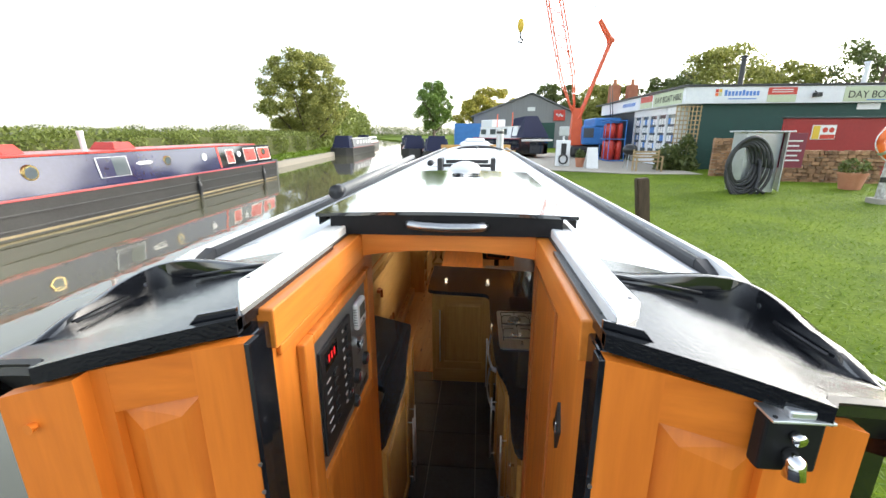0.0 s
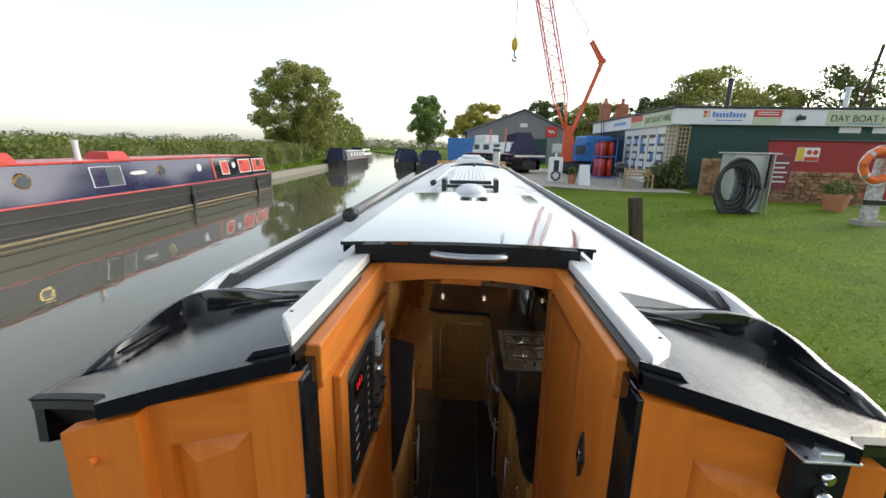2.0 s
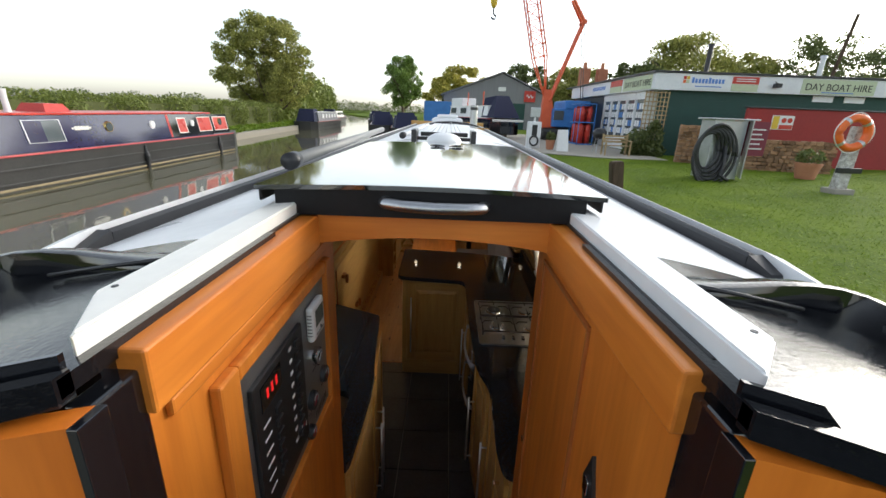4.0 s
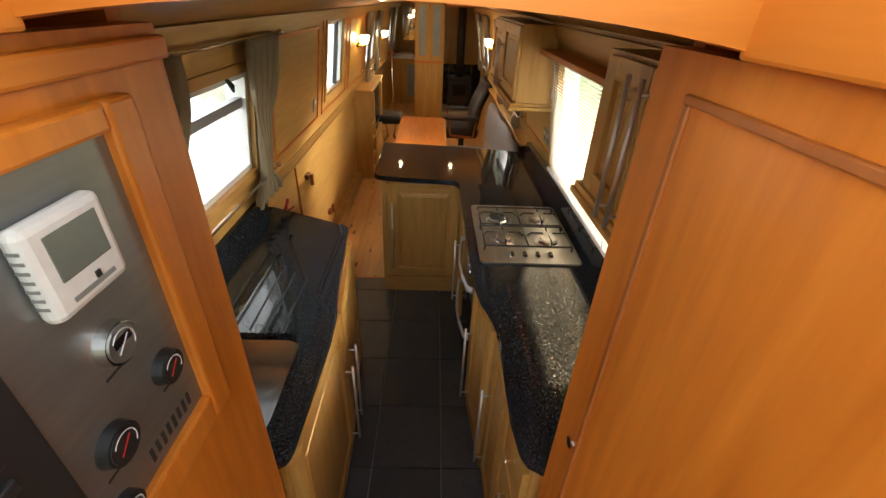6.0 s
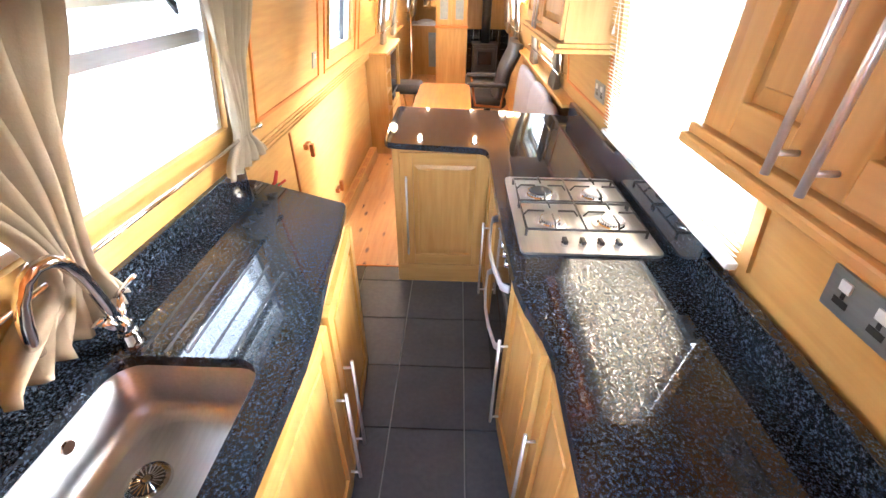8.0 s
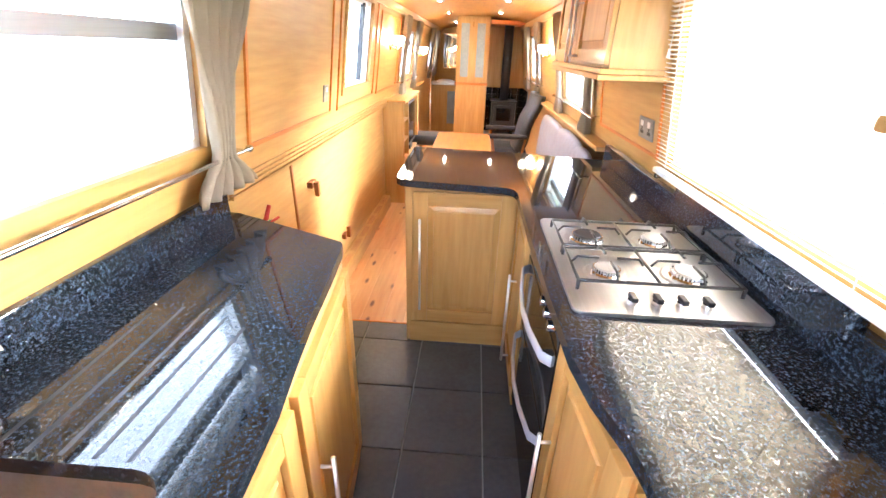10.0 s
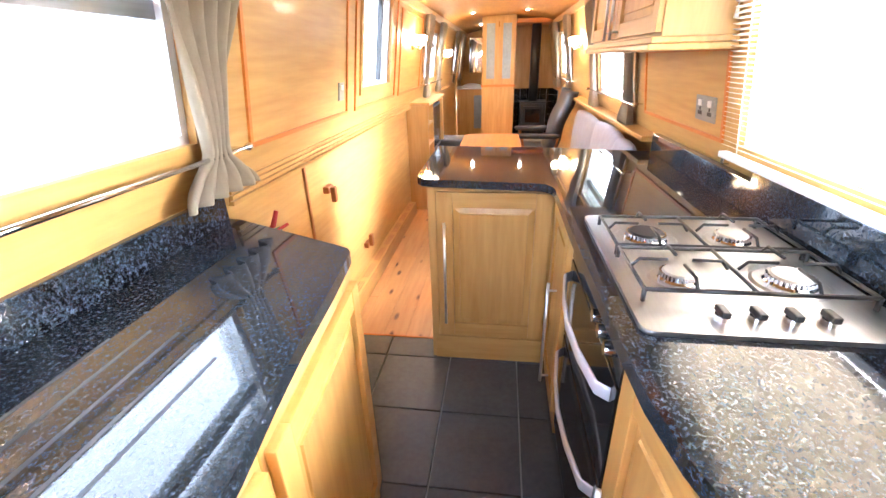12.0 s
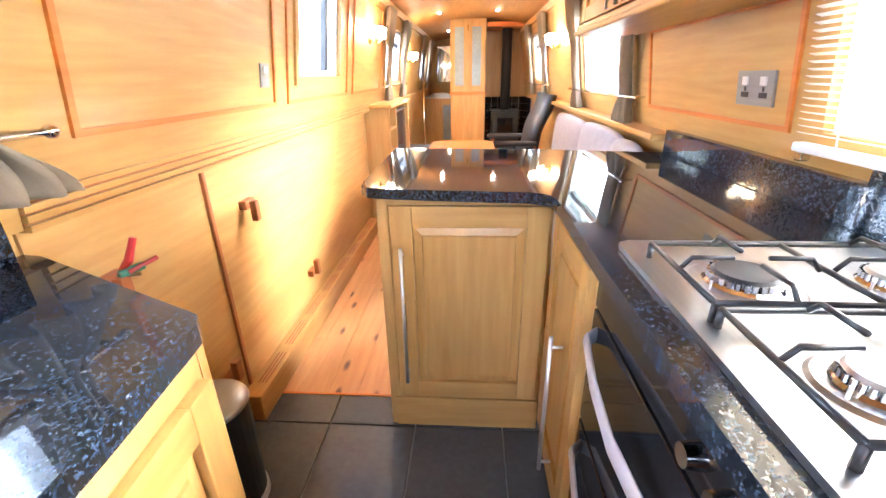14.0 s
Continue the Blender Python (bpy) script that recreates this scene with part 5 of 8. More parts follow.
def hob():
    h = thing("hob", (0.5, 2.5, 0.94), "stainless steel four-burner gas hob", "hob")
    part("plate", prism(B(), rounded(0.262, 0.715, 2.225, 2.815, 0.02), 0.9405, 0.950, 0.003), steel, h)
    for x, y, r in ((0.385, 2.64, 0.048), (0.59, 2.64, 0.040), (0.385, 2.42, 0.036), (0.60, 2.42, 0.044)):
        b = part("burner", disc(B(), (x, y, 0.952), r * 1.6, r * 1.45, 0.004, "z", 32), steel, h)
        part("burner_skirt", disc(B(), (x, y, 0.956), r * 1.1, r * 0.98, 0.006, "z", 32), chrome, b)
        crown = B()
        for k in range(28):
            a = k * math.pi / 14
            disc(crown, (x + r * 0.93 * math.cos(a), y + r * 0.93 * math.sin(a), 0.964), r * 0.085, r * 0.085, 0.009, "z", 6)
        disc(crown, (x, y, 0.963), r * 0.88, r * 0.88, 0.010, "z", 28)
        part("burner_ring", crown, chrome, b)
        part("burner_cap", disc(B(), (x, y, 0.9705), r * 0.9, r * 0.8, 0.004, "z", 28), steel if r < 0.045 else dark_steel, b)
        part("igniter", tube(B(), [(x - r * 1.2, y - r * 0.5, 0.953), (x - r * 1.2, y - r * 0.5, 0.968)], 0.002, 6), white_plastic, b)
    for yc in (2.635, 2.425):
        bm = B()
        y0, y1, z = yc - 0.098, yc + 0.098, 0.988
        x0, x1 = 0.29, 0.69
        loop = [(x0, y0), (x1, y0), (x1, y1), (x0, y1), (x0, y0)]
        tube(bm, [(x, y, z - 0.012) for x, y in loop], 0.0045, 6)
        for x, y in loop[:4]:
            tube(bm, [(x, y, 0.951), (x, y, z - 0.012)], 0.005, 6)
        sup = part("pan_support", bm, black_iron, h, "black enamelled pan support", smooth=True)
        part("cross_bar", tube(B(), [(0.49, y0, z - 0.012), (0.49, y1, z - 0.012)], 0.004, 6), black_iron, sup, smooth=True)
        for x in (0.385, 0.595):
            for dx, dy in ((1, 0), (-1, 0), (0, 1), (0, -1)):
                ex, ey = x + dx * 0.095, yc + dy * 0.098
                bar = [(ex, ey, z - 0.012), (x + dx * 0.08, yc + dy * 0.082, z + 0.006), (x + dx * 0.024, yc + dy * 0.024, z + 0.006)]
                part("prong", tube(B(), bar, 0.0036, 6), black_iron, sup, smooth=True)
    for x in (0.407, 0.465, 0.522, 0.580):
        k = part("knob", disc(B(), (x, 2.274, 0.955), 0.0125, 0.0115, 0.011, "z", 20), chrome, h)
        part("grip", box(B(), x - 0.0075, x + 0.0075, 2.257, 2.291, 0.9605, 0.973, 0.0025), black_plastic, k, "black bar grip")


hob()


def oven():
    o = thing("oven", (0.25, 2.54, 0.05), "black glass double oven with bowed steel handles", "oven")
    part("body", box(B(), 0.262, 0.75, 2.245, 2.835, 0.05, 0.895), dark_steel, o)
    part("control_fascia", box(B(), 0.248, 0.262, 2.245, 2.835, 0.80, 0.895, 0.002), black_glass, o)
    for k, y in enumerate((2.31, 2.37, 2.43)):
        part("knob", disc(B(), (0.238, y, 0.845), 0.014, 0.017, 0.022, "x", 20), chrome, o)
    for z0, z1, hz in ((0.515, 0.795, 0.752), (0.09, 0.505, 0.455)):
        d = part("oven_door", box(B(), 0.246, 0.262, 2.247, 2.833, z0, z1, 0.003), black_glass, o, "black glass oven door")
        pts = [(0.246, 2.80, hz), (0.222, 2.78, hz), (0.205, 2.66, hz - 0.01), (0.198, 2.54, hz - 0.014), (0.205, 2.42, hz - 0.01), (0.222, 2.30, hz), (0.246, 2.28, hz)]
        bm = tube(B(), pts, 0.006, 12, squash=3.0)
        part("handle", bm, silver_paint, d, "bowed flat silver handle", smooth=True)
    part("plinth", box(B(), 0.262, 0.28, 2.245, 2.835, 0.0, 0.05), black_plastic, o)


oven()
base_unit("base_cupboard", (0.252, 2.842), (0.252, 3.235), 0.5, "narrow oak cupboard between the oven and peninsula", handle_at=0.14)
base_unit("base_cupboard", (0.300, 1.86), (0.262, 2.238), 0.46, "oak base cupboard beside the oven", handle_at=0.31)
base_unit("base_cupboard", (0.316, 1.53), (0.312, 1.858), 0.44, "oak base cupboard under the granite worktop", handle_at=0.28)
base_unit("drawer_unit", (0.320, 1.315), (0.316, 1.528), 0.44, "stack of narrow oak drawers with chrome knobs", drawers=4)
pen = thing("peninsula_cupboard", (-0.02, 3.27, 0.0), "oak peninsula cupboard with raised panel door", "cupboard", "galley cupboards", m=Matrix.Translation((0, 3.302, 0)))
part("body", box(B(), -0.285, 0.245, 0, 0.62, 0.0, 0.905, 0.002), oak_z, pen, local=True)
part("corner_post", box(B(), -0.298, -0.262, -0.006, 0.63, 0.0, 0.905, 0.003), oak_z, pen, local=True)
cupboard_door(pen, -0.255, 0.232, 0.145, 0.872, stile=0.068, handle=(-0.222, 0.235, 0.745))
part("plinth", box(B(), -0.28, 0.245, -0.012, 0.0, 0.0, 0.13, 0.002), oak_x, pen, local=True)
part("top_rail", box(B(), -0.262, 0.245, -0.016, 0.0, 0.876, 0.905, 0.002), oak_x, pen, local=True)


# ---- wall cupboards ----
def wall_cupboard(y0, y1, x_front, z0, z1, label, handles, h0, h1, splits=None, lip=0.042):
    """Two doors that face the aisle; built facing -y and turned to face -x."""
    m = Matrix.Translation((x_front, y1, z0)) @ Matrix.Rotation(radians(-90), 4, "Z")
    c = thing("wall_cupboard", None, label, "wall cupboard", "wall cupboards", m=m)
    w, h = y1 - y0, z1 - z0
    bm = B()
    d0, d1 = W(z0, 1) - x_front - 0.004, W(z1, 1) - x_front - 0.004
    hexa(bm, [(0, 0, 0), (w, 0, 0), (w, d0, 0), (0, d0, 0), (0, 0, h), (w, 0, h), (w, d1, h), (0, d1, h)])
    part("body", bm, oak_z, c, local=True)
    for k in range(2):
        a, b = splits[k] if splits else (k * w / 2 + 0.006, (k + 1) * w / 2 - 0.004)
        hx = y1 - handles[k]
        cupboard_door(c, a, b, 0.02, h - 0.01, stile=0.055, handle=(hx, h0 - z0, h1 - z0))
    bm = B()
    box(bm, -0.02, w + 0.02, -lip, d0 - 0.002, -0.034, -0.012, 0.006)
    box(bm, -0.012, w + 0.012, 0.01 - lip, d0 - 0.002, -0.012, 0.008, 0.004)
    part("light_rail", bm, oak_x, c, local=True)
    return c


wall_cupboard(1.24, 1.942, 0.520, 1.440, 1.83, "oak wall cupboard with raised panel doors and long bar handles", (1.670, 1.600), 1.457, 1.80, ((0.062, 0.307), (0.311, 0.69)), 0.030)
wall_cupboard(3.16, 4.26, 0.505, 1.425, 1.83, "oak wall cupboard beyond the window, above the peninsula", (3.76, 3.66), 1.44, 1.72)
structure("trim_pelmet", box(B(), 0.60, 0.72, 1.98, 3.14, 1.695, 1.72, 0.004), che_y, "oak pelmet shelf over the window")
blind = thing("venetian_blind", (0.76, 2.55, 1.06), "wooden venetian blind with open slats", "blind")
proto = None
for i in range(40):
    z = 1.10 + i * 0.0148
    x = W(z, 1) - 0.012
    if proto is None:
        bm = B()
        hexa(bm, [(-0.0068, 2.0, 0.0042), (0.0068, 2.0, 0.0), (0.0068, 3.115, 0.0), (-0.0068, 3.115, 0.0042),
                  (-0.0068, 2.0, 0.0054), (0.0068, 2.0, 0.0012), (0.0068, 3.115, 0.0012), (-0.0068, 3.115, 0.0054)])
        proto = mesh_of("slat", bm, slat_wood)
    ob = new("slat", proto)
    ob.parent = blind
    ob.location = Vector((x - 0.028, 0, z)) - Vector((0.76, 2.55, 1.06))
part("bottom_rail", box(B(), 0.735, 0.765, 2.0, 3.115, 1.062, 1.082, 0.004), white_paint, blind)
part("head_rail", box(B(), 0.655, 0.695, 2.0, 3.115, 1.675, 1.71, 0.003), slat_wood, blind)
for y in (2.12, 2.98):
    part("cord", tube(B(), [(0.727, y, 1.08), (0.645, y, 1.68)], 0.0015, 5), white_plastic, blind)
    part("hold_down", box(B(), 0.745, 0.768, y - 0.01 + (0.12 if y > 2.5 else -0.11), y + 0.01 + (0.12 if y > 2.5 else -0.11), 1.04, 1.062, 0.003), chrome, blind)
pull = thing("cord_pull", (0.70, 3.13, 1.42), "blind cord with small pull", "cord")
part("cord", tube(B(), [(0.70, 3.13, 1.69), (0.70, 3.13, 1.50)], 0.0015, 5), white_plastic, pull)
part("weight", disc(B(), (0.70, 3.13, 1.49), 0.007, 0.004, 0.03, "z", 10), white_plastic, pull)

# ---- saloon ----
def saloon_table():
    t = thing("saloon_table", (-0.08, 5.15, 0), "varnished oak table with clipped corners", "table")
    x0, x1, y0, y1, c = -0.335, 0.175, 4.53, 5.74, 0.06
    part("tabletop", prism(B(), [(x0 + c, y0), (x1 - c, y0), (x1, y0 + c), (x1, y1 - c), (x1 - c, y1), (x0 + c, y1), (x0, y1 - c), (x0, y0 + c)], 0.69, 0.72, 0.006), che_y, t)
    for y in (4.75, 5.5):
        part("leg", tube(B(), [(-0.08, y, 0.03), (-0.08, y, 0.69)], 0.03, 16), steel, t, "steel pedestal tube", smooth=True)
        part("foot", disc(B(), (-0.08, y, 0.015), 0.15, 0.10, 0.03, "z", 24), steel, t)


saloon_table()


def sofa():
    s = thing("corner_sofa", (0.5, 4.8, 0), "grey upholstered built-in sofa with loose back cushions", "sofa")
    part("base", box(B(), 0.22, 0.80, 3.97, 5.62, 0.0, 0.30, 0.005), che_y, s)
    part("seat_cushion", box(B(), 0.21, 0.66, 3.98, 4.78, 0.30, 0.44, 0.035), grey_cloth, s, smooth=True)
    part("seat_cushion", box(B(), 0.21, 0.66, 4.80, 5.61, 0.30, 0.44, 0.035), grey_cloth, s, smooth=True)

    def cushion(y0, y1, ztop):
        def f(u, v):
            y = y0 + (y1 - y0) * u
            a = v * 2 * math.pi
            puff = 0.055 * (0.55 + 0.45 * math.sin(math.pi * u) ** 0.5)
            cz, cx = 0.44 + (ztop - 0.44) * 0.5, 0.67
            h = (ztop - 0.44) * 0.5 * (0.90 + 0.10 * math.sin(math.pi * u) ** 0.4)
            z = cz + h * math.copysign(abs(math.sin(a)) ** 0.55, math.sin(a))
            return (cx + 0.09 * (z - 0.7) * 0.6 + puff * math.copysign(abs(math.cos(a)) ** 0.7, math.cos(a)), y, z)
        return grid(B(), f, 18, 28)
    for y0, y1, z in ((3.86, 4.16, 0.96), (4.10, 4.74, 0.98), (4.75, 5.55, 0.97)):
        part("back_cushion", cushion(y0, y1, z), grey_cloth, s, smooth=True)
    structure("trim_shelf", box(B(), 0.70, 0.86, 3.82, 6.2, 0.985, 1.01, 0.005), oak_y, "oak ledge behind the sofa")
    structure("trim_shelf", box(B(), -0.88, -0.78, 5.6, 8.3, 1.0, 1.02, 0.004), oak_y, "oak ledge along the saloon wall")


sofa()


def recliner():
    r = thing("recliner_chair", (0.42, 6.35, 0), "black leather swivel recliner chair on a wood base", "armchair")
    part("base_ring", tube(B(), [(0.42 + 0.22 * math.cos(a), 6.35 + 0.22 * math.sin(a), 0.03) for a in np.linspace(0, 2 * math.pi, 20)], 0.02, 8), che_dark, r, smooth=True)
    part("column", tube(B(), [(0.42, 6.35, 0.03), (0.42, 6.35, 0.36)], 0.04, 12), black_iron, r)
    part("seat", box(B(), 0.17, 0.62, 6.10, 6.62, 0.36, 0.50, 0.05), black_leather, r, smooth=True)

    def back(u, v):
        y = 6.08 + 0.56 * u
        x = 0.56 + 0.19 * v + 0.012 * math.sin(v * 9.4)
        z = 0.46 + 0.60 * v
        edge = math.sin(math.pi * u) ** 0.4
        return (x - 0.05 * edge, y, z)
    part("backrest", grid(B(), back, 14, 22, 0.07), black_leather, r, smooth=True)
    part("headrest", box(B(), 0.655, 0.75, 6.17, 6.53, 0.92, 1.06, 0.04), black_leather, r, smooth=True)
    for y in (6.06, 6.62):
        a = part("armrest", box(B(), 0.16, 0.60, y - 0.045, y + 0.045, 0.62, 0.665, 0.02), black_leather, r, smooth=True)
        part("arm_frame", tube(B(), [(0.22, y, 0.62), (0.26, y, 0.42), (0.55, y, 0.40), (0.58, y, 0.62)], 0.016, 8), che_dark, a, smooth=True)
    fs = thing("footstool", (-0.57, 6.75, 0), "black leather footstool on a wood base", "footstool")
    part("pad", box(B(), -0.75, -0.40, 6.55, 6.95, 0.40, 0.52, 0.05), black_leather, fs, smooth=True)
    part("base_ring", tube(B(), [(-0.57 + 0.17 * math.cos(a), 6.75 + 0.17 * math.sin(a), 0.03) for a in np.linspace(0, 2 * math.pi, 18)], 0.018, 8), oak_z, fs, smooth=True)
    for s in (-1, 1):
        part("leg", tube(B(), [(-0.57 + s * 0.15, 6.75, 0.03), (-0.57 + s * 0.04, 6.75, 0.2), (-0.57 + s * 0.08, 6.75, 0.40)], 0.02, 8), oak_z, fs, smooth=True)


recliner()


def shelf_unit():
    u = thing("media_unit", (-0.76, 6.1, 0), "oak media unit with open shelves and a television", "cabinet")
    y0, y1, xf = 5.56, 6.62, -0.665
    part("side_panel", box(B(), -0.868, xf, y0, y0 + 0.02, 0, 1.0, 0.002), oak_z, u)
    part("side_panel", box(B(), -0.868, xf, y1 - 0.02, y1, 0, 1.0, 0.002), oak_z, u)
    part("divider", box(B(), -0.868, xf, 5.86, 5.88, 0, 1.0, 0.002), oak_z, u)
    part("back", box(B(), -0.868, -0.855, y0, y1, 0, 1.0), oak_z, u)
    part("top", box(B(), -0.868, xf + 0.02, y0 - 0.015, y1 + 0.015, 1.0, 1.028, 0.005), oak_y, u)
    for z in (0.06, 0.25, 0.44, 0.63, 0.82):
        part("shelf", box(B(), -0.86, xf - 0.003, y0 + 0.02, 5.86, z, z + 0.016), oak_y, u)
    part("shelf", box(B(), -0.86, xf - 0.003, 5.88, y1 - 0.02, 0.42, 0.44), oak_y, u)
    part("drawer", box(B(), xf - 0.02, xf, 5.885, y1 - 0.025, 0.06, 0.40, 0.003), oak_y, u)
    tv = thing("television", (-0.72, 6.24, 0.44), "small black flat television in the media unit", "television")
    part("bezel", box(B(), -0.73, -0.695, 5.91, 6.57, 0.49, 0.95, 0.006), black_plastic, tv)
    part("screen", box(B(), -0.6955, -0.692, 5.94, 6.54, 0.53, 0.93), black_glass, tv)
    part("stand", box(B(), -0.76, -0.69, 6.15, 6.33, 0.44, 0.49, 0.004), black_plastic, tv)


shelf_unit()


def tall_cabinet():
    m = Matrix.Translation((-0.305, 8.35, 0))
    c = thing("tall_cabinet", None, "tall oak cabinet with two glazed doors above a panel", "cabinet", m=m)
    w, h = 0.485, 1.93
    part("body", box(B(), 0, w, 0, 0.45, 0, h, 0.004), oak_z, c, local=True)
    part("waist_moulding", box(B(), -0.012, w + 0.012, -0.022, 0.0, 0.985, 1.02, 0.006), che_x, c, local=True)
    part("lower_panel", box(B(), 0.02, w - 0.02, -0.012, 0.0, 0.08, 0.975, 0.004), oak_z, c, local=True)
    for x0, x1 in ((0.01, w / 2 - 0.002), (w / 2 + 0.002, w - 0.01)):
        bm = B()
        st = 0.055
        box(bm, x0, x0 + st, -0.02, 0, 1.03, 1.90, 0.002)
        box(bm, x1 - st, x1, -0.02, 0, 1.03, 1.90, 0.002)
        box(bm, x0 + st, x1 - st, -0.02, 0, 1.03, 1.10, 0.002)
        box(bm, x0 + st, x1 - st, -0.02, 0, 1.83, 1.90, 0.002)
        d = part("door", bm, oak_z, c, local=True)
        part("glass", box(B(), x0 + st, x1 - st, -0.012, -0.006, 1.10, 1.83), frosted, d, "etched glass pane", local=True)
    part("handle", tube(B(), [(w / 2, -0.04, 1.78), (w / 2, -0.04, 1.85)], 0.006, 8), brass, c, local=True)


tall_cabinet()


def stove():
    s = thing("stove", (0.47, 8.55, 0.2), "black cast iron solid fuel stove", "stove")
    part("body", box(B(), 0.28, 0.66, 8.38, 8.74, 0.32, 0.74, 0.01), black_iron, s)
    part("top_plate", box(B(), 0.265, 0.675, 8.365, 8.755, 0.74, 0.765, 0.006), black_iron, s)
    d = part("stove_door", box(B(), 0.32, 0.62, 8.36, 8.38, 0.40, 0.70, 0.006), black_iron, s)
    part("door_glass", box(B(), 0.36, 0.58, 8.356, 8.362, 0.47, 0.66), black_glass, d)
    for x in (0.31, 0.63):
        for y in (8.42, 8.70):
            part("leg", tube(B(), [(x, y, 0.22), (x, y, 0.32)], 0.018, 8), black_iron, s)
    part("flue_pipe", tube(B(), [(0.475, 8.56, 0.765), (0.475, 8.56, 1.90)], 0.07, 20), black_iron, s, "black enamelled flue pipe", smooth=True)
    h = thing("hearth", (0.5, 8.6, 0), "raised hearth with black tiles and pale joints", "hearth")
    part("plinth", box(B(), 0.185, 0.82, 8.25, 8.90, 0, 0.215, 0.003), grout, h)
    part("backing", box(B(), 0.185, 0.82, 8.895, 8.905, 0.22, 0.92), grout, h)
    me = mesh_of("hearth_tile", box(B(), -0.049, 0.049, -0.004, 0.004, -0.049, 0.049, 0.002), black_glass)
    for i in range(6):
        for k in range(7):
            ob = new("hearth_tile", me)
            ob.parent = h
            ob.location = Vector((0.24 + i * 0.104, 8.892, 0.275 + k * 0.1)) - Vector((0.5, 8.6, 0))
    part("side_backing", box(B(), 0.81, 0.82, 8.26, 8.89, 0.22, 0.92), grout, h)
    me = mesh_of("hearth_tile", box(B(), -0.004, 0.004, -0.049, 0.049, -0.049, 0.049, 0.002), black_glass)
    for i in range(6):
        for k in range(7):
            ob = new("hearth_tile", me)
            ob.parent = h
            ob.location = Vector((0.807, 8.33 + i * 0.104, 0.275 + k * 0.1)) - Vector((0.5, 8.6, 0))


stove()
bm = box(B(), 0.18, 0.86, 8.91, 8.94, 0, 1.94)
structure("wall_saloon_end", bm, oak_z, "wood bulkhead behind the stove")
structure("trim_pelmet", box(B(), 0.19, 0.72, 8.30, 8.90, 1.82, 1.88, 0.01), che_x, "wood canopy above the stove")
# beyond the saloon: washroom
v = thing("vanity_unit", (-0.6, 10.2, 0), "oak washstand with a white basin and frosted panel door", "washstand")
part("body", box(B(), -0.86, -0.33, 9.95, 10.5, 0, 0.86, 0.004), oak_z, v)
part("counter", box(B(), -0.87, -0.31, 9.92, 10.52, 0.86, 0.89, 0.006), white_paint, v)
part("basin", ball(B(), (-0.58, 10.2, 0.90), 0.18, 0.2, 0.05, 24, 8), white_paint, v, smooth=True)
part("door_pane", box(B(), -0.52, -0.36, 9.938, 9.948, 0.15, 0.75), frosted, v)
mr = thing("wall_mirror", (-0.5, 10.92, 1.05), "framed mirror on the end bulkhead", "mirror")
part("frame", box(B(), -0.72, -0.30, 10.96, 10.99, 1.08, 1.80, 0.006), oak_z, mr)
part("mirror_glass", box(B(), -0.68, -0.34, 10.955, 10.962, 1.12, 1.76), mirror_glass, mr)
structure("wall_divider", box(B(), 0.155, 0.18, 8.80, END, 0, 1.94), oak_z, "wood partition beside the corridor")
post = thing("steel_pole", (-0.70, 8.5, 0), "slim chrome grab pole beside the corridor", "pole")
part("tube", tube(B(), [(-0.70, 8.45, 0), (-0.70, 8.45, 1.15)], 0.016, 10), chrome, post, smooth=True)

for side, hole in ((-1, L_FAR), (-1, L_FAR2), (1, R_SOFA), (1, R_FAR)):
    y0, y1, z0, z1 = hole
    rod(side, y0 - 0.18, y1 + 0.18, 1.155 if side < 0 else 1.13, 0.06)
    zt = 1.155 if side < 0 else 1.13
    curtain(side, y0 - 0.22, y0 + 0.10, y0 - 0.02, y0 - 0.10, y0 + 0.12, 1.77, zt, zt - 0.12)
    curtain(side, y1 - 0.10, y1 + 0.22, y1 + 0.02, y1 - 0.12, y1 + 0.10, 1.77, zt, zt - 0.12)


def wall_lamp(side, y, z):
    x = side * W(z, side)
    l = thing("wall_lamp", (x, y, z), "brass wall lamp with two lit glass shades", "wall lamp", "wall lamps")
    part("back_plate", disc(B(), (x - side * 0.008, y, z), 0.04, 0.035, 0.016, "x", 20), brass, l)
    for s in (-1, 1):
        part("arm", tube(B(), [(x, y, z), (x - side * 0.06, y + s * 0.04, z - 0.03), (x - side * 0.08, y + s * 0.07, z + 0.0)], 0.006, 8), brass, l, smooth=True)
        part("shade", disc(B(), (x - side * 0.08, y + s * 0.07, z + 0.035), 0.028, 0.045, 0.07, "z", 20), lamp_glow, l, "lit opal glass shade")
    bulb("lamp_light", (x - side * 0.16, y, z + 0.06), LAMP_WATTS, 0.04)


for side, y, z in ((-1, 5.50, 1.50), (1, 6.05, 1.47), (-1, 7.55, 1.42)):
    wall_lamp(side, y, z)
for y in (4.5, 6.1, 7.55, 9.6):
    for x in (-0.385, 0.28):
        z = roof_z(x, 1.955) - 0.02
        l = thing("ceiling_spot", (x, y, z), "small recessed ceiling spotlight, lit", "spotlight", "ceiling spots")
        part("bezel", disc(B(), (x, y, z - 0.004), 0.040, 0.044, 0.008, "z", 24), chrome, l)
        part("bulb", disc(B(), (x, y, z - 0.010), 0.016, 0.018, 0.004, "z", 20), spot_glow, l, "glowing bulb")
        if y > 3:
            bulb("spot_light", (x, y, z - 0.05), LAMP_WATTS * 0.5, 0.025, (1.0, 0.8, 0.55))

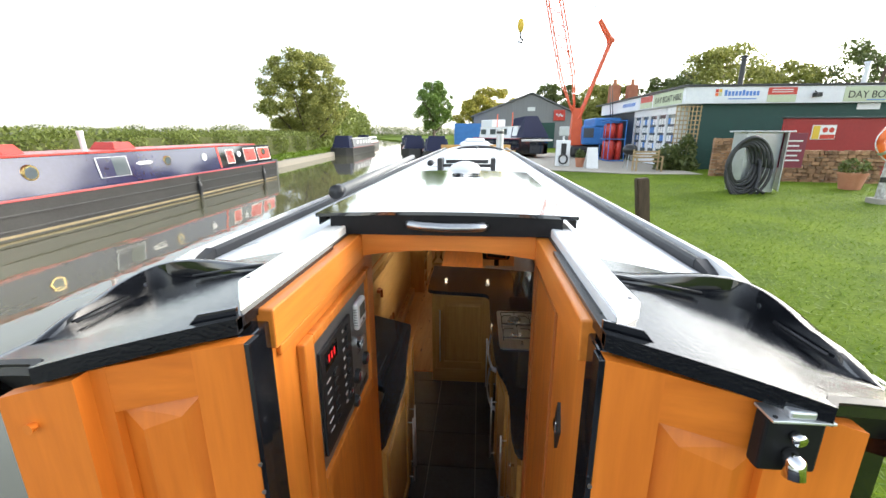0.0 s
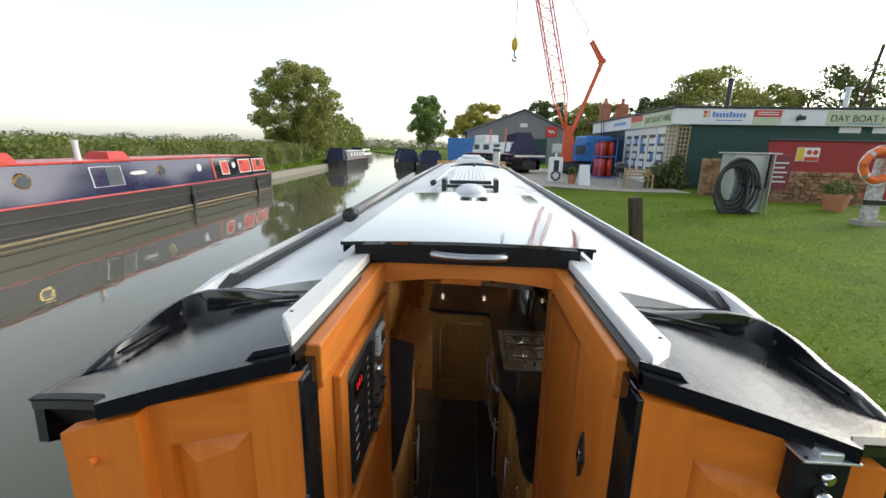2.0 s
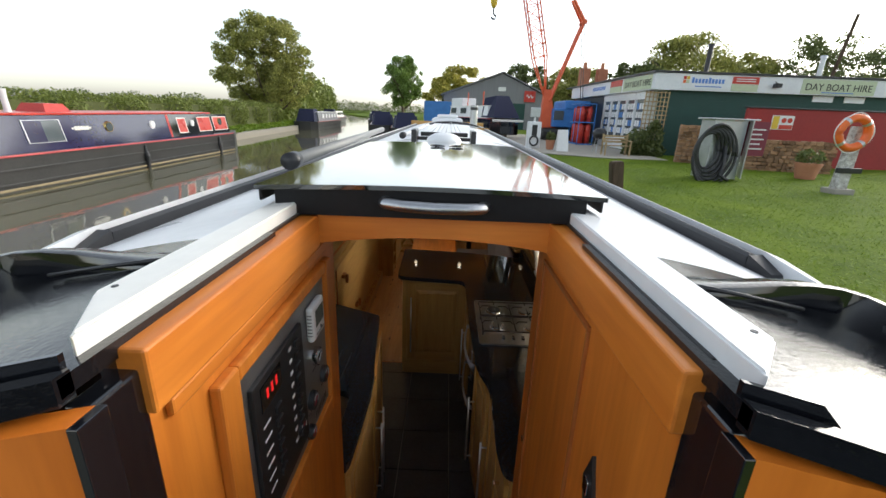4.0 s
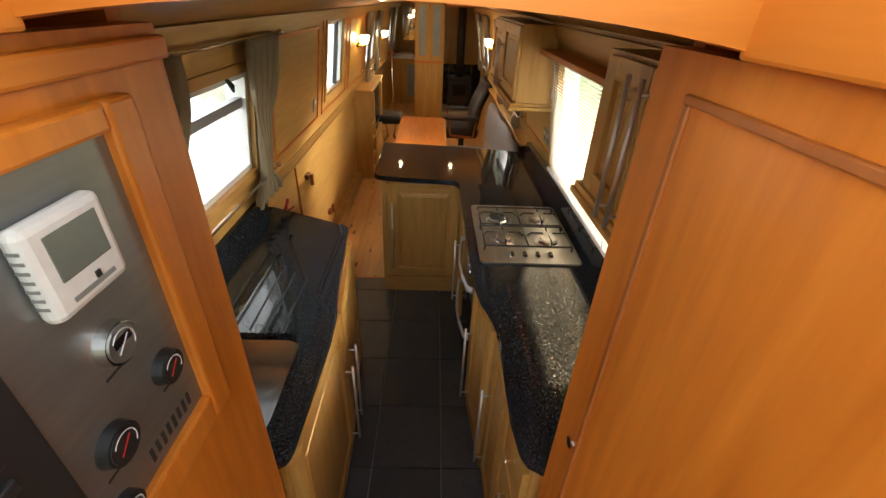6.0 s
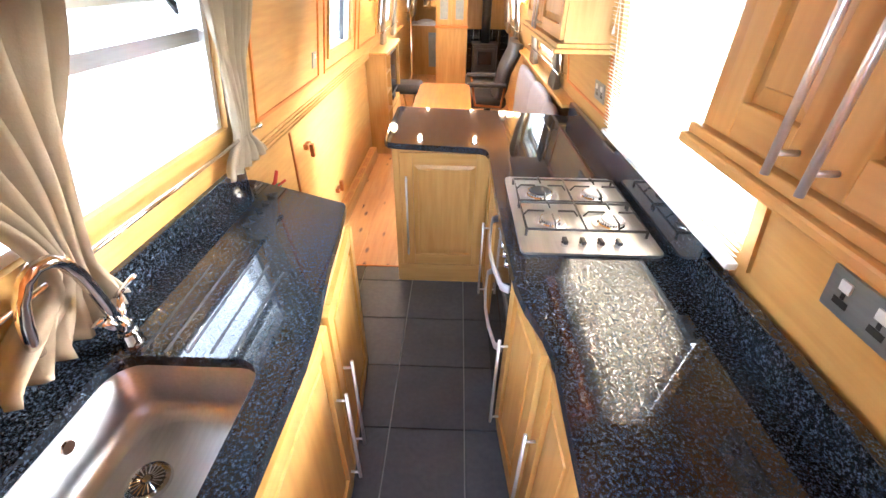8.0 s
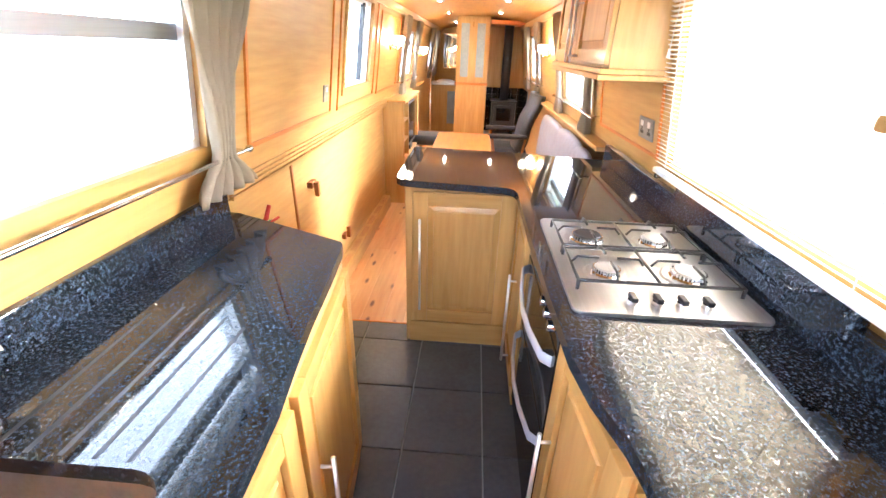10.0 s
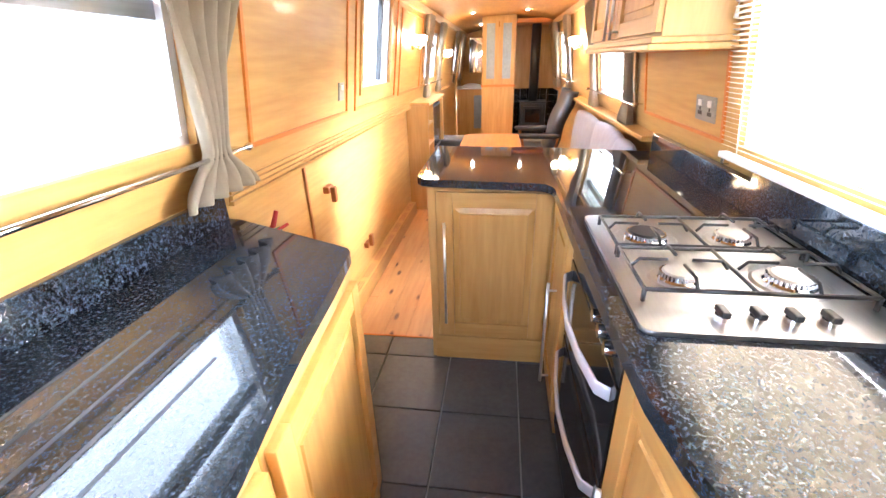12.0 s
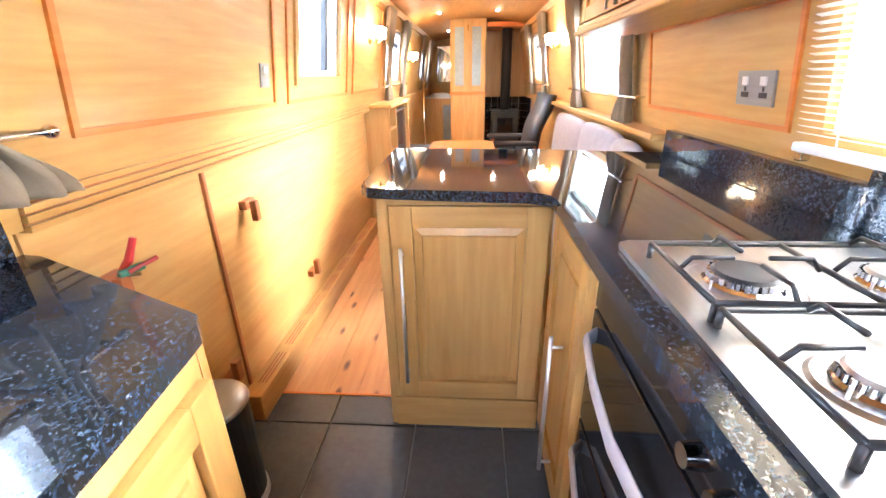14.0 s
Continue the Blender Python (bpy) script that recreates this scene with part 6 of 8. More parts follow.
# ---- outside: ground and water ----
grass_ground = surface("grass_ground", (0.055, 0.10, 0.003), (0.14, 0.20, 0.010), 0.9, (0.8, 1.0), bump=0.6, fine=30.0, dist=0.03, spec=0.1, contrast=0.3)
gravel = surface("pale_gravel", (0.30, 0.27, 0.22), (0.46, 0.42, 0.35), 3.0, (0.9, 1.0), bump=0.7, fine=25.0, dist=0.02)
brick_red = surface("red_brick", (0.26, 0.09, 0.05), (0.42, 0.17, 0.10), 3.0, (0.8, 0.95), bump=0.4, vary=0.25)
rubble = surface("rubble_stone", (0.17, 0.075, 0.035), (0.40, 0.25, 0.14), 5.0, (0.85, 1.0), bump=0.6, vary=0.4, dist=0.02)
mortar = plain("mortar", (0.36, 0.33, 0.28), 0.95)
navy = surface("navy_gloss", (0.010, 0.012, 0.045), (0.020, 0.022, 0.075), 1.5, (0.06, 0.16), bump=0.03, coat=0.4)
hull_black = surface("hull_blacking", (0.018, 0.018, 0.018), (0.05, 0.048, 0.044), 2.0, (0.25, 0.5), bump=0.15, fine=12)
red_gloss = surface("red_gloss", (0.42, 0.025, 0.015), (0.58, 0.05, 0.03), 3.0, (0.2, 0.4), bump=0.05)
pink_line = plain("red_coach_line", (0.55, 0.10, 0.10), 0.4)
crane_red = surface("crane_red", (0.55, 0.07, 0.02), (0.72, 0.13, 0.04), 2.5, (0.4, 0.6), bump=0.1)
crane_blue = surface("crane_blue", (0.03, 0.14, 0.42), (0.06, 0.24, 0.60), 2.5, (0.4, 0.6), bump=0.1)
shop_green = surface("green_cladding", (0.008, 0.045, 0.036), (0.017, 0.07, 0.056), 1.5, (0.5, 0.7), bump=0.1)
shop_white = surface("white_boarding", (0.66, 0.68, 0.70), (0.80, 0.81, 0.82), 1.2, (0.4, 0.6), bump=0.05)
fence_red = surface("red_fence", (0.24, 0.014, 0.014), (0.33, 0.024, 0.022), 1.5, (0.5, 0.7), bump=0.1)
shed_grey = surface("grey_sheeting", (0.16, 0.16, 0.165), (0.24, 0.24, 0.245), 1.5, (0.5, 0.7), bump=0.2, stretch=(6, 1, 0.2))
navy_canvas = surface("navy_canvas", (0.008, 0.01, 0.035), (0.018, 0.022, 0.06), 6.0, (0.7, 0.9), bump=0.3)
old_wood = wood("weathered_post", (0.045, 0.028, 0.018), (0.12, 0.08, 0.05), "z", (0.8, 0.95), 5.0, 0.0)
trellis_wood = wood("trellis_wood", (0.30, 0.21, 0.10), (0.46, 0.34, 0.18), "z", (0.6, 0.8), 5.0, 0.0)
terracotta = surface("terracotta", (0.34, 0.13, 0.07), (0.50, 0.23, 0.13), 6.0, (0.8, 0.95), bump=0.2)
orange_ring = surface("orange_lifebuoy", (0.70, 0.11, 0.015), (0.85, 0.18, 0.03), 5.0, (0.35, 0.5), bump=0.06)
rubber = surface("black_hose", (0.016, 0.016, 0.017), (0.04, 0.04, 0.042), 8.0, (0.4, 0.6), bump=0.15)
galv = surface("galvanised_sheet", (0.40, 0.42, 0.43), (0.58, 0.60, 0.61), 5.0, (0.3, 0.5), 0.8, 0.08)
bark = surface("bark", (0.07, 0.05, 0.035), (0.16, 0.12, 0.085), 6.0, (0.9, 1.0), bump=0.7, stretch=(1, 1, 0.3), dist=0.02)
shop_glass = plain("shop_window_glass", (0.10, 0.12, 0.13), 0.05)
purple_board = plain("maroon_board", (0.20, 0.02, 0.045), 0.4)
sign_green = plain("pale_green_sign", (0.55, 0.62, 0.42), 0.5)
sign_blue = plain("blue_sign_print", (0.10, 0.24, 0.62), 0.5)
yellow_paint = plain("yellow_paint", (0.72, 0.48, 0.04), 0.5)
LEAF = {
    "hedge": leaf_surface("hedge_leaves", (0.12, 0.15, 0.025), (0.26, 0.30, 0.07)),
    "olive": leaf_surface("olive_leaves", (0.16, 0.175, 0.035), (0.42, 0.41, 0.11)),
    "green": leaf_surface("fresh_leaves", (0.09, 0.15, 0.025), (0.22, 0.32, 0.07)),
    "yellow": leaf_surface("yellowing_leaves", (0.26, 0.24, 0.035), (0.48, 0.42, 0.08)),
    "dark": leaf_surface("dark_leaves", (0.06, 0.085, 0.02), (0.17, 0.20, 0.06)),
    "grass": leaf_surface("grass_blades", (0.11, 0.19, 0.006), (0.21, 0.30, 0.02)),
}
LEFT_BANK = [(-60, -11.0), (12, -11.0), (20, -11.4), (24, -11.7), (40, -13.2), (60, -15.8), (80, -19), (110, -26), (150, -40), (420, -120)]
RIGHT_BANK = [(-60, 1.2), (12, 1.2), (18, 0.9), (30, -1.2), (40, -3.6), (60, -8.5), (80, -13), (110, -21), (150, -36), (420, -118)]
bm = B()
ys = sorted({y for y, _ in LEFT_BANK} | {y for y, _ in RIGHT_BANK} | {-700, -10, 0, 6, 900})
rows = []
for y in ys:
    l, r = lerp_rows(LEFT_BANK, y), lerp_rows(RIGHT_BANK, y)
    rows.append([bm.verts.new(p) for p in ((-900, y, 1.1), (-40, y, 1.0), (l - 3, y, 0.85), (l, y, 0.66), (l + 0.02, y, -0.6), (r - 0.02, y, -0.6), (r, y, 0.60), (r + 2, y, 0.64), (25 + max(0, r), y, 0.75), (900, y, 1.1))])
for a, b in zip(rows, rows[1:]):
    for k in range(9):
        bm.faces.new((a[k], a[k + 1], b[k + 1], b[k]))
structure("ground", bm, grass_ground, "mown grass banks beside the canal")
HULL_LINE = [(-0.95, -1.9), (-0.95, 13.4), (-0.66, 15.3), (-0.1, 16.6), (0.1, 16.6), (0.66, 15.3), (0.95, 13.4), (0.95, -1.9)]
structure("water", slab_with_hole([(-130, -60), (3, -60), (3, 420), (-130, 420)], HULL_LINE, 0.30, 0.35), water_surface(), "still brown-green canal water")
bm = B()
pts = [(y, x) for y, x in LEFT_BANK if y < 120]
for (y0, x0), (y1, x1) in zip(pts, pts[1:]):
    hexa(bm, [(x0 - 0.35, y0, 0.1), (x0 + 0.06, y0, 0.1), (x1 + 0.06, y1, 0.1), (x1 - 0.35, y1, 0.1), (x0 - 0.35, y0, 0.70), (x0 + 0.06, y0, 0.70), (x1 + 0.06, y1, 0.70), (x1 - 0.35, y1, 0.70)])
structure("canal_edge", bm, plain("pale_concrete", (0.33, 0.30, 0.24), 0.9), "pale concrete canal edging")
structure("pavement", prism(B(), [(1.3, 21), (3.2, 19.2), (6.2, 17.6), (9.0, 17.5), (9.2, 34), (2, 40), (-2.5, 38), (0.6, 28)], 0.672, 0.70), gravel, "pale gravel yard")


def leaf_cloud(name, blobs, n, size, m, parent=None, label="", seed=1, squash=1.0, shell=0.55):
    """Many small leaves in overlapping clumps: each blob is (x, y, z, rx, ry, rz)."""
    g = np.random.default_rng(seed)
    vol = np.array([b[3] * b[4] * b[5] for b in blobs]) ** 0.67
    pick = g.choice(len(blobs), n, p=vol / vol.sum())
    bl = np.array(blobs)[pick]
    d = g.normal(size=(n, 3))
    d /= np.linalg.norm(d, axis=1)[:, None]
    rad = shell + (1.08 - shell) * g.random(n) ** 0.6
    c = bl[:, :3] + d * rad[:, None] * bl[:, 3:]
    a = g.normal(size=(n, 3))
    a /= np.linalg.norm(a, axis=1)[:, None]
    b = np.cross(a, g.normal(size=(n, 3)))
    b /= np.linalg.norm(b, axis=1)[:, None]
    s = size * (0.6 + 0.8 * g.random(n))[:, None]
    v = np.stack([c - a * s, c + b * s * 0.55, c + a * s, c - b * s * 0.55], 1).reshape(-1, 3)
    if parent is not None:
        root = parent
        while root.parent:
            root = root.parent
        v = v - np.array(root.matrix_basis.translation)
    f = np.arange(4 * n).reshape(-1, 4)
    me = bpy.data.meshes.new(name)
    me.from_pydata(v.tolist(), [], f.tolist())
    me.materials.append(m)
    ob = new(name, me)
    if parent is not None:
        ob.parent = parent
        tagged(ob, label)
    return ob


def crown_blobs(x, y, z0, z1, rx, ry, n, seed, spread=1.0):
    g = random.Random(seed)
    out = []
    for _ in range(n):
        t = g.random()
        k = math.sin(math.pi * (0.12 + 0.80 * t)) ** 0.7
        a, r = g.random() * 6.283, g.random() ** 0.5 * 0.92
        s = (0.12 + 0.18 * g.random()) * spread
        out.append((x + math.cos(a) * r * rx * k, y + math.sin(a) * r * ry * k, z0 + (z1 - z0) * (0.10 + 0.82 * t), s * rx, s * ry, s * 0.42 * (z1 - z0)))
    return out


def tree(x, y, z0, crown0, top, rx, leaf, label, n=5000, size=0.22, seed=1, blobs=22, group="", spread=0.75):
    t = thing("tree", (x, y, z0), label, "tree", group)
    g = random.Random(seed)
    r = 0.035 * (top - z0)
    tr = tube(B(), [(x, y, z0 - 0.1), (x + 0.1, y, z0 + (crown0 - z0) * 0.6), (x - 0.05, y, crown0 + 0.3 * (top - crown0)), (x, y, crown0 + 0.75 * (top - crown0))], [r, r * 0.75, r * 0.5, r * 0.15], 8)
    trunk = part("trunk", tr, bark, t, smooth=True)
    for k in range(7):
        a = k * 2.4 + g.random()
        zb = crown0 + (0.0 + 0.5 * g.random()) * (top - crown0)
        e = (x + math.cos(a) * rx * 0.75, y + math.sin(a) * rx * 0.75, zb + 0.25 * (top - crown0))
        part("limb", tube(B(), [(x, y, zb - 0.1 * (top - crown0)), ((x + e[0]) / 2, (y + e[1]) / 2, zb + 0.05 * (top - crown0)), e], [r * 0.4, r * 0.25, r * 0.06], 6), bark, trunk)
    leaf_cloud("crown", crown_blobs(x, y, crown0, top, rx * 1.08, rx * 1.08, blobs, seed, spread), n, size, LEAF[leaf], t, seed=seed, shell=0.25)
    return t


tree(-16.4, 40, 0.9, 1.4, 9.9, 4.3, "olive", "broad loose-crowned tree on the far bank", 46000, 0.095, 4, 330, spread=0.46)
tree(-9.0, 85, 0.8, 2.6, 12.2, 4.2, "green", "fresh green round-headed tree beside the canal", 18000, 0.17, 5, 90, spread=0.75)
tree(0.2, 105, 0.8, 2.0, 10.8, 6.5, "yellow", "yellowing autumn tree behind the yard", 14000, 0.26, 6, 80, spread=0.75)
tree(3.6, 118, 0.8, 2.5, 14.2, 7.5, "yellow", "pale yellow-green tree behind the yard", 14000, 0.28, 7, 80, spread=0.75)
for i, (x, y, top, rx, leaf) in enumerate(((17.5, 62, 9.0, 4.2, "olive"), (23.5, 58, 9.4, 4.4, "dark"), (31, 60, 13.2, 6.5, "olive"), (40, 62, 11.5, 5.5, "olive"), (49, 60, 14.0, 7.0, "dark"), (58, 56, 15.5, 8.0, "dark"),
                                           (12.5, 75, 10.5, 4.5, "dark"), (20, 80, 10.0, 4.5, "olive"), (36, 75, 13.0, 6.0, "dark"), (70, 60, 16, 8.0, "dark"))):
    tree(x, y, 0.8, 2.0, top, rx, leaf, "dense tree behind the boatyard buildings", 11000, 0.19, 20 + i, 80, "trees behind the yard")
bl = []
g = random.Random(9)
for i in range(60):
    y = 46 + i * 1.1
    x = lerp_rows(LEFT_BANK, y) - 3.5 - 2.5 * g.random()
    h = 2.3 + 1.5 * g.random()
    bl.append((x, y, 0.9 + h * 0.7, 1.8, 1.6, h))
tagged(leaf_cloud("bushes", bl, 12000, 0.30, LEAF["hedge"], seed=11), "rough bushes along the far towpath", "bushes", "", "stuff")
bl = []
for i in range(130):
    y = -14 + i * 0.40
    x = -14.2 - 0.035 * max(0, y - 12) + 0.3 * math.sin(i * 0.7)
    bl.append((x, y, 1.62 + 0.03 * math.sin(i * 1.3), 0.7, 0.6, 0.80 + 0.06 * g.random()))
tagged(leaf_cloud("hedge", bl, 70000, 0.065, LEAF["hedge"], seed=12, shell=0.8), "long clipped hawthorn hedge", "hedge", "", "stuff")
# solid blocks, darker than the leaves, fill the middle of the hedge
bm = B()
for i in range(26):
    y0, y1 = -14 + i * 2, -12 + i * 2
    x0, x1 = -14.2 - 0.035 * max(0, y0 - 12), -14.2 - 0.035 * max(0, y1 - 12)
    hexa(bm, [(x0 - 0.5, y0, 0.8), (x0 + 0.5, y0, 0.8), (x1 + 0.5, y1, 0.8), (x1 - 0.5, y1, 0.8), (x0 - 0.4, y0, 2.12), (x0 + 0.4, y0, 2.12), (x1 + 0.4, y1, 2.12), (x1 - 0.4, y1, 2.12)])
tagged(new("hedge_core", mesh_of("hedge_core", bm, surface("hedge_fill", (0.05, 0.06, 0.015), (0.10, 0.11, 0.03), 8, (0.9, 1.0), bump=0.8))), "dark solid core filling the hedge", "hedge", "", "stuff")
bl = []
for i in range(90):
    a = -0.95 + 1.75 * i / 90
    rr = 260 + 60 * g.random()
    bl.append((math.sin(a) * rr, math.cos(a) * rr, 2.0, 6, 6, 2.5 + 3.5 * g.random()))
tagged(leaf_cloud("distant_woods", bl, 40000, 0.5, LEAF["dark"], seed=13), "far line of trees", "trees", "", "stuff")
# reedy grass along the far bank and blades on the near lawn
v, f = [], []
gr = np.random.default_rng(5)
n = 110000
px = 1.3 + 13 * gr.random(n) ** 1.4
py = -2.0 + 22.0 * gr.random(n) ** 1.2
hh = 0.014 + 0.02 * gr.random(n)
an = gr.random(n) * 6.283
gz = 0.605 + np.minimum(px - 1.2, 2) * 0.02 + np.maximum(0, px - 3.2) * 0.005
wd = 0.005 + 0.005 * gr.random(n)
dx, dy = np.cos(an), np.sin(an)
lean = 0.035 * gr.normal(size=(n, 2))
tri = np.stack([np.stack([px - dx * wd, py - dy * wd, gz], 1), np.stack([px + dx * wd, py + dy * wd, gz], 1), np.stack([px + lean[:, 0], py + lean[:, 1], gz + hh], 1)], 1).reshape(-1, 3)
me = bpy.data.meshes.new("grass")
me.from_pydata(tri.tolist(), [], np.arange(3 * n).reshape(-1, 3).tolist())
me.materials.append(LEAF["grass"])
tagged(new("grass", me), "short mown lawn grass", "grass", "", "stuff")
bl = [(lerp_rows(LEFT_BANK, y) - 0.5 - 0.5 * g.random(), y, 0.75, 0.4, 0.5, 0.25) for y in np.arange(17, 42, 0.5)]
tagged(leaf_cloud("bank_weeds", bl, 5000, 0.10, LEAF["grass"], seed=15), "rough grass on the far bank edge", "grass", "", "stuff")


# ---- boats ----
def moored_boat(m, length, hull_m, side_m, roof_m, label, near=False):
    """A narrowboat lying along its own y; its water line at z = 0."""
    b = thing("narrowboat", None, label, "boat", "moored boats", m=m)
    hw = 1.03
    out = [(-hw, 0), (-hw, length - 1.6), (-0.35, length), (0.35, length), (hw, length - 1.6), (hw, 0), (0.5, -0.5), (-0.5, -0.5)]
    part("hull", prism(B(), out, -0.3, 0.70), hull_m, b, local=True)
    for z in (0.66, 0.38, 0.10):
        bm = B()
        for s in (-1, 1):
            box(bm, s * hw, s * (hw + 0.035), 0.0, length - 1.7, z, z + 0.045, 0.01)
        part("rubbing_strake", bm, hull_m if z < 0.6 else pink_line, b, local=True)
    bm = B()
    hexa(bm, [(-0.93, 0.8, 0.70), (0.93, 0.8, 0.70), (0.93, length - 3.0, 0.70), (-0.93, length - 3.0, 0.70), (-0.80, 0.9, 1.46), (0.80, 0.9, 1.46), (0.80, length - 3.0, 1.46), (-0.80, length - 3.0, 1.46)])
    cab = part("cabin", bm, side_m, b, local=True)
    part("roof", box(B(), -0.84, 0.84, 0.8, length - 2.9, 1.46, 1.51, 0.015), roof_m, b, local=True)
    return b, cab


def on_side(y, z, d=0.0):
    """A point on the boat's starboard cabin side, in the boat's own measures."""
    return 0.93 - 0.13 * (z - 0.70) / 0.76 + d, y, z


def side_panel(y0, y1, z0, z1, d=0.012):
    a, b = on_side(0, z0)[0], on_side(0, z1)[0]
    return hexa(B(), [(a - 0.01, y0, z0), (a + d, y0, z0), (a + d, y1, z0), (a - 0.01, y1, z0), (b - 0.01, y0, z1), (b + d, y0, z1), (b + d, y1, z1), (b - 0.01, y1, z1)])


BM = Matrix.Translation((-9.45, -0.7, 0.38)) @ Matrix.Rotation(radians(2.0), 4, "Z") @ Matrix.Diagonal((1.0, 1.06, 1.0, 1.0))
blue, cab = moored_boat(BM, 19.6, hull_black, navy, red_gloss, "navy and red narrowboat moored against the far bank", True)
Y = 1.5
for y0, y1, m in ((12.55, 16.4, black_paint),):
    part("cabin_panel", side_panel(y0 + Y, y1 + Y, 0.74, 1.44, 0.004), m, cab, "black after panel with red borders", local=True)
for y0, y1, z0, z1 in ((12.5, 12.6, 0.74, 1.44), (13.0, 13.5, 0.84, 1.34), (14.2, 15.1, 0.84, 1.36), (15.25, 16.3, 0.84, 1.36)):
    part("red_panel", side_panel(y0 + Y, y1 + Y, z0, z1, 0.010), red_gloss, cab, local=True)
    if y1 - y0 > 0.3:
        bm = B()
        for a, b_, c, d in ((y0, y1, z0, z0 + 0.03), (y0, y1, z1 - 0.03, z1), (y0, y0 + 0.03, z0, z1), (y1 - 0.03, y1, z0, z1)):
            tmp = side_panel(a + Y, b_ + Y, c, d, 0.014)
            me = bpy.data.meshes.new("t")
            tmp.to_mesh(me)
            tmp.free()
            bm.from_mesh(me)
        part("panel_border", bm, cream_paint, cab, local=True)
for y, r, m in ((6.25, 0.17, brass), (10.05, 0.15, brass), (11.75, 0.13, white_plastic), (13.85, 0.12, white_plastic), (15.75, 0.16, brass)):
    x, _, z = on_side(y, 1.15, 0.0)
    ring = part("porthole", disc(B(), (x + 0.01, y + Y, 1.15), r, r * 0.9, 0.04, "x", 28), m, cab, "round porthole", local=True)
    part("pane", disc(B(), (x + 0.032, y + Y, 1.15), r * 0.7, r * 0.7, 0.004, "x", 28), shop_glass if m is brass else white_plastic, ring, local=True)
wf = part("cabin_window", side_panel(7.75 + Y, 8.65 + Y, 0.88, 1.36, 0.02), galv, cab, "framed sliding window", local=True)
part("pane", side_panel(7.775 + Y, 8.625 + Y, 0.89, 1.35, 0.024), navy, wf, local=True)
part("sliding_pane", side_panel(8.18 + Y, 8.60 + Y, 0.90, 1.34, 0.028), shop_glass, wf, local=True)
for k in range(7):
    yk = 8.95 + k * 0.085
    part("scroll", disc(B(), (on_side(0, 1.15)[0] + 0.006, yk + Y, 1.15), 0.055 if k % 6 else 0.03, 0.05 if k % 6 else 0.02, 0.008, "x", 12), cream_paint, cab, "painted cream scroll", local=True)
part("waterline_strip", box(B(), 1.03, 1.062, 0.0, 17.9, 0.0, 0.05, 0.008), surface("muddy_waterline", (0.22, 0.17, 0.09), (0.36, 0.29, 0.17), 3.0, (0.7, 0.9), bump=0.2), blue, "tan mud-stained waterline", local=True)
for y in (6.3, 9.2):
    part("roof_box", hexa(B(), [(-0.3, y - 0.35 + Y, 1.51), (0.4, y - 0.35 + Y, 1.51), (0.4, y + 0.35 + Y, 1.51), (-0.3, y + 0.35 + Y, 1.51), (-0.2, y - 0.26 + Y, 1.70), (0.3, y - 0.26 + Y, 1.70), (0.3, y + 0.26 + Y, 1.70), (-0.2, y + 0.26 + Y, 1.70)]), red_gloss, blue, "red pigeon box", local=True)
part("chimney", tube(B(), [(0.5, 7.9 + Y, 1.51), (0.5, 7.88 + Y, 1.80), (0.5, 7.87 + Y, 1.98)], [0.06, 0.055, 0.075], 14), white_paint, blue, "white stove chimney", local=True)
for y in (11.0, 15.2):
    part("fender", tube(B(), [(1.06, y + Y, 0.60), (1.09, y + Y, 0.30), (1.07, y + Y, -0.1)], [0.03, 0.07, 0.05], 8), rubber, blue, local=True)
for (x, y, rz, ln, hm, sm, lab) in ((-12.4, 38, 3, 12, hull_black, shed_grey, "grey narrowboat moored along the far bank"), (-15.9, 58, 6, 11, hull_black, cream_paint, "white-sided narrowboat moored farther along the bank"),
                                    (-5.4, 36, 9, 12, hull_black, navy, "navy narrowboat with canvas cover beside the yard"), (-3.0, 31, 7, 10, hull_black, navy, "narrowboat with dark cover beside the yard"),
                                    (-8.5, 52, 10, 12, hull_black, black_paint, "dark narrowboat moored beyond the yard")):
    b, c = moored_boat(Matrix.Translation((x, y, 0.35)) @ Matrix.Rotation(radians(rz), 4, "Z"), ln, hm, sm, cream_paint if sm is not navy else navy_canvas, lab)
    part("canopy", hexa(B(), [(-0.8, -0.3, 0.7), (0.8, -0.3, 0.7), (0.8, 1.6, 0.7), (-0.8, 1.6, 0.7), (-0.6, 0.3, 1.75), (0.6, 0.3, 1.75), (0.6, 1.6, 1.75), (-0.6, 1.6, 1.75)]), navy_canvas, b, "dark canvas stern cover", local=True)
    for k in range(5):
        for s in (1, -1):
            part("window", box(B(), s * 0.85, s * 0.915, 2.2 + k * 1.3, 2.9 + k * 1.3, 0.98, 1.32), shop_glass if sm is not shed_grey else white_plastic, c, local=True)
# boat standing ashore, stern canopy towards the lawn
sm = Matrix.Translation((3.7, 29.0, 1.25)) @ Matrix.Rotation(radians(19), 4, "Z")
yard, c = moored_boat(sm, 11.5, black_paint, white_paint, cream_paint, "black and white narrowboat standing ashore with navy canopy")
part("canopy", hexa(B(), [(-0.95, -0.3, 0.75), (0.95, -0.3, 0.75), (0.95, 1.7, 0.75), (-0.95, 1.7, 0.75), (-0.35, 0.7, 2.15), (0.55, 0.7, 2.15), (0.75, 1.7, 2.0), (-0.75, 1.7, 2.0)]), navy_canvas, yard, "navy canvas canopy", local=True)
part("rub_rail", box(B(), -1.1, 1.1, -0.56, -0.45, 0.52, 0.66, 0.03), cream_paint, yard, local=True)
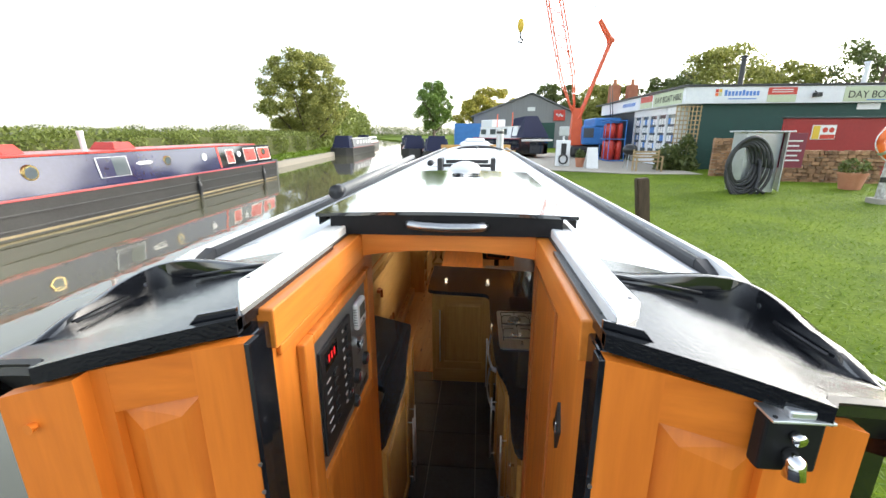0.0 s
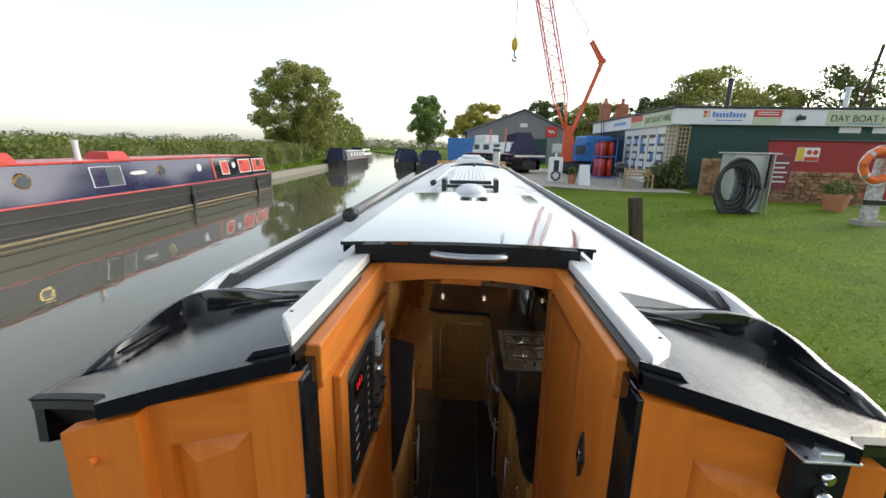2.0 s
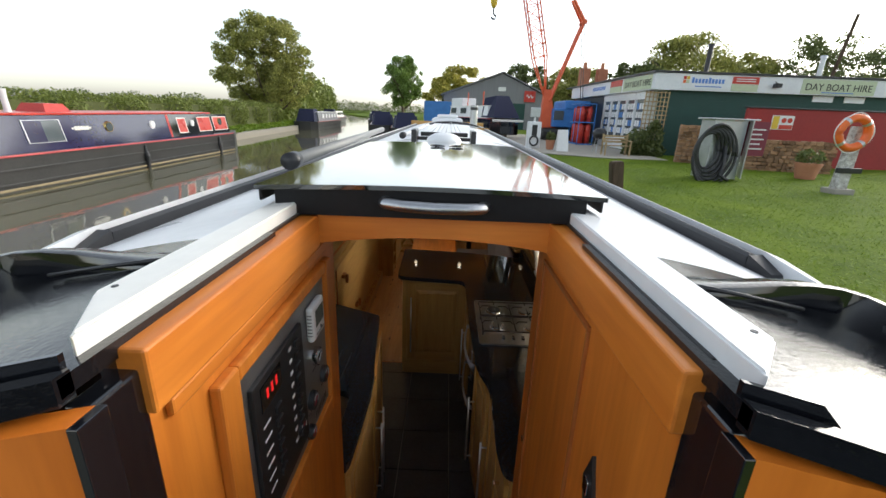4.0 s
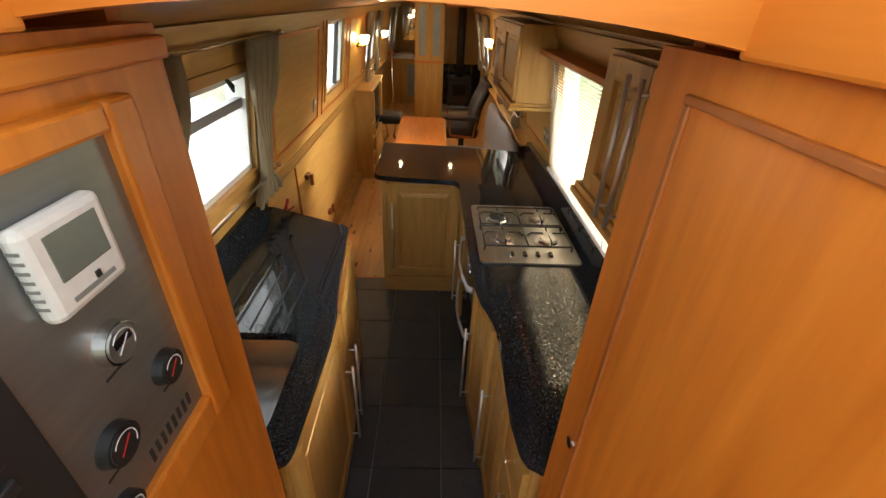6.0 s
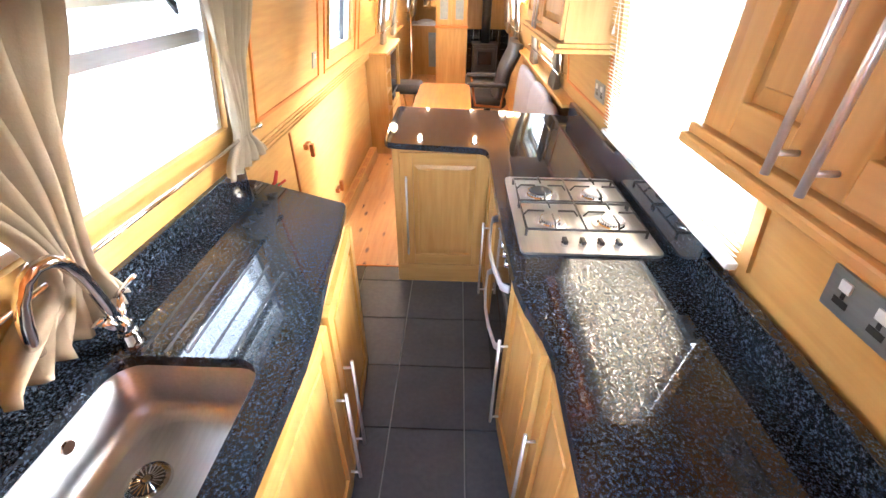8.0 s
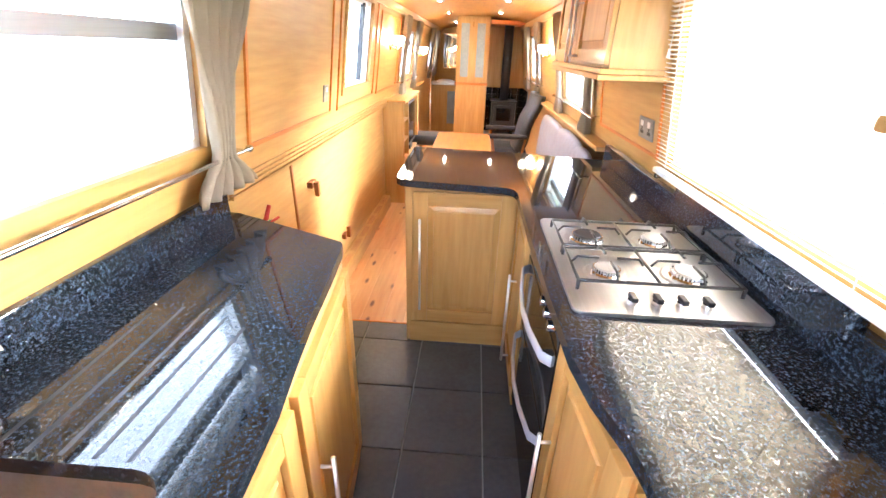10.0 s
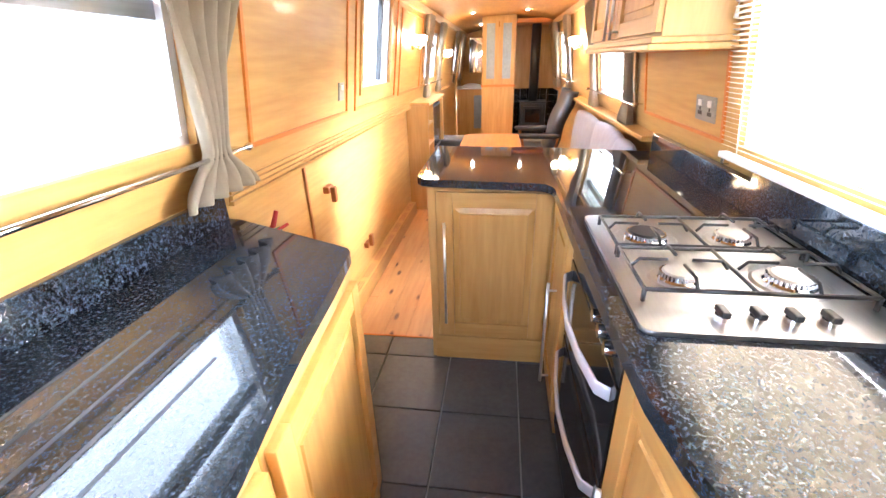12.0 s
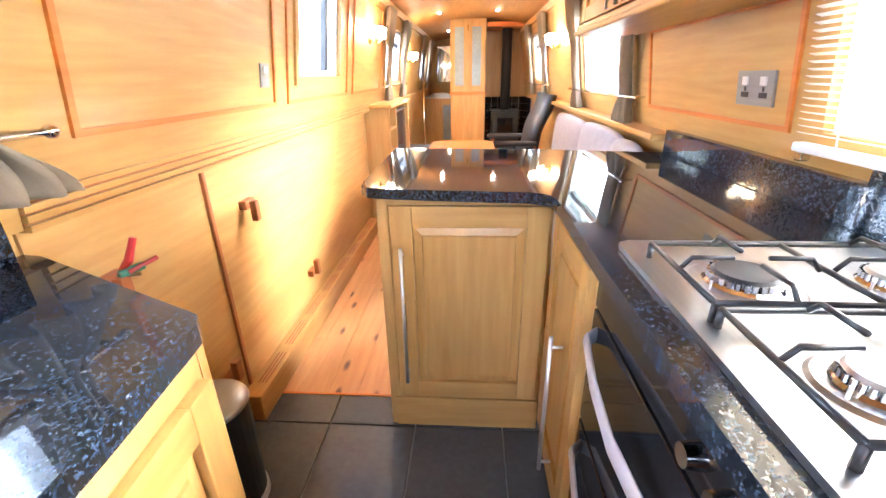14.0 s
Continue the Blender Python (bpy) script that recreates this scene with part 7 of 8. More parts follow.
for k in range(3):
    part("window", box(B(), -0.92, -0.86, 2.6 + k * 2.2, 3.7 + k * 2.2, 0.95, 1.35), shop_glass, c, local=True)
for y in (3.0, 6.0):
    part("roof_pole", tube(B(), [(-0.3, y, 1.5), (-0.25, y + 0.1, 2.5)], 0.04, 6), crane_red, yard, local=True)
part("upper_cabin", box(B(), -0.6, 0.6, 6.5, 9.0, 1.5, 2.1, 0.05), white_paint, yard, local=True)
for y in (1.5, 8.0):
    part("support_baulk", box(B(), -1.0, 1.0, y, y + 0.3, -0.58, -0.3, 0.01), old_wood, yard, local=True)


# ---- crane ----
def crane():
    c = thing("crane", (7.3, 30, 0.7), "red lattice-jib crawler crane with a blue cab", "crane")
    part("cab", box(B(), 6.9, 9.2, 29.2, 32.2, 1.55, 2.75, 0.08), crane_blue, c)
    part("engine_cover", box(B(), 7.6, 9.3, 29.1, 32.3, 2.70, 3.25, 0.10), crane_blue, c)
    part("cab_window", box(B(), 6.95, 7.6, 29.16, 29.21, 2.0, 2.6), shop_glass, c)
    for y in (29.2, 31.6):
        part("track", box(B(), 6.2, 9.6, y, y + 0.7, 0.70, 1.5, 0.25), black_iron, c)
    part("slewing_post", hexa(B(), [(6.2, 29.6, 1.5), (7.2, 29.6, 1.5), (7.2, 30.4, 1.5), (6.2, 30.4, 1.5), (6.3, 29.8, 3.9), (6.75, 29.8, 3.9), (6.75, 30.2, 3.9), (6.3, 30.2, 3.9)]), crane_red, c)
    foot, tip = Vector((6.45, 30, 3.2)), Vector((2.7, 30, 18.0))
    jib = part("jib", tube(B(), [foot, foot + (tip - foot) * 0.06], [0.10, 0.10], 6), crane_red, c, "red lattice jib")
    ax = (tip - foot).normalized()
    sx, sy = ax.cross(Vector((0, 1, 0))).normalized() * 0.42, Vector((0, 0.42, 0))

    def corner(t, i):
        k = min(1.0, t / 0.18) * min(1.0, (1 - t) / 0.15 + 0.15)
        return foot + (tip - foot) * t + ((1, 1, -1, -1)[i] * sx + (1, -1, -1, 1)[i] * sy) * k
    ts = [0.02] + [0.18 + 0.05 * i for i in range(15)] + [0.98]
    for i in range(4):
        part("chord", tube(B(), [corner(t, i) for t in ts], 0.045, 6), crane_red, jib)
    for t0, t1 in zip(ts[1:], ts[2:]):
        bm = B()
        for i in range(4):
            tube(bm, [corner(t0, i), corner(t1, (i + 1) % 4)], 0.022, 4)
            tube(bm, [corner(t0, i), corner(t0, (i + 1) % 4)], 0.02, 4)
        part("lattice", bm, crane_red, jib)
    for y in (29.75, 30.25):
        part("gantry_strut", tube(B(), [(6.7, y, 3.2), (8.35, y, 7.95)], 0.09, 6), crane_red, c)
        part("gantry_tip", tube(B(), [(8.4, y, 7.9), (7.55, y, 9.2)], [0.12, 0.08], 6), crane_red, c)
        part("stay", tube(B(), [(8.35, y, 7.95), (8.9, y, 3.1)], 0.025, 5), black_iron, c)
        part("stay", tube(B(), [(7.55, y, 9.2), (3.0, y, 17.2)], 0.02, 5), black_iron, c)
    part("gantry_bar", tube(B(), [(8.35, 29.6, 7.95), (8.35, 30.4, 7.95)], 0.16, 8), crane_red, c)
    for k in range(4):
        t = (k + 1) / 5
        part("gantry_rung", tube(B(), [(6.7 + 1.65 * t, 29.75, 3.2 + 4.75 * t), (6.7 + 1.65 * t, 30.25, 3.2 + 4.75 * t)], 0.05, 6), crane_red, c)
    part("hoist_rope", tube(B(), [(2.7, 30, 18.0), (2.62, 30, 9.4)], 0.025, 5), black_iron, c)
    hb = part("hook_block", ball(B(), (2.6, 30, 9.0), 0.22, 0.16, 0.42, 14, 10), yellow_paint, c, "yellow and black hook block", smooth=True)
    part("hook", tube(B(), [(2.6, 30, 8.6), (2.6, 30, 8.3), (2.75, 30, 8.15), (2.72, 30, 7.98), (2.55, 30, 7.98), (2.48, 30, 8.1)], 0.06, 8), black_iron, hb, smooth=True)


crane()


# ---- boatyard buildings ----
def shed():
    s = thing("boat_shed", (4.5, 48, 0.7), "grey sheeted workshop with a low blue annexe", "shed")
    bm = B()
    for pts in ([(-0.6, 0.7), (10, 0.7), (10, 4.4), (5.6, 6.35), (-0.6, 4.1)],):
        a = [bm.verts.new((x, 48, z)) for x, z in pts]
        b = [bm.verts.new((x, 64, z)) for x, z in pts]
        bm.faces.new(a)
        bm.faces.new(b[::-1])
        for i in range(5):
            bm.faces.new((a[i], b[i], b[(i + 1) % 5], a[(i + 1) % 5]))
    part("wall", bm, shed_grey, s)
    for (xa, za), (xb, zb) in (((-0.9, 4.0), (5.6, 6.42)), ((5.6, 6.42), (10.3, 4.35))):
        part("roof", hexa(B(), [(xa, 47.7, za), (xb, 47.7, zb), (xb, 64.3, zb), (xa, 64.3, za), (xa, 47.7, za + 0.12), (xb, 47.7, zb + 0.12), (xb, 64.3, zb + 0.12), (xa, 64.3, za + 0.12)]), shed_grey, s)
    part("door", box(B(), 6.2, 8.2, 47.95, 48.0, 0.7, 3.4), shop_green, s)
    part("annexe", box(B(), -2.6, 0.9, 46.0, 47.9, 0.7, 3.3, 0.02), crane_blue, s, "bright blue boarded annexe")
    sg = part("sign", box(B(), 8.0, 9.2, 47.86, 47.94, 3.6, 4.7, 0.01), red_gloss, s, "red sign board")
    part("sign_print", tube(B(), [(8.25 + 0.7 * k / 14, 47.85, 4.15 + 0.16 * math.sin(k * 0.9)) for k in range(15)], 0.05, 6), white_mark, sg)
    part("window", box(B(), 5.2, 6.0, 47.95, 47.99, 4.6, 5.0), white_plastic, s)


shed()


def shop():
    s = thing("boatyard_shop", (14, 24, 0.7), "flat-roofed boatyard shop with white fascia and green walls", "shop")
    part("wall", box(B(), 9.75, 24, 20.15, 34, 0.68, 3.6), shop_green, s, "dark green boarded wall")
    for i in range(30):
        part("cladding_board", box(B(), 9.75, 24, 20.128, 20.15, 0.70 + i * 0.097, 0.787 + i * 0.097), shop_green, s)
    part("roof", box(B(), 8.9, 24.4, 19.85, 34.4, 4.20, 4.30, 0.01), dark_steel, s)
    part("fascia", box(B(), 9.0, 24.2, 19.90, 19.98, 3.52, 4.20, 0.005), shop_white, s)
    part("fascia", box(B(), 9.0, 9.08, 19.985, 33.0, 3.52, 4.20, 0.005), shop_white, s)
    part("soffit", box(B(), 9.08, 9.75, 19.98, 33.0, 3.50, 3.53), shop_white, s)
    part("side_wall", box(B(), 9.2, 9.75, 21.0, 26.6, 0.70, 1.3), shop_white, s)
    # solid black block; its colour is the shade inside the open bay
    part("side_wall", box(B(), 9.35, 9.75, 26.6, 33, 0.70, 3.5), black_iron, s, "black block painted as the shade inside an open store bay")
    w = part("shop_window", box(B(), 9.3, 9.36, 21.1, 26.5, 1.3, 3.2), shop_glass, s, "tall display window")
    for k in range(6):
        y = 21.05 + k * 1.09
        part("mullion", box(B(), 9.2, 9.38, y - 0.05, y + 0.05, 1.3, 3.5, 0.005), white_paint, w)
    part("transom", box(B(), 9.2, 9.38, 21.0, 26.6, 3.15, 3.5, 0.005), white_paint, w)
    part("mullion", box(B(), 9.2, 9.75, 20.95, 21.05, 0.7, 3.5), white_paint, w)
    rg = random.Random(4)
    for k in range(5):
        for j in range(4):
            for i in range(3):
                y, z = 21.25 + k * 1.09 + i * 0.28, 1.5 + j * 0.4
                part("notice", box(B(), 9.285, 9.297, y, y + 0.21, z, z + 0.28), (white_plastic, shop_white, crane_blue)[rg.randrange(3)], w)
    # front fascia signs
    lg = part("sign", box(B(), 10.15, 12.3, 19.88, 19.9, 3.60, 4.13), shop_white, s, "white trade sign with coloured blocks")
    for i, m in enumerate((orange_ring, sign_green, red_gloss, yellow_paint)):
        part("logo_block", box(B(), 10.2 + (i % 2) * 0.14, 10.32 + (i % 2) * 0.14, 19.87, 19.885, 3.82 + (i // 2) * 0.15, 3.95 + (i // 2) * 0.15), m, lg)
    for i in range(10):
        h = 0.17 if i in (0, 5) else 0.12
        part("logo_letter_bar", box(B(), 10.58 + i * 0.145, 10.68 + i * 0.145, 19.87, 19.885, 3.83, 3.83 + h + 0.06), sign_blue, lg)
    part("logo_line", box(B(), 10.75, 11.9, 19.87, 19.885, 3.68, 3.72), sign_blue, lg)
    part("sign", box(B(), 12.35, 13.5, 19.875, 19.9, 3.86, 4.15), red_gloss, s, "red sign panel")
    part("sign", box(B(), 12.35, 13.5, 19.875, 19.9, 3.56, 3.85), sign_green, s, "pale green sign panel")
    for z in (3.95, 4.04):
        part("sign_line", box(B(), 12.5, 13.35, 19.868, 19.88, z, z + 0.035), white_mark, s)
    hs = part("sign", box(B(), 15.4, 18.6, 19.875, 19.9, 3.56, 4.16), sign_green, s, "pale green hire sign")
    root_inv = s.matrix_basis.inverted()
    lettering("sign_lettering", "DAY BOAT HIRE", 0.40, dark_mark, hs, root_inv @ Matrix.Translation((17.0, 19.868, 3.83)) @ Matrix.Rotation(radians(90), 4, "X"))
    part("sign_line", box(B(), 16.3, 17.7, 19.868, 19.88, 3.61, 3.65), sign_blue, hs)
    hs = part("sign", box(B(), 8.975, 9.0, 20.2, 23.4, 3.56, 4.16), sign_green, s, "pale green hire sign")
    lettering("sign_lettering", "DAY BOAT HIRE", 0.40, dark_mark, hs, root_inv @ Matrix.Translation((8.968, 21.7, 3.83)) @ Matrix.Rotation(radians(-90), 4, "Z") @ Matrix.Rotation(radians(90), 4, "X"))
    part("sign", box(B(), 8.975, 9.0, 23.6, 25.2, 3.56, 3.85), sign_green, s)
    part("sign", box(B(), 8.975, 9.0, 23.6, 25.2, 3.86, 4.16), red_gloss, s)
    lg = part("sign", box(B(), 8.975, 9.0, 25.4, 28.6, 3.56, 4.16), shop_white, s)
    for i in range(10):
        part("logo_letter_bar", box(B(), 8.965, 8.976, 28.0 - i * 0.22, 28.14 - i * 0.22, 3.78, 3.98), sign_blue, lg)
    fl = part("floodlight", box(B(), 14.1, 14.35, 19.6, 19.85, 3.75, 3.92, 0.02), black_plastic, s)
    part("bracket", tube(B(), [(14.22, 19.9, 4.0), (14.22, 19.72, 3.9)], 0.02, 6), black_plastic, fl)
    for x, y, z1, m in ((13.4, 24, 5.95, dark_steel), (19.3, 24, 5.6, galv)):
        p = part("flue", tube(B(), [(x, y, 4.2), (x, y, z1)], 0.12, 12), m, s, "metal stove flue")
        part("flue_cap", disc(B(), (x, y, z1 + 0.05), 0.17, 0.15, 0.1, "z", 14), m, p)
    for x in (16.2, 17.6):
        part("high_window", box(B(), x, x + 0.9, 20.10, 20.13, 3.25, 3.5), white_paint, s)
    # chimney pots of the house behind
    for i, x in enumerate((11.5, 13.0)):
        ch = thing("brick_chimney", (x * 1.05, 40, 0.7), "red brick chimney stack of a house behind", "chimney", "brick chimneys")
        part("shaft", box(B(), x - 0.1, x + 0.7, 39.6, 40.4, 0.7, 6.3, 0.01), brick_red, ch)
        part("pot", tube(B(), [(x + 0.3, 40, 6.3), (x + 0.3, 40, 6.8)], [0.18, 0.14], 10), terracotta, ch)


shop()
t = thing("trellis", (9.1, 19.9, 0.7), "timber trellis beside the shop window", "trellis")
for i in range(7):
    part("upright", box(B(), 8.75 + i * 0.17, 8.79 + i * 0.17, 20.02, 20.05, 0.7, 3.45), trellis_wood, t)
for k in range(14):
    part("crosspiece", box(B(), 8.72, 9.82, 19.99, 20.02, 0.9 + k * 0.19, 0.94 + k * 0.19), trellis_wood, t)
tagged(leaf_cloud("shrub", [(8.5, 19.6, 1.1, 0.6, 0.5, 0.7), (9.2, 19.6, 1.3, 0.4, 0.4, 0.9), (8.9, 19.5, 0.9, 0.8, 0.5, 0.4)], 2500, 0.09, LEAF["dark"], seed=31), "dark climbing shrub at the foot of the trellis", "shrub")
fence = thing("red_fence", (14, 16.6, 0.7), "red painted boundary wall", "fence")
part("panel", box(B(), 11.1, 19, 16.55, 16.68, 0.7, 2.78, 0.01), fence_red, fence)
part("cap", box(B(), 11.05, 19, 16.5, 16.73, 2.78, 2.83, 0.01), dark_steel, fence)
sg = thing("warning_sign", (12.3, 16.5, 2.1), "yellow and white warning sign on the red wall", "sign")
part("board", box(B(), 12.05, 12.85, 16.52, 16.548, 2.05, 2.55), white_plastic, sg)
part("yellow_panel", box(B(), 12.07, 12.3, 16.51, 16.521, 2.07, 2.53), yellow_paint, sg)
part("red_panel", box(B(), 12.34, 12.83, 16.51, 16.521, 2.07, 2.22), red_gloss, sg)
part("symbol", disc(B(), (12.48, 16.514, 2.38), 0.09, 0.09, 0.008, "y", 20), red_gloss, sg)
part("symbol", disc(B(), (12.70, 16.514, 2.38), 0.09, 0.09, 0.008, "y", 20), red_gloss, sg)


def stone_wall(x0, y0, x1, y1, h, label, seed):
    d = Vector((x1 - x0, y1 - y0, 0))
    ln = d.length
    m = Matrix.Translation((x0, y0, 0.66)) @ Matrix.Rotation(math.atan2(d.y, d.x), 4, "Z")
    w = thing("stone_wall", None, label, "wall", "old stone walls", m=m)
    part("core", box(B(), 0.02, ln - 0.02, 0.03, 0.32, 0, h - 0.05), mortar, w, local=True)
    g = random.Random(seed)
    store = []
    for k in range(5):
        bm = B()
        box(bm, -0.5, 0.5, -0.5, 0.5, -0.5, 0.5, 0.12)
        for v in bm.verts:
            v.co += Vector((g.uniform(-.07, .07), g.uniform(-.07, .07), g.uniform(-.07, .07)))
        store.append(mesh_of("stone", bm, rubble))
    z = 0.0
    while z < h:
        hh = g.uniform(0.08, 0.15)
        x = 0.0
        while x < ln:
            ww = g.uniform(0.09, 0.30)
            ob = new("stone", store[g.randrange(5)])
            ob.parent = w
            ob.location = (min(x + ww / 2, ln - 0.05), 0.15 + g.uniform(-0.015, 0.015), z + hh / 2)
            ob.scale = (ww * 0.97, 0.36 + g.uniform(-0.04, 0.04), hh * g.uniform(0.8, 1.15))
            ob.rotation_euler = (0, g.uniform(-0.12, 0.12), 0)
            x += ww
        z += hh
    return w


stone_wall(10.3, 15.2, 12.9, 14.5, 0.95, "low rubble stone wall, part ruined", 3)
stone_wall(9.0, 17.0, 9.9, 16.7, 1.35, "stump of old rubble stone wall", 4)


def hose_cabinet():
    c = thing("pump_out_cabinet", (7.75, 12.3, 0.67), "galvanised service cabinet with a coiled black hose", "cabinet")
    part("body", box(B(), 7.3, 8.2, 12.1, 12.75, 0.70, 2.30, 0.01), galv, c)
    part("top", box(B(), 7.2, 8.45, 12.0, 12.8, 2.30, 2.34, 0.01), galv, c)
    part("side_leaf", hexa(B(), [(8.2, 11.9, 0.75), (8.23, 11.9, 0.75), (8.5, 12.5, 0.75), (8.47, 12.5, 0.75), (8.2, 11.9, 2.3), (8.23, 11.9, 2.3), (8.5, 12.5, 2.3), (8.47, 12.5, 2.3)]), galv, c)
    part("instruction_board", box(B(), 8.35, 9.0, 12.35, 12.38, 1.35, 2.28, 0.005), purple_board, c, "maroon instruction board")
    for k in range(5):
        part("text_line", box(B(), 8.42, 8.9 - 0.08 * (k % 2), 12.34, 12.349, 2.05 - k * 0.13, 2.09 - k * 0.13), white_mark, c)
    h = thing("coiled_hose", (7.25, 11.95, 0.7), "thick black hose hung in loops", "hose")
    for k in range(6):
        r = 0.36 + 0.07 * k
        pts = [(7.2 + r * 0.80 * math.cos(a) + 0.03 * k, 11.98 - 0.02 * k + 0.03 * math.sin(3 * a + k), 1.47 - 0.025 * k + (r + 0.12) * math.sin(a)) for a in np.linspace(0, 2 * math.pi, 36)]
        part("loop", tube(B(), pts, 0.042, 8), rubber, h, smooth=True)
    part("tail", tube(B(), [(7.6, 11.9, 1.6), (7.65, 11.85, 1.1), (7.55, 11.8, 0.85), (7.75, 11.7, 0.71)], 0.045, 8), rubber, h, smooth=True)


hose_cabinet()


def lifebuoy():
    p = thing("lifebuoy_post", (9.6, 10.4, 0.66), "flaking white timber post with brackets", "post")
    part("post", hexa(B(), [(9.45, 10.3, 0.6), (9.72, 10.3, 0.6), (9.72, 10.5, 0.6), (9.45, 10.5, 0.6), (9.52, 10.3, 2.25), (9.72, 10.3, 2.25), (9.72, 10.5, 2.25), (9.52, 10.5, 2.25)]), surface("flaking_paint", (0.20, 0.17, 0.14), (0.74, 0.73, 0.70), 9, (0.7, 0.9), bump=0.5, contrast=0.25), p)
    part("foot_block", box(B(), 9.35, 9.85, 10.2, 10.6, 0.6, 0.80, 0.02), mortar, p)
    part("bracket", box(B(), 9.3, 9.9, 10.24, 10.3, 1.18, 1.30, 0.01), black_iron, p)
    b = thing("lifebuoy", (9.3, 10.15, 1.75), "orange lifebuoy ring with grey straps", "lifebuoy")
    cx, cy, cz, R_ = 9.32, 10.16, 2.10, 0.33
    part("ring", tube(B(), [(cx + R_ * math.cos(a), cy, cz + R_ * math.sin(a)) for a in np.linspace(0, 2 * math.pi, 41)], 0.092, 12, caps=False), orange_ring, b, smooth=True)
    for a in (0.75, 2.3, 3.9, 5.5):
        part("strap", tube(B(), [(cx + R_ * math.cos(a + e), cy, cz + R_ * math.sin(a + e)) for e in (-0.1, 0, 0.1)], 0.096, 12), galv, b)
    part("grab_line", tube(B(), [(cx + (R_ + 0.10 + 0.02 * math.cos(4 * a)) * math.cos(a), cy - 0.02, cz + (R_ + 0.10 + 0.02 * math.cos(4 * a)) * math.sin(a)) for a in np.linspace(0, 2 * math.pi, 60)], 0.012, 6), white_plastic, b)


lifebuoy()
bm = B()
hexa(bm, [(3.03, 7.5, 0.55), (3.24, 7.5, 0.55), (3.24, 7.68, 0.55), (3.03, 7.68, 0.55), (2.90, 7.5, 1.50), (3.11, 7.5, 1.52), (3.11, 7.68, 1.52), (2.90, 7.68, 1.50)])
bmesh.ops.bevel(bm, geom=bm.edges[:], offset=0.02, segments=2, affect="EDGES")
solid("mooring_post", bm, old_wood, "dark weathered timber mooring post", "post")


def bench():
    b = thing("garden_bench", (7.3, 18.8, 0.69), "weathered slatted wooden garden bench", "bench")
    gw = trellis_wood
    for x in (6.8, 7.85):
        for y, h in ((18.6, 0.62), (19.05, 0.9)):
            part("leg", box(B(), x - 0.03, x + 0.03, y - 0.03, y + 0.03, 0.69, 0.69 + h, 0.005), gw, b)
        part("armrest", box(B(), x - 0.035, x + 0.035, 18.55, 19.08, 1.30, 1.34, 0.005), gw, b)
    for k in range(4):
        part("seat_slat", box(B(), 6.78, 7.87, 18.60 + k * 0.11, 18.69 + k * 0.11, 1.10, 1.125, 0.004), gw, b)
    for k in range(3):
        part("back_slat", box(B(), 6.8, 7.85, 19.04, 19.065, 1.22 + k * 0.12, 1.30 + k * 0.12, 0.004), gw, b)


bench()
fp = thing("fuel_pump", (4.2, 21.5, 0.7), "white diesel pump with a black hose", "fuel pump")
part("body", box(B(), 3.9, 4.55, 21.3, 21.7, 0.70, 1.95, 0.04), white_paint, fp)
part("head", box(B(), 4.0, 4.45, 21.35, 21.65, 2.15, 2.6, 0.03), galv, fp)
part("neck", tube(B(), [(4.22, 21.5, 1.9), (4.22, 21.5, 2.2)], 0.05, 8), white_paint, fp)
part("panel", box(B(), 4.1, 4.35, 21.28, 21.305, 1.3, 1.8), black_plastic, fp)
part("hose_loop", tube(B(), [(4.22 + 0.2 * math.cos(a), 21.25, 1.05 + 0.22 * math.sin(a)) for a in np.linspace(0, 6.283, 24)], 0.04, 8), rubber, fp, smooth=True)
ab = thing("pavement_sign", (5.35, 20.2, 0.7), "white folding pavement sign", "sign")
for s in (-1, 1):
    part("leaf", hexa(B(), [(5.05, 20.2 + s * 0.25, 0.70), (5.6, 20.2 + s * 0.25, 0.70), (5.6, 20.23 + s * 0.25, 0.70), (5.05, 20.23 + s * 0.25, 0.70), (5.1, 20.2 + s * 0.02, 1.65), (5.55, 20.2 + s * 0.02, 1.65), (5.55, 20.23 + s * 0.02, 1.65), (5.1, 20.23 + s * 0.02, 1.65)]), white_plastic, ab)
part("print", hexa(B(), [(5.17, 20.07, 1.15), (5.48, 20.07, 1.15), (5.48, 20.08, 1.15), (5.17, 20.08, 1.15), (5.19, 20.125, 1.35), (5.46, 20.125, 1.35), (5.46, 20.135, 1.35), (5.19, 20.135, 1.35)]), sign_blue, ab)
for (x, y, r, h) in ((4.95, 20.9, 0.22, 0.42), (10.9, 13.0, 0.33, 0.45)):
    p = thing("plant_pot", (x, y, 0.69), "terracotta pot with a small plant", "plant pot", "plant pots")
    part("pot", disc(B(), (x, y, 0.69 + h / 2), r * 0.75, r, h, "z", 22), terracotta, p)
    part("rim", disc(B(), (x, y, 0.69 + h), r * 1.06, r * 1.06, 0.06, "z", 22), terracotta, p)
    leaf_cloud("foliage", [(x, y, 0.85 + h, r, r, 0.25)], 250, 0.07, LEAF["dark"], p, seed=int(x * 10))
cage = thing("gas_cage", (8.3, 27.5, 0.7), "blue cage of red gas bottles", "gas cage")
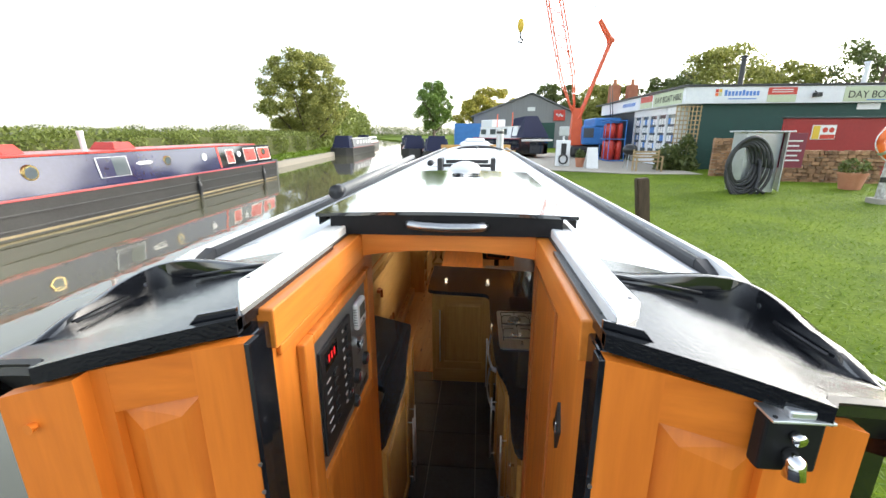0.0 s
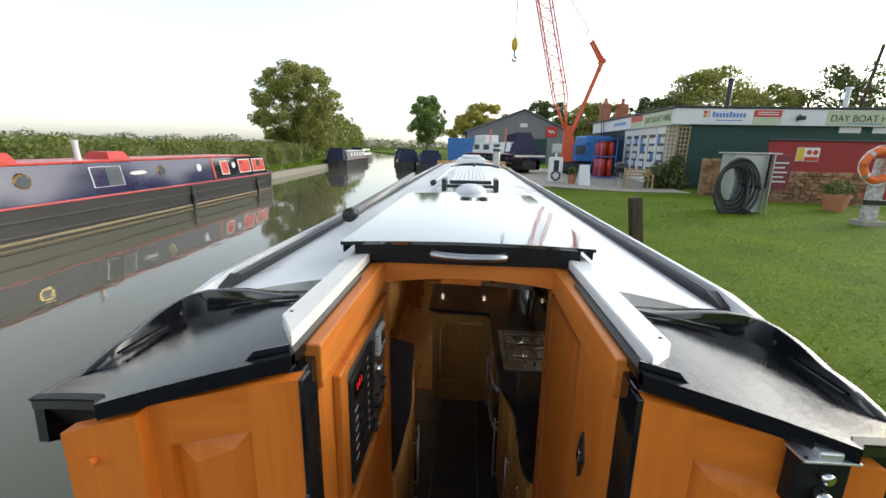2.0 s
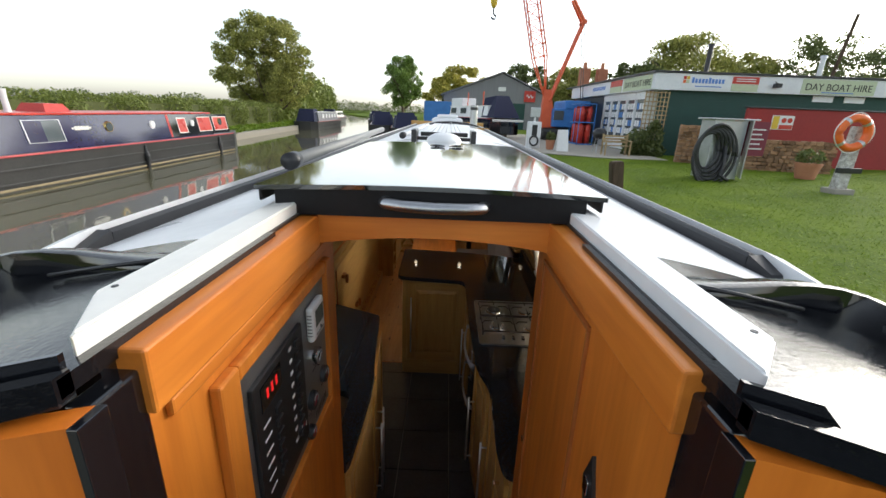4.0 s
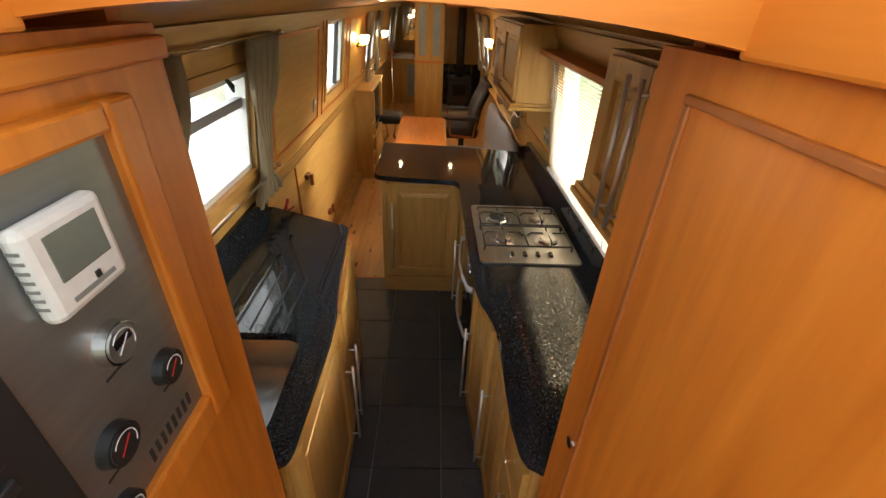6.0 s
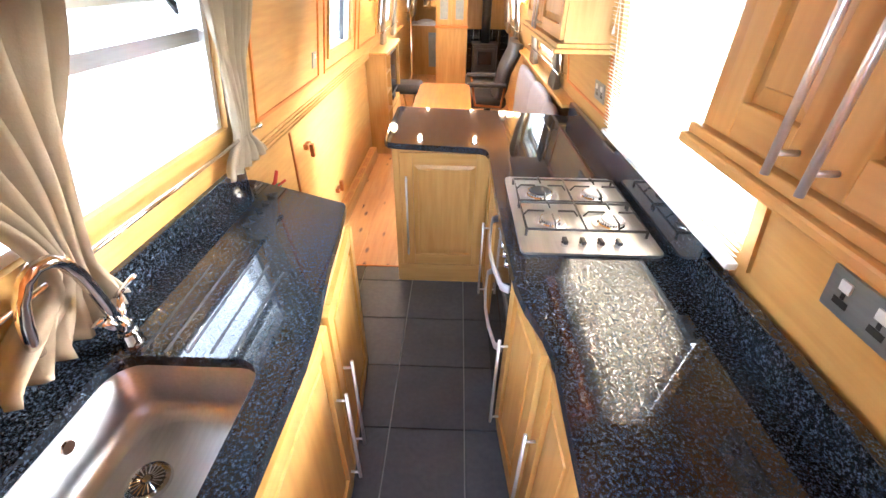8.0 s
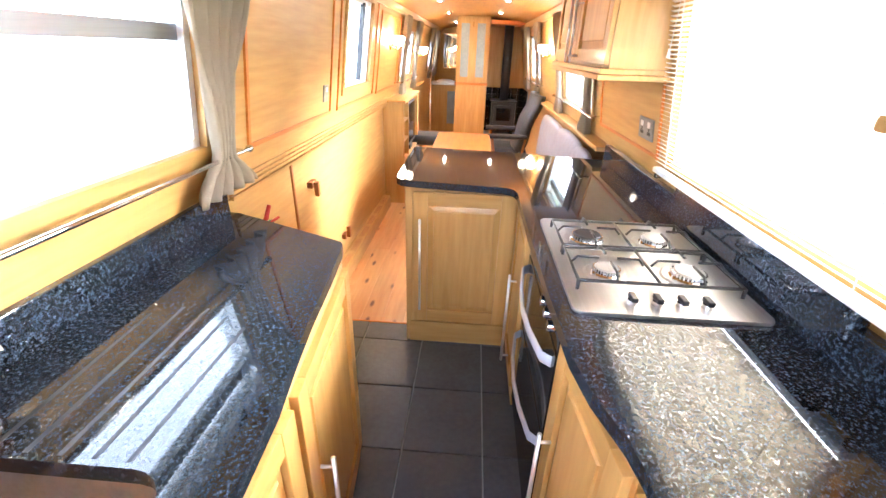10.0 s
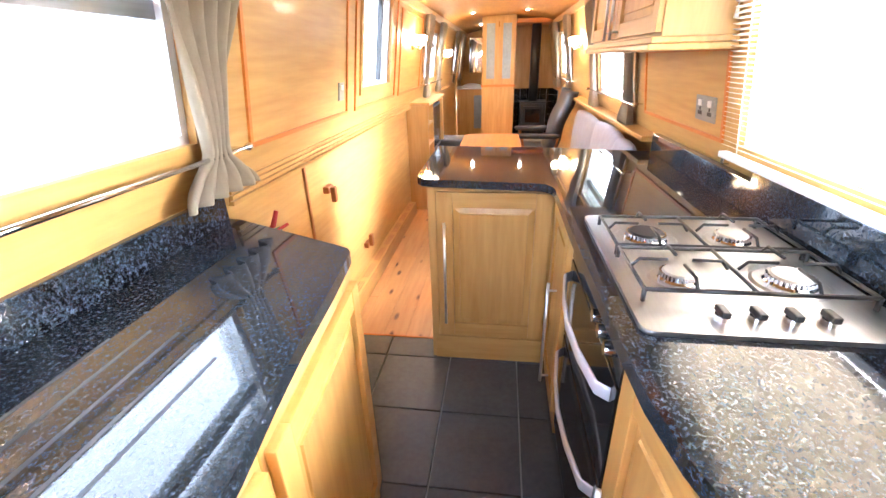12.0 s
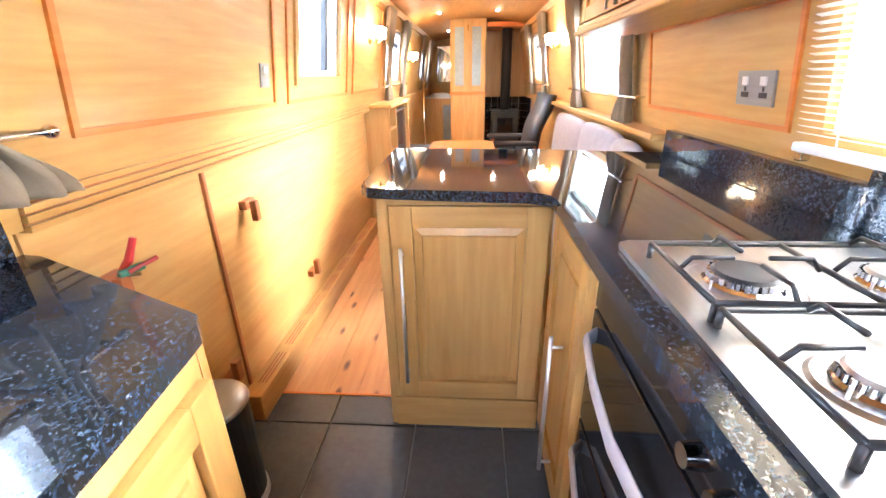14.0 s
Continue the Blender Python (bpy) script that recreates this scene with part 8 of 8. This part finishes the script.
for i in range(4):
    for k in range(2):
        bt = part("gas_bottle", tube(B(), [(7.75 + k * 0.4, 25.6 + i * 0.42, 0.75 + 0.0), (7.75 + k * 0.4, 25.6 + i * 0.42, 1.75), (7.75 + k * 0.4, 25.6 + i * 0.42, 1.92)], [0.17, 0.17, 0.06], 12), red_gloss, cage, smooth=True)
        part("gas_bottle", tube(B(), [(7.75 + k * 0.4, 25.6 + i * 0.42, 1.98), (7.75 + k * 0.4, 25.6 + i * 0.42, 2.7), (7.75 + k * 0.4, 25.6 + i * 0.42, 2.85)], [0.16, 0.16, 0.06], 12), red_gloss, cage, smooth=True)
for z in (0.72, 1.93, 2.95):
    part("rail", box(B(), 7.5, 8.4, 25.3, 27.2, z, z + 0.05), crane_blue, cage)
for x in (7.5, 8.38):
    for y in (25.3, 26.2, 27.18):
        part("post", box(B(), x, x + 0.04, y, y + 0.04, 0.7, 3.0), crane_blue, cage)
tp = thing("telegraph_pole", (30.2, 36, 0.7), "dark leaning timber pole behind the shop", "pole")
part("pole", tube(B(), [(29.3, 36, 0.7), (30.6, 36, 10.4)], [0.16, 0.11], 8), old_wood, tp)
# barbecue beside the bench
bq = thing("barbecue", (7.0, 19.9, 0.69), "black kettle barbecue on legs", "barbecue")
part("bowl", ball(B(), (6.95, 20.0, 1.55), 0.32, 0.32, 0.26, 18, 10), black_iron, bq, smooth=True)
for k in range(3):
    a = k * 2.1
    part("leg", tube(B(), [(6.95 + 0.15 * math.cos(a), 20.0 + 0.15 * math.sin(a), 1.4), (6.95 + 0.3 * math.cos(a), 20.0 + 0.3 * math.sin(a), 0.70)], 0.018, 6), galv, bq)

# ---- floor pieces ----
tile_floor = tagged(new("floor_tiles"), "dark slate floor tiles", "", "", "structure")
tile_meshes = {}


def piece(name, x0, x1, y0, y1, top, m, parent, store, gap=0.002, bev=0.0015):
    key = (round(x1 - x0, 3), round(y1 - y0, 3))
    if key not in store:
        w, d = key
        store[key] = mesh_of(name, box(B(), -w / 2 + gap, w / 2 - gap, -d / 2 + gap, d / 2 - gap, -0.012, 0.0, bev), m)
    ob = new(name, store[key])
    ob.parent = parent
    ob.location = ((x0 + x1) / 2, (y0 + y1) / 2, top)
    return ob


xs = [-0.87, -0.54, -0.21, 0.12, 0.45, 0.78]
ys = [0.86] + [3.28 - 0.352 * k for k in range(6, -1, -1)] + [3.44]
rng = random.Random(3)
for a, b in zip(xs, xs[1:]):
    for c, d in zip(ys, ys[1:]):
        piece("tile", a, b, c, d, 0.001 * rng.random(), slate, tile_floor, tile_meshes, 0.003)
plank_floor = tagged(new("floor_planks"), "knotty pine floorboards", "", "", "structure")
plank_meshes = {}
for i in range(13):
    x0 = -0.87 + i * 0.1315
    y = 3.442
    first = 0.4 + 0.3 * ((i * 7) % 5)
    while y < END:
        e = min(END, y + (first if y < 3.5 else 1.8))
        piece("plank", x0, x0 + 0.1315, y, e, 0.0, plank_wood, plank_floor, plank_meshes, 0.0006, 0.001)
        y = e
structure("trim_threshold", box(B(), -0.87, -0.30, 3.434, 3.446, -0.01, 0.004, 0.002), che_x, "wood threshold strip")
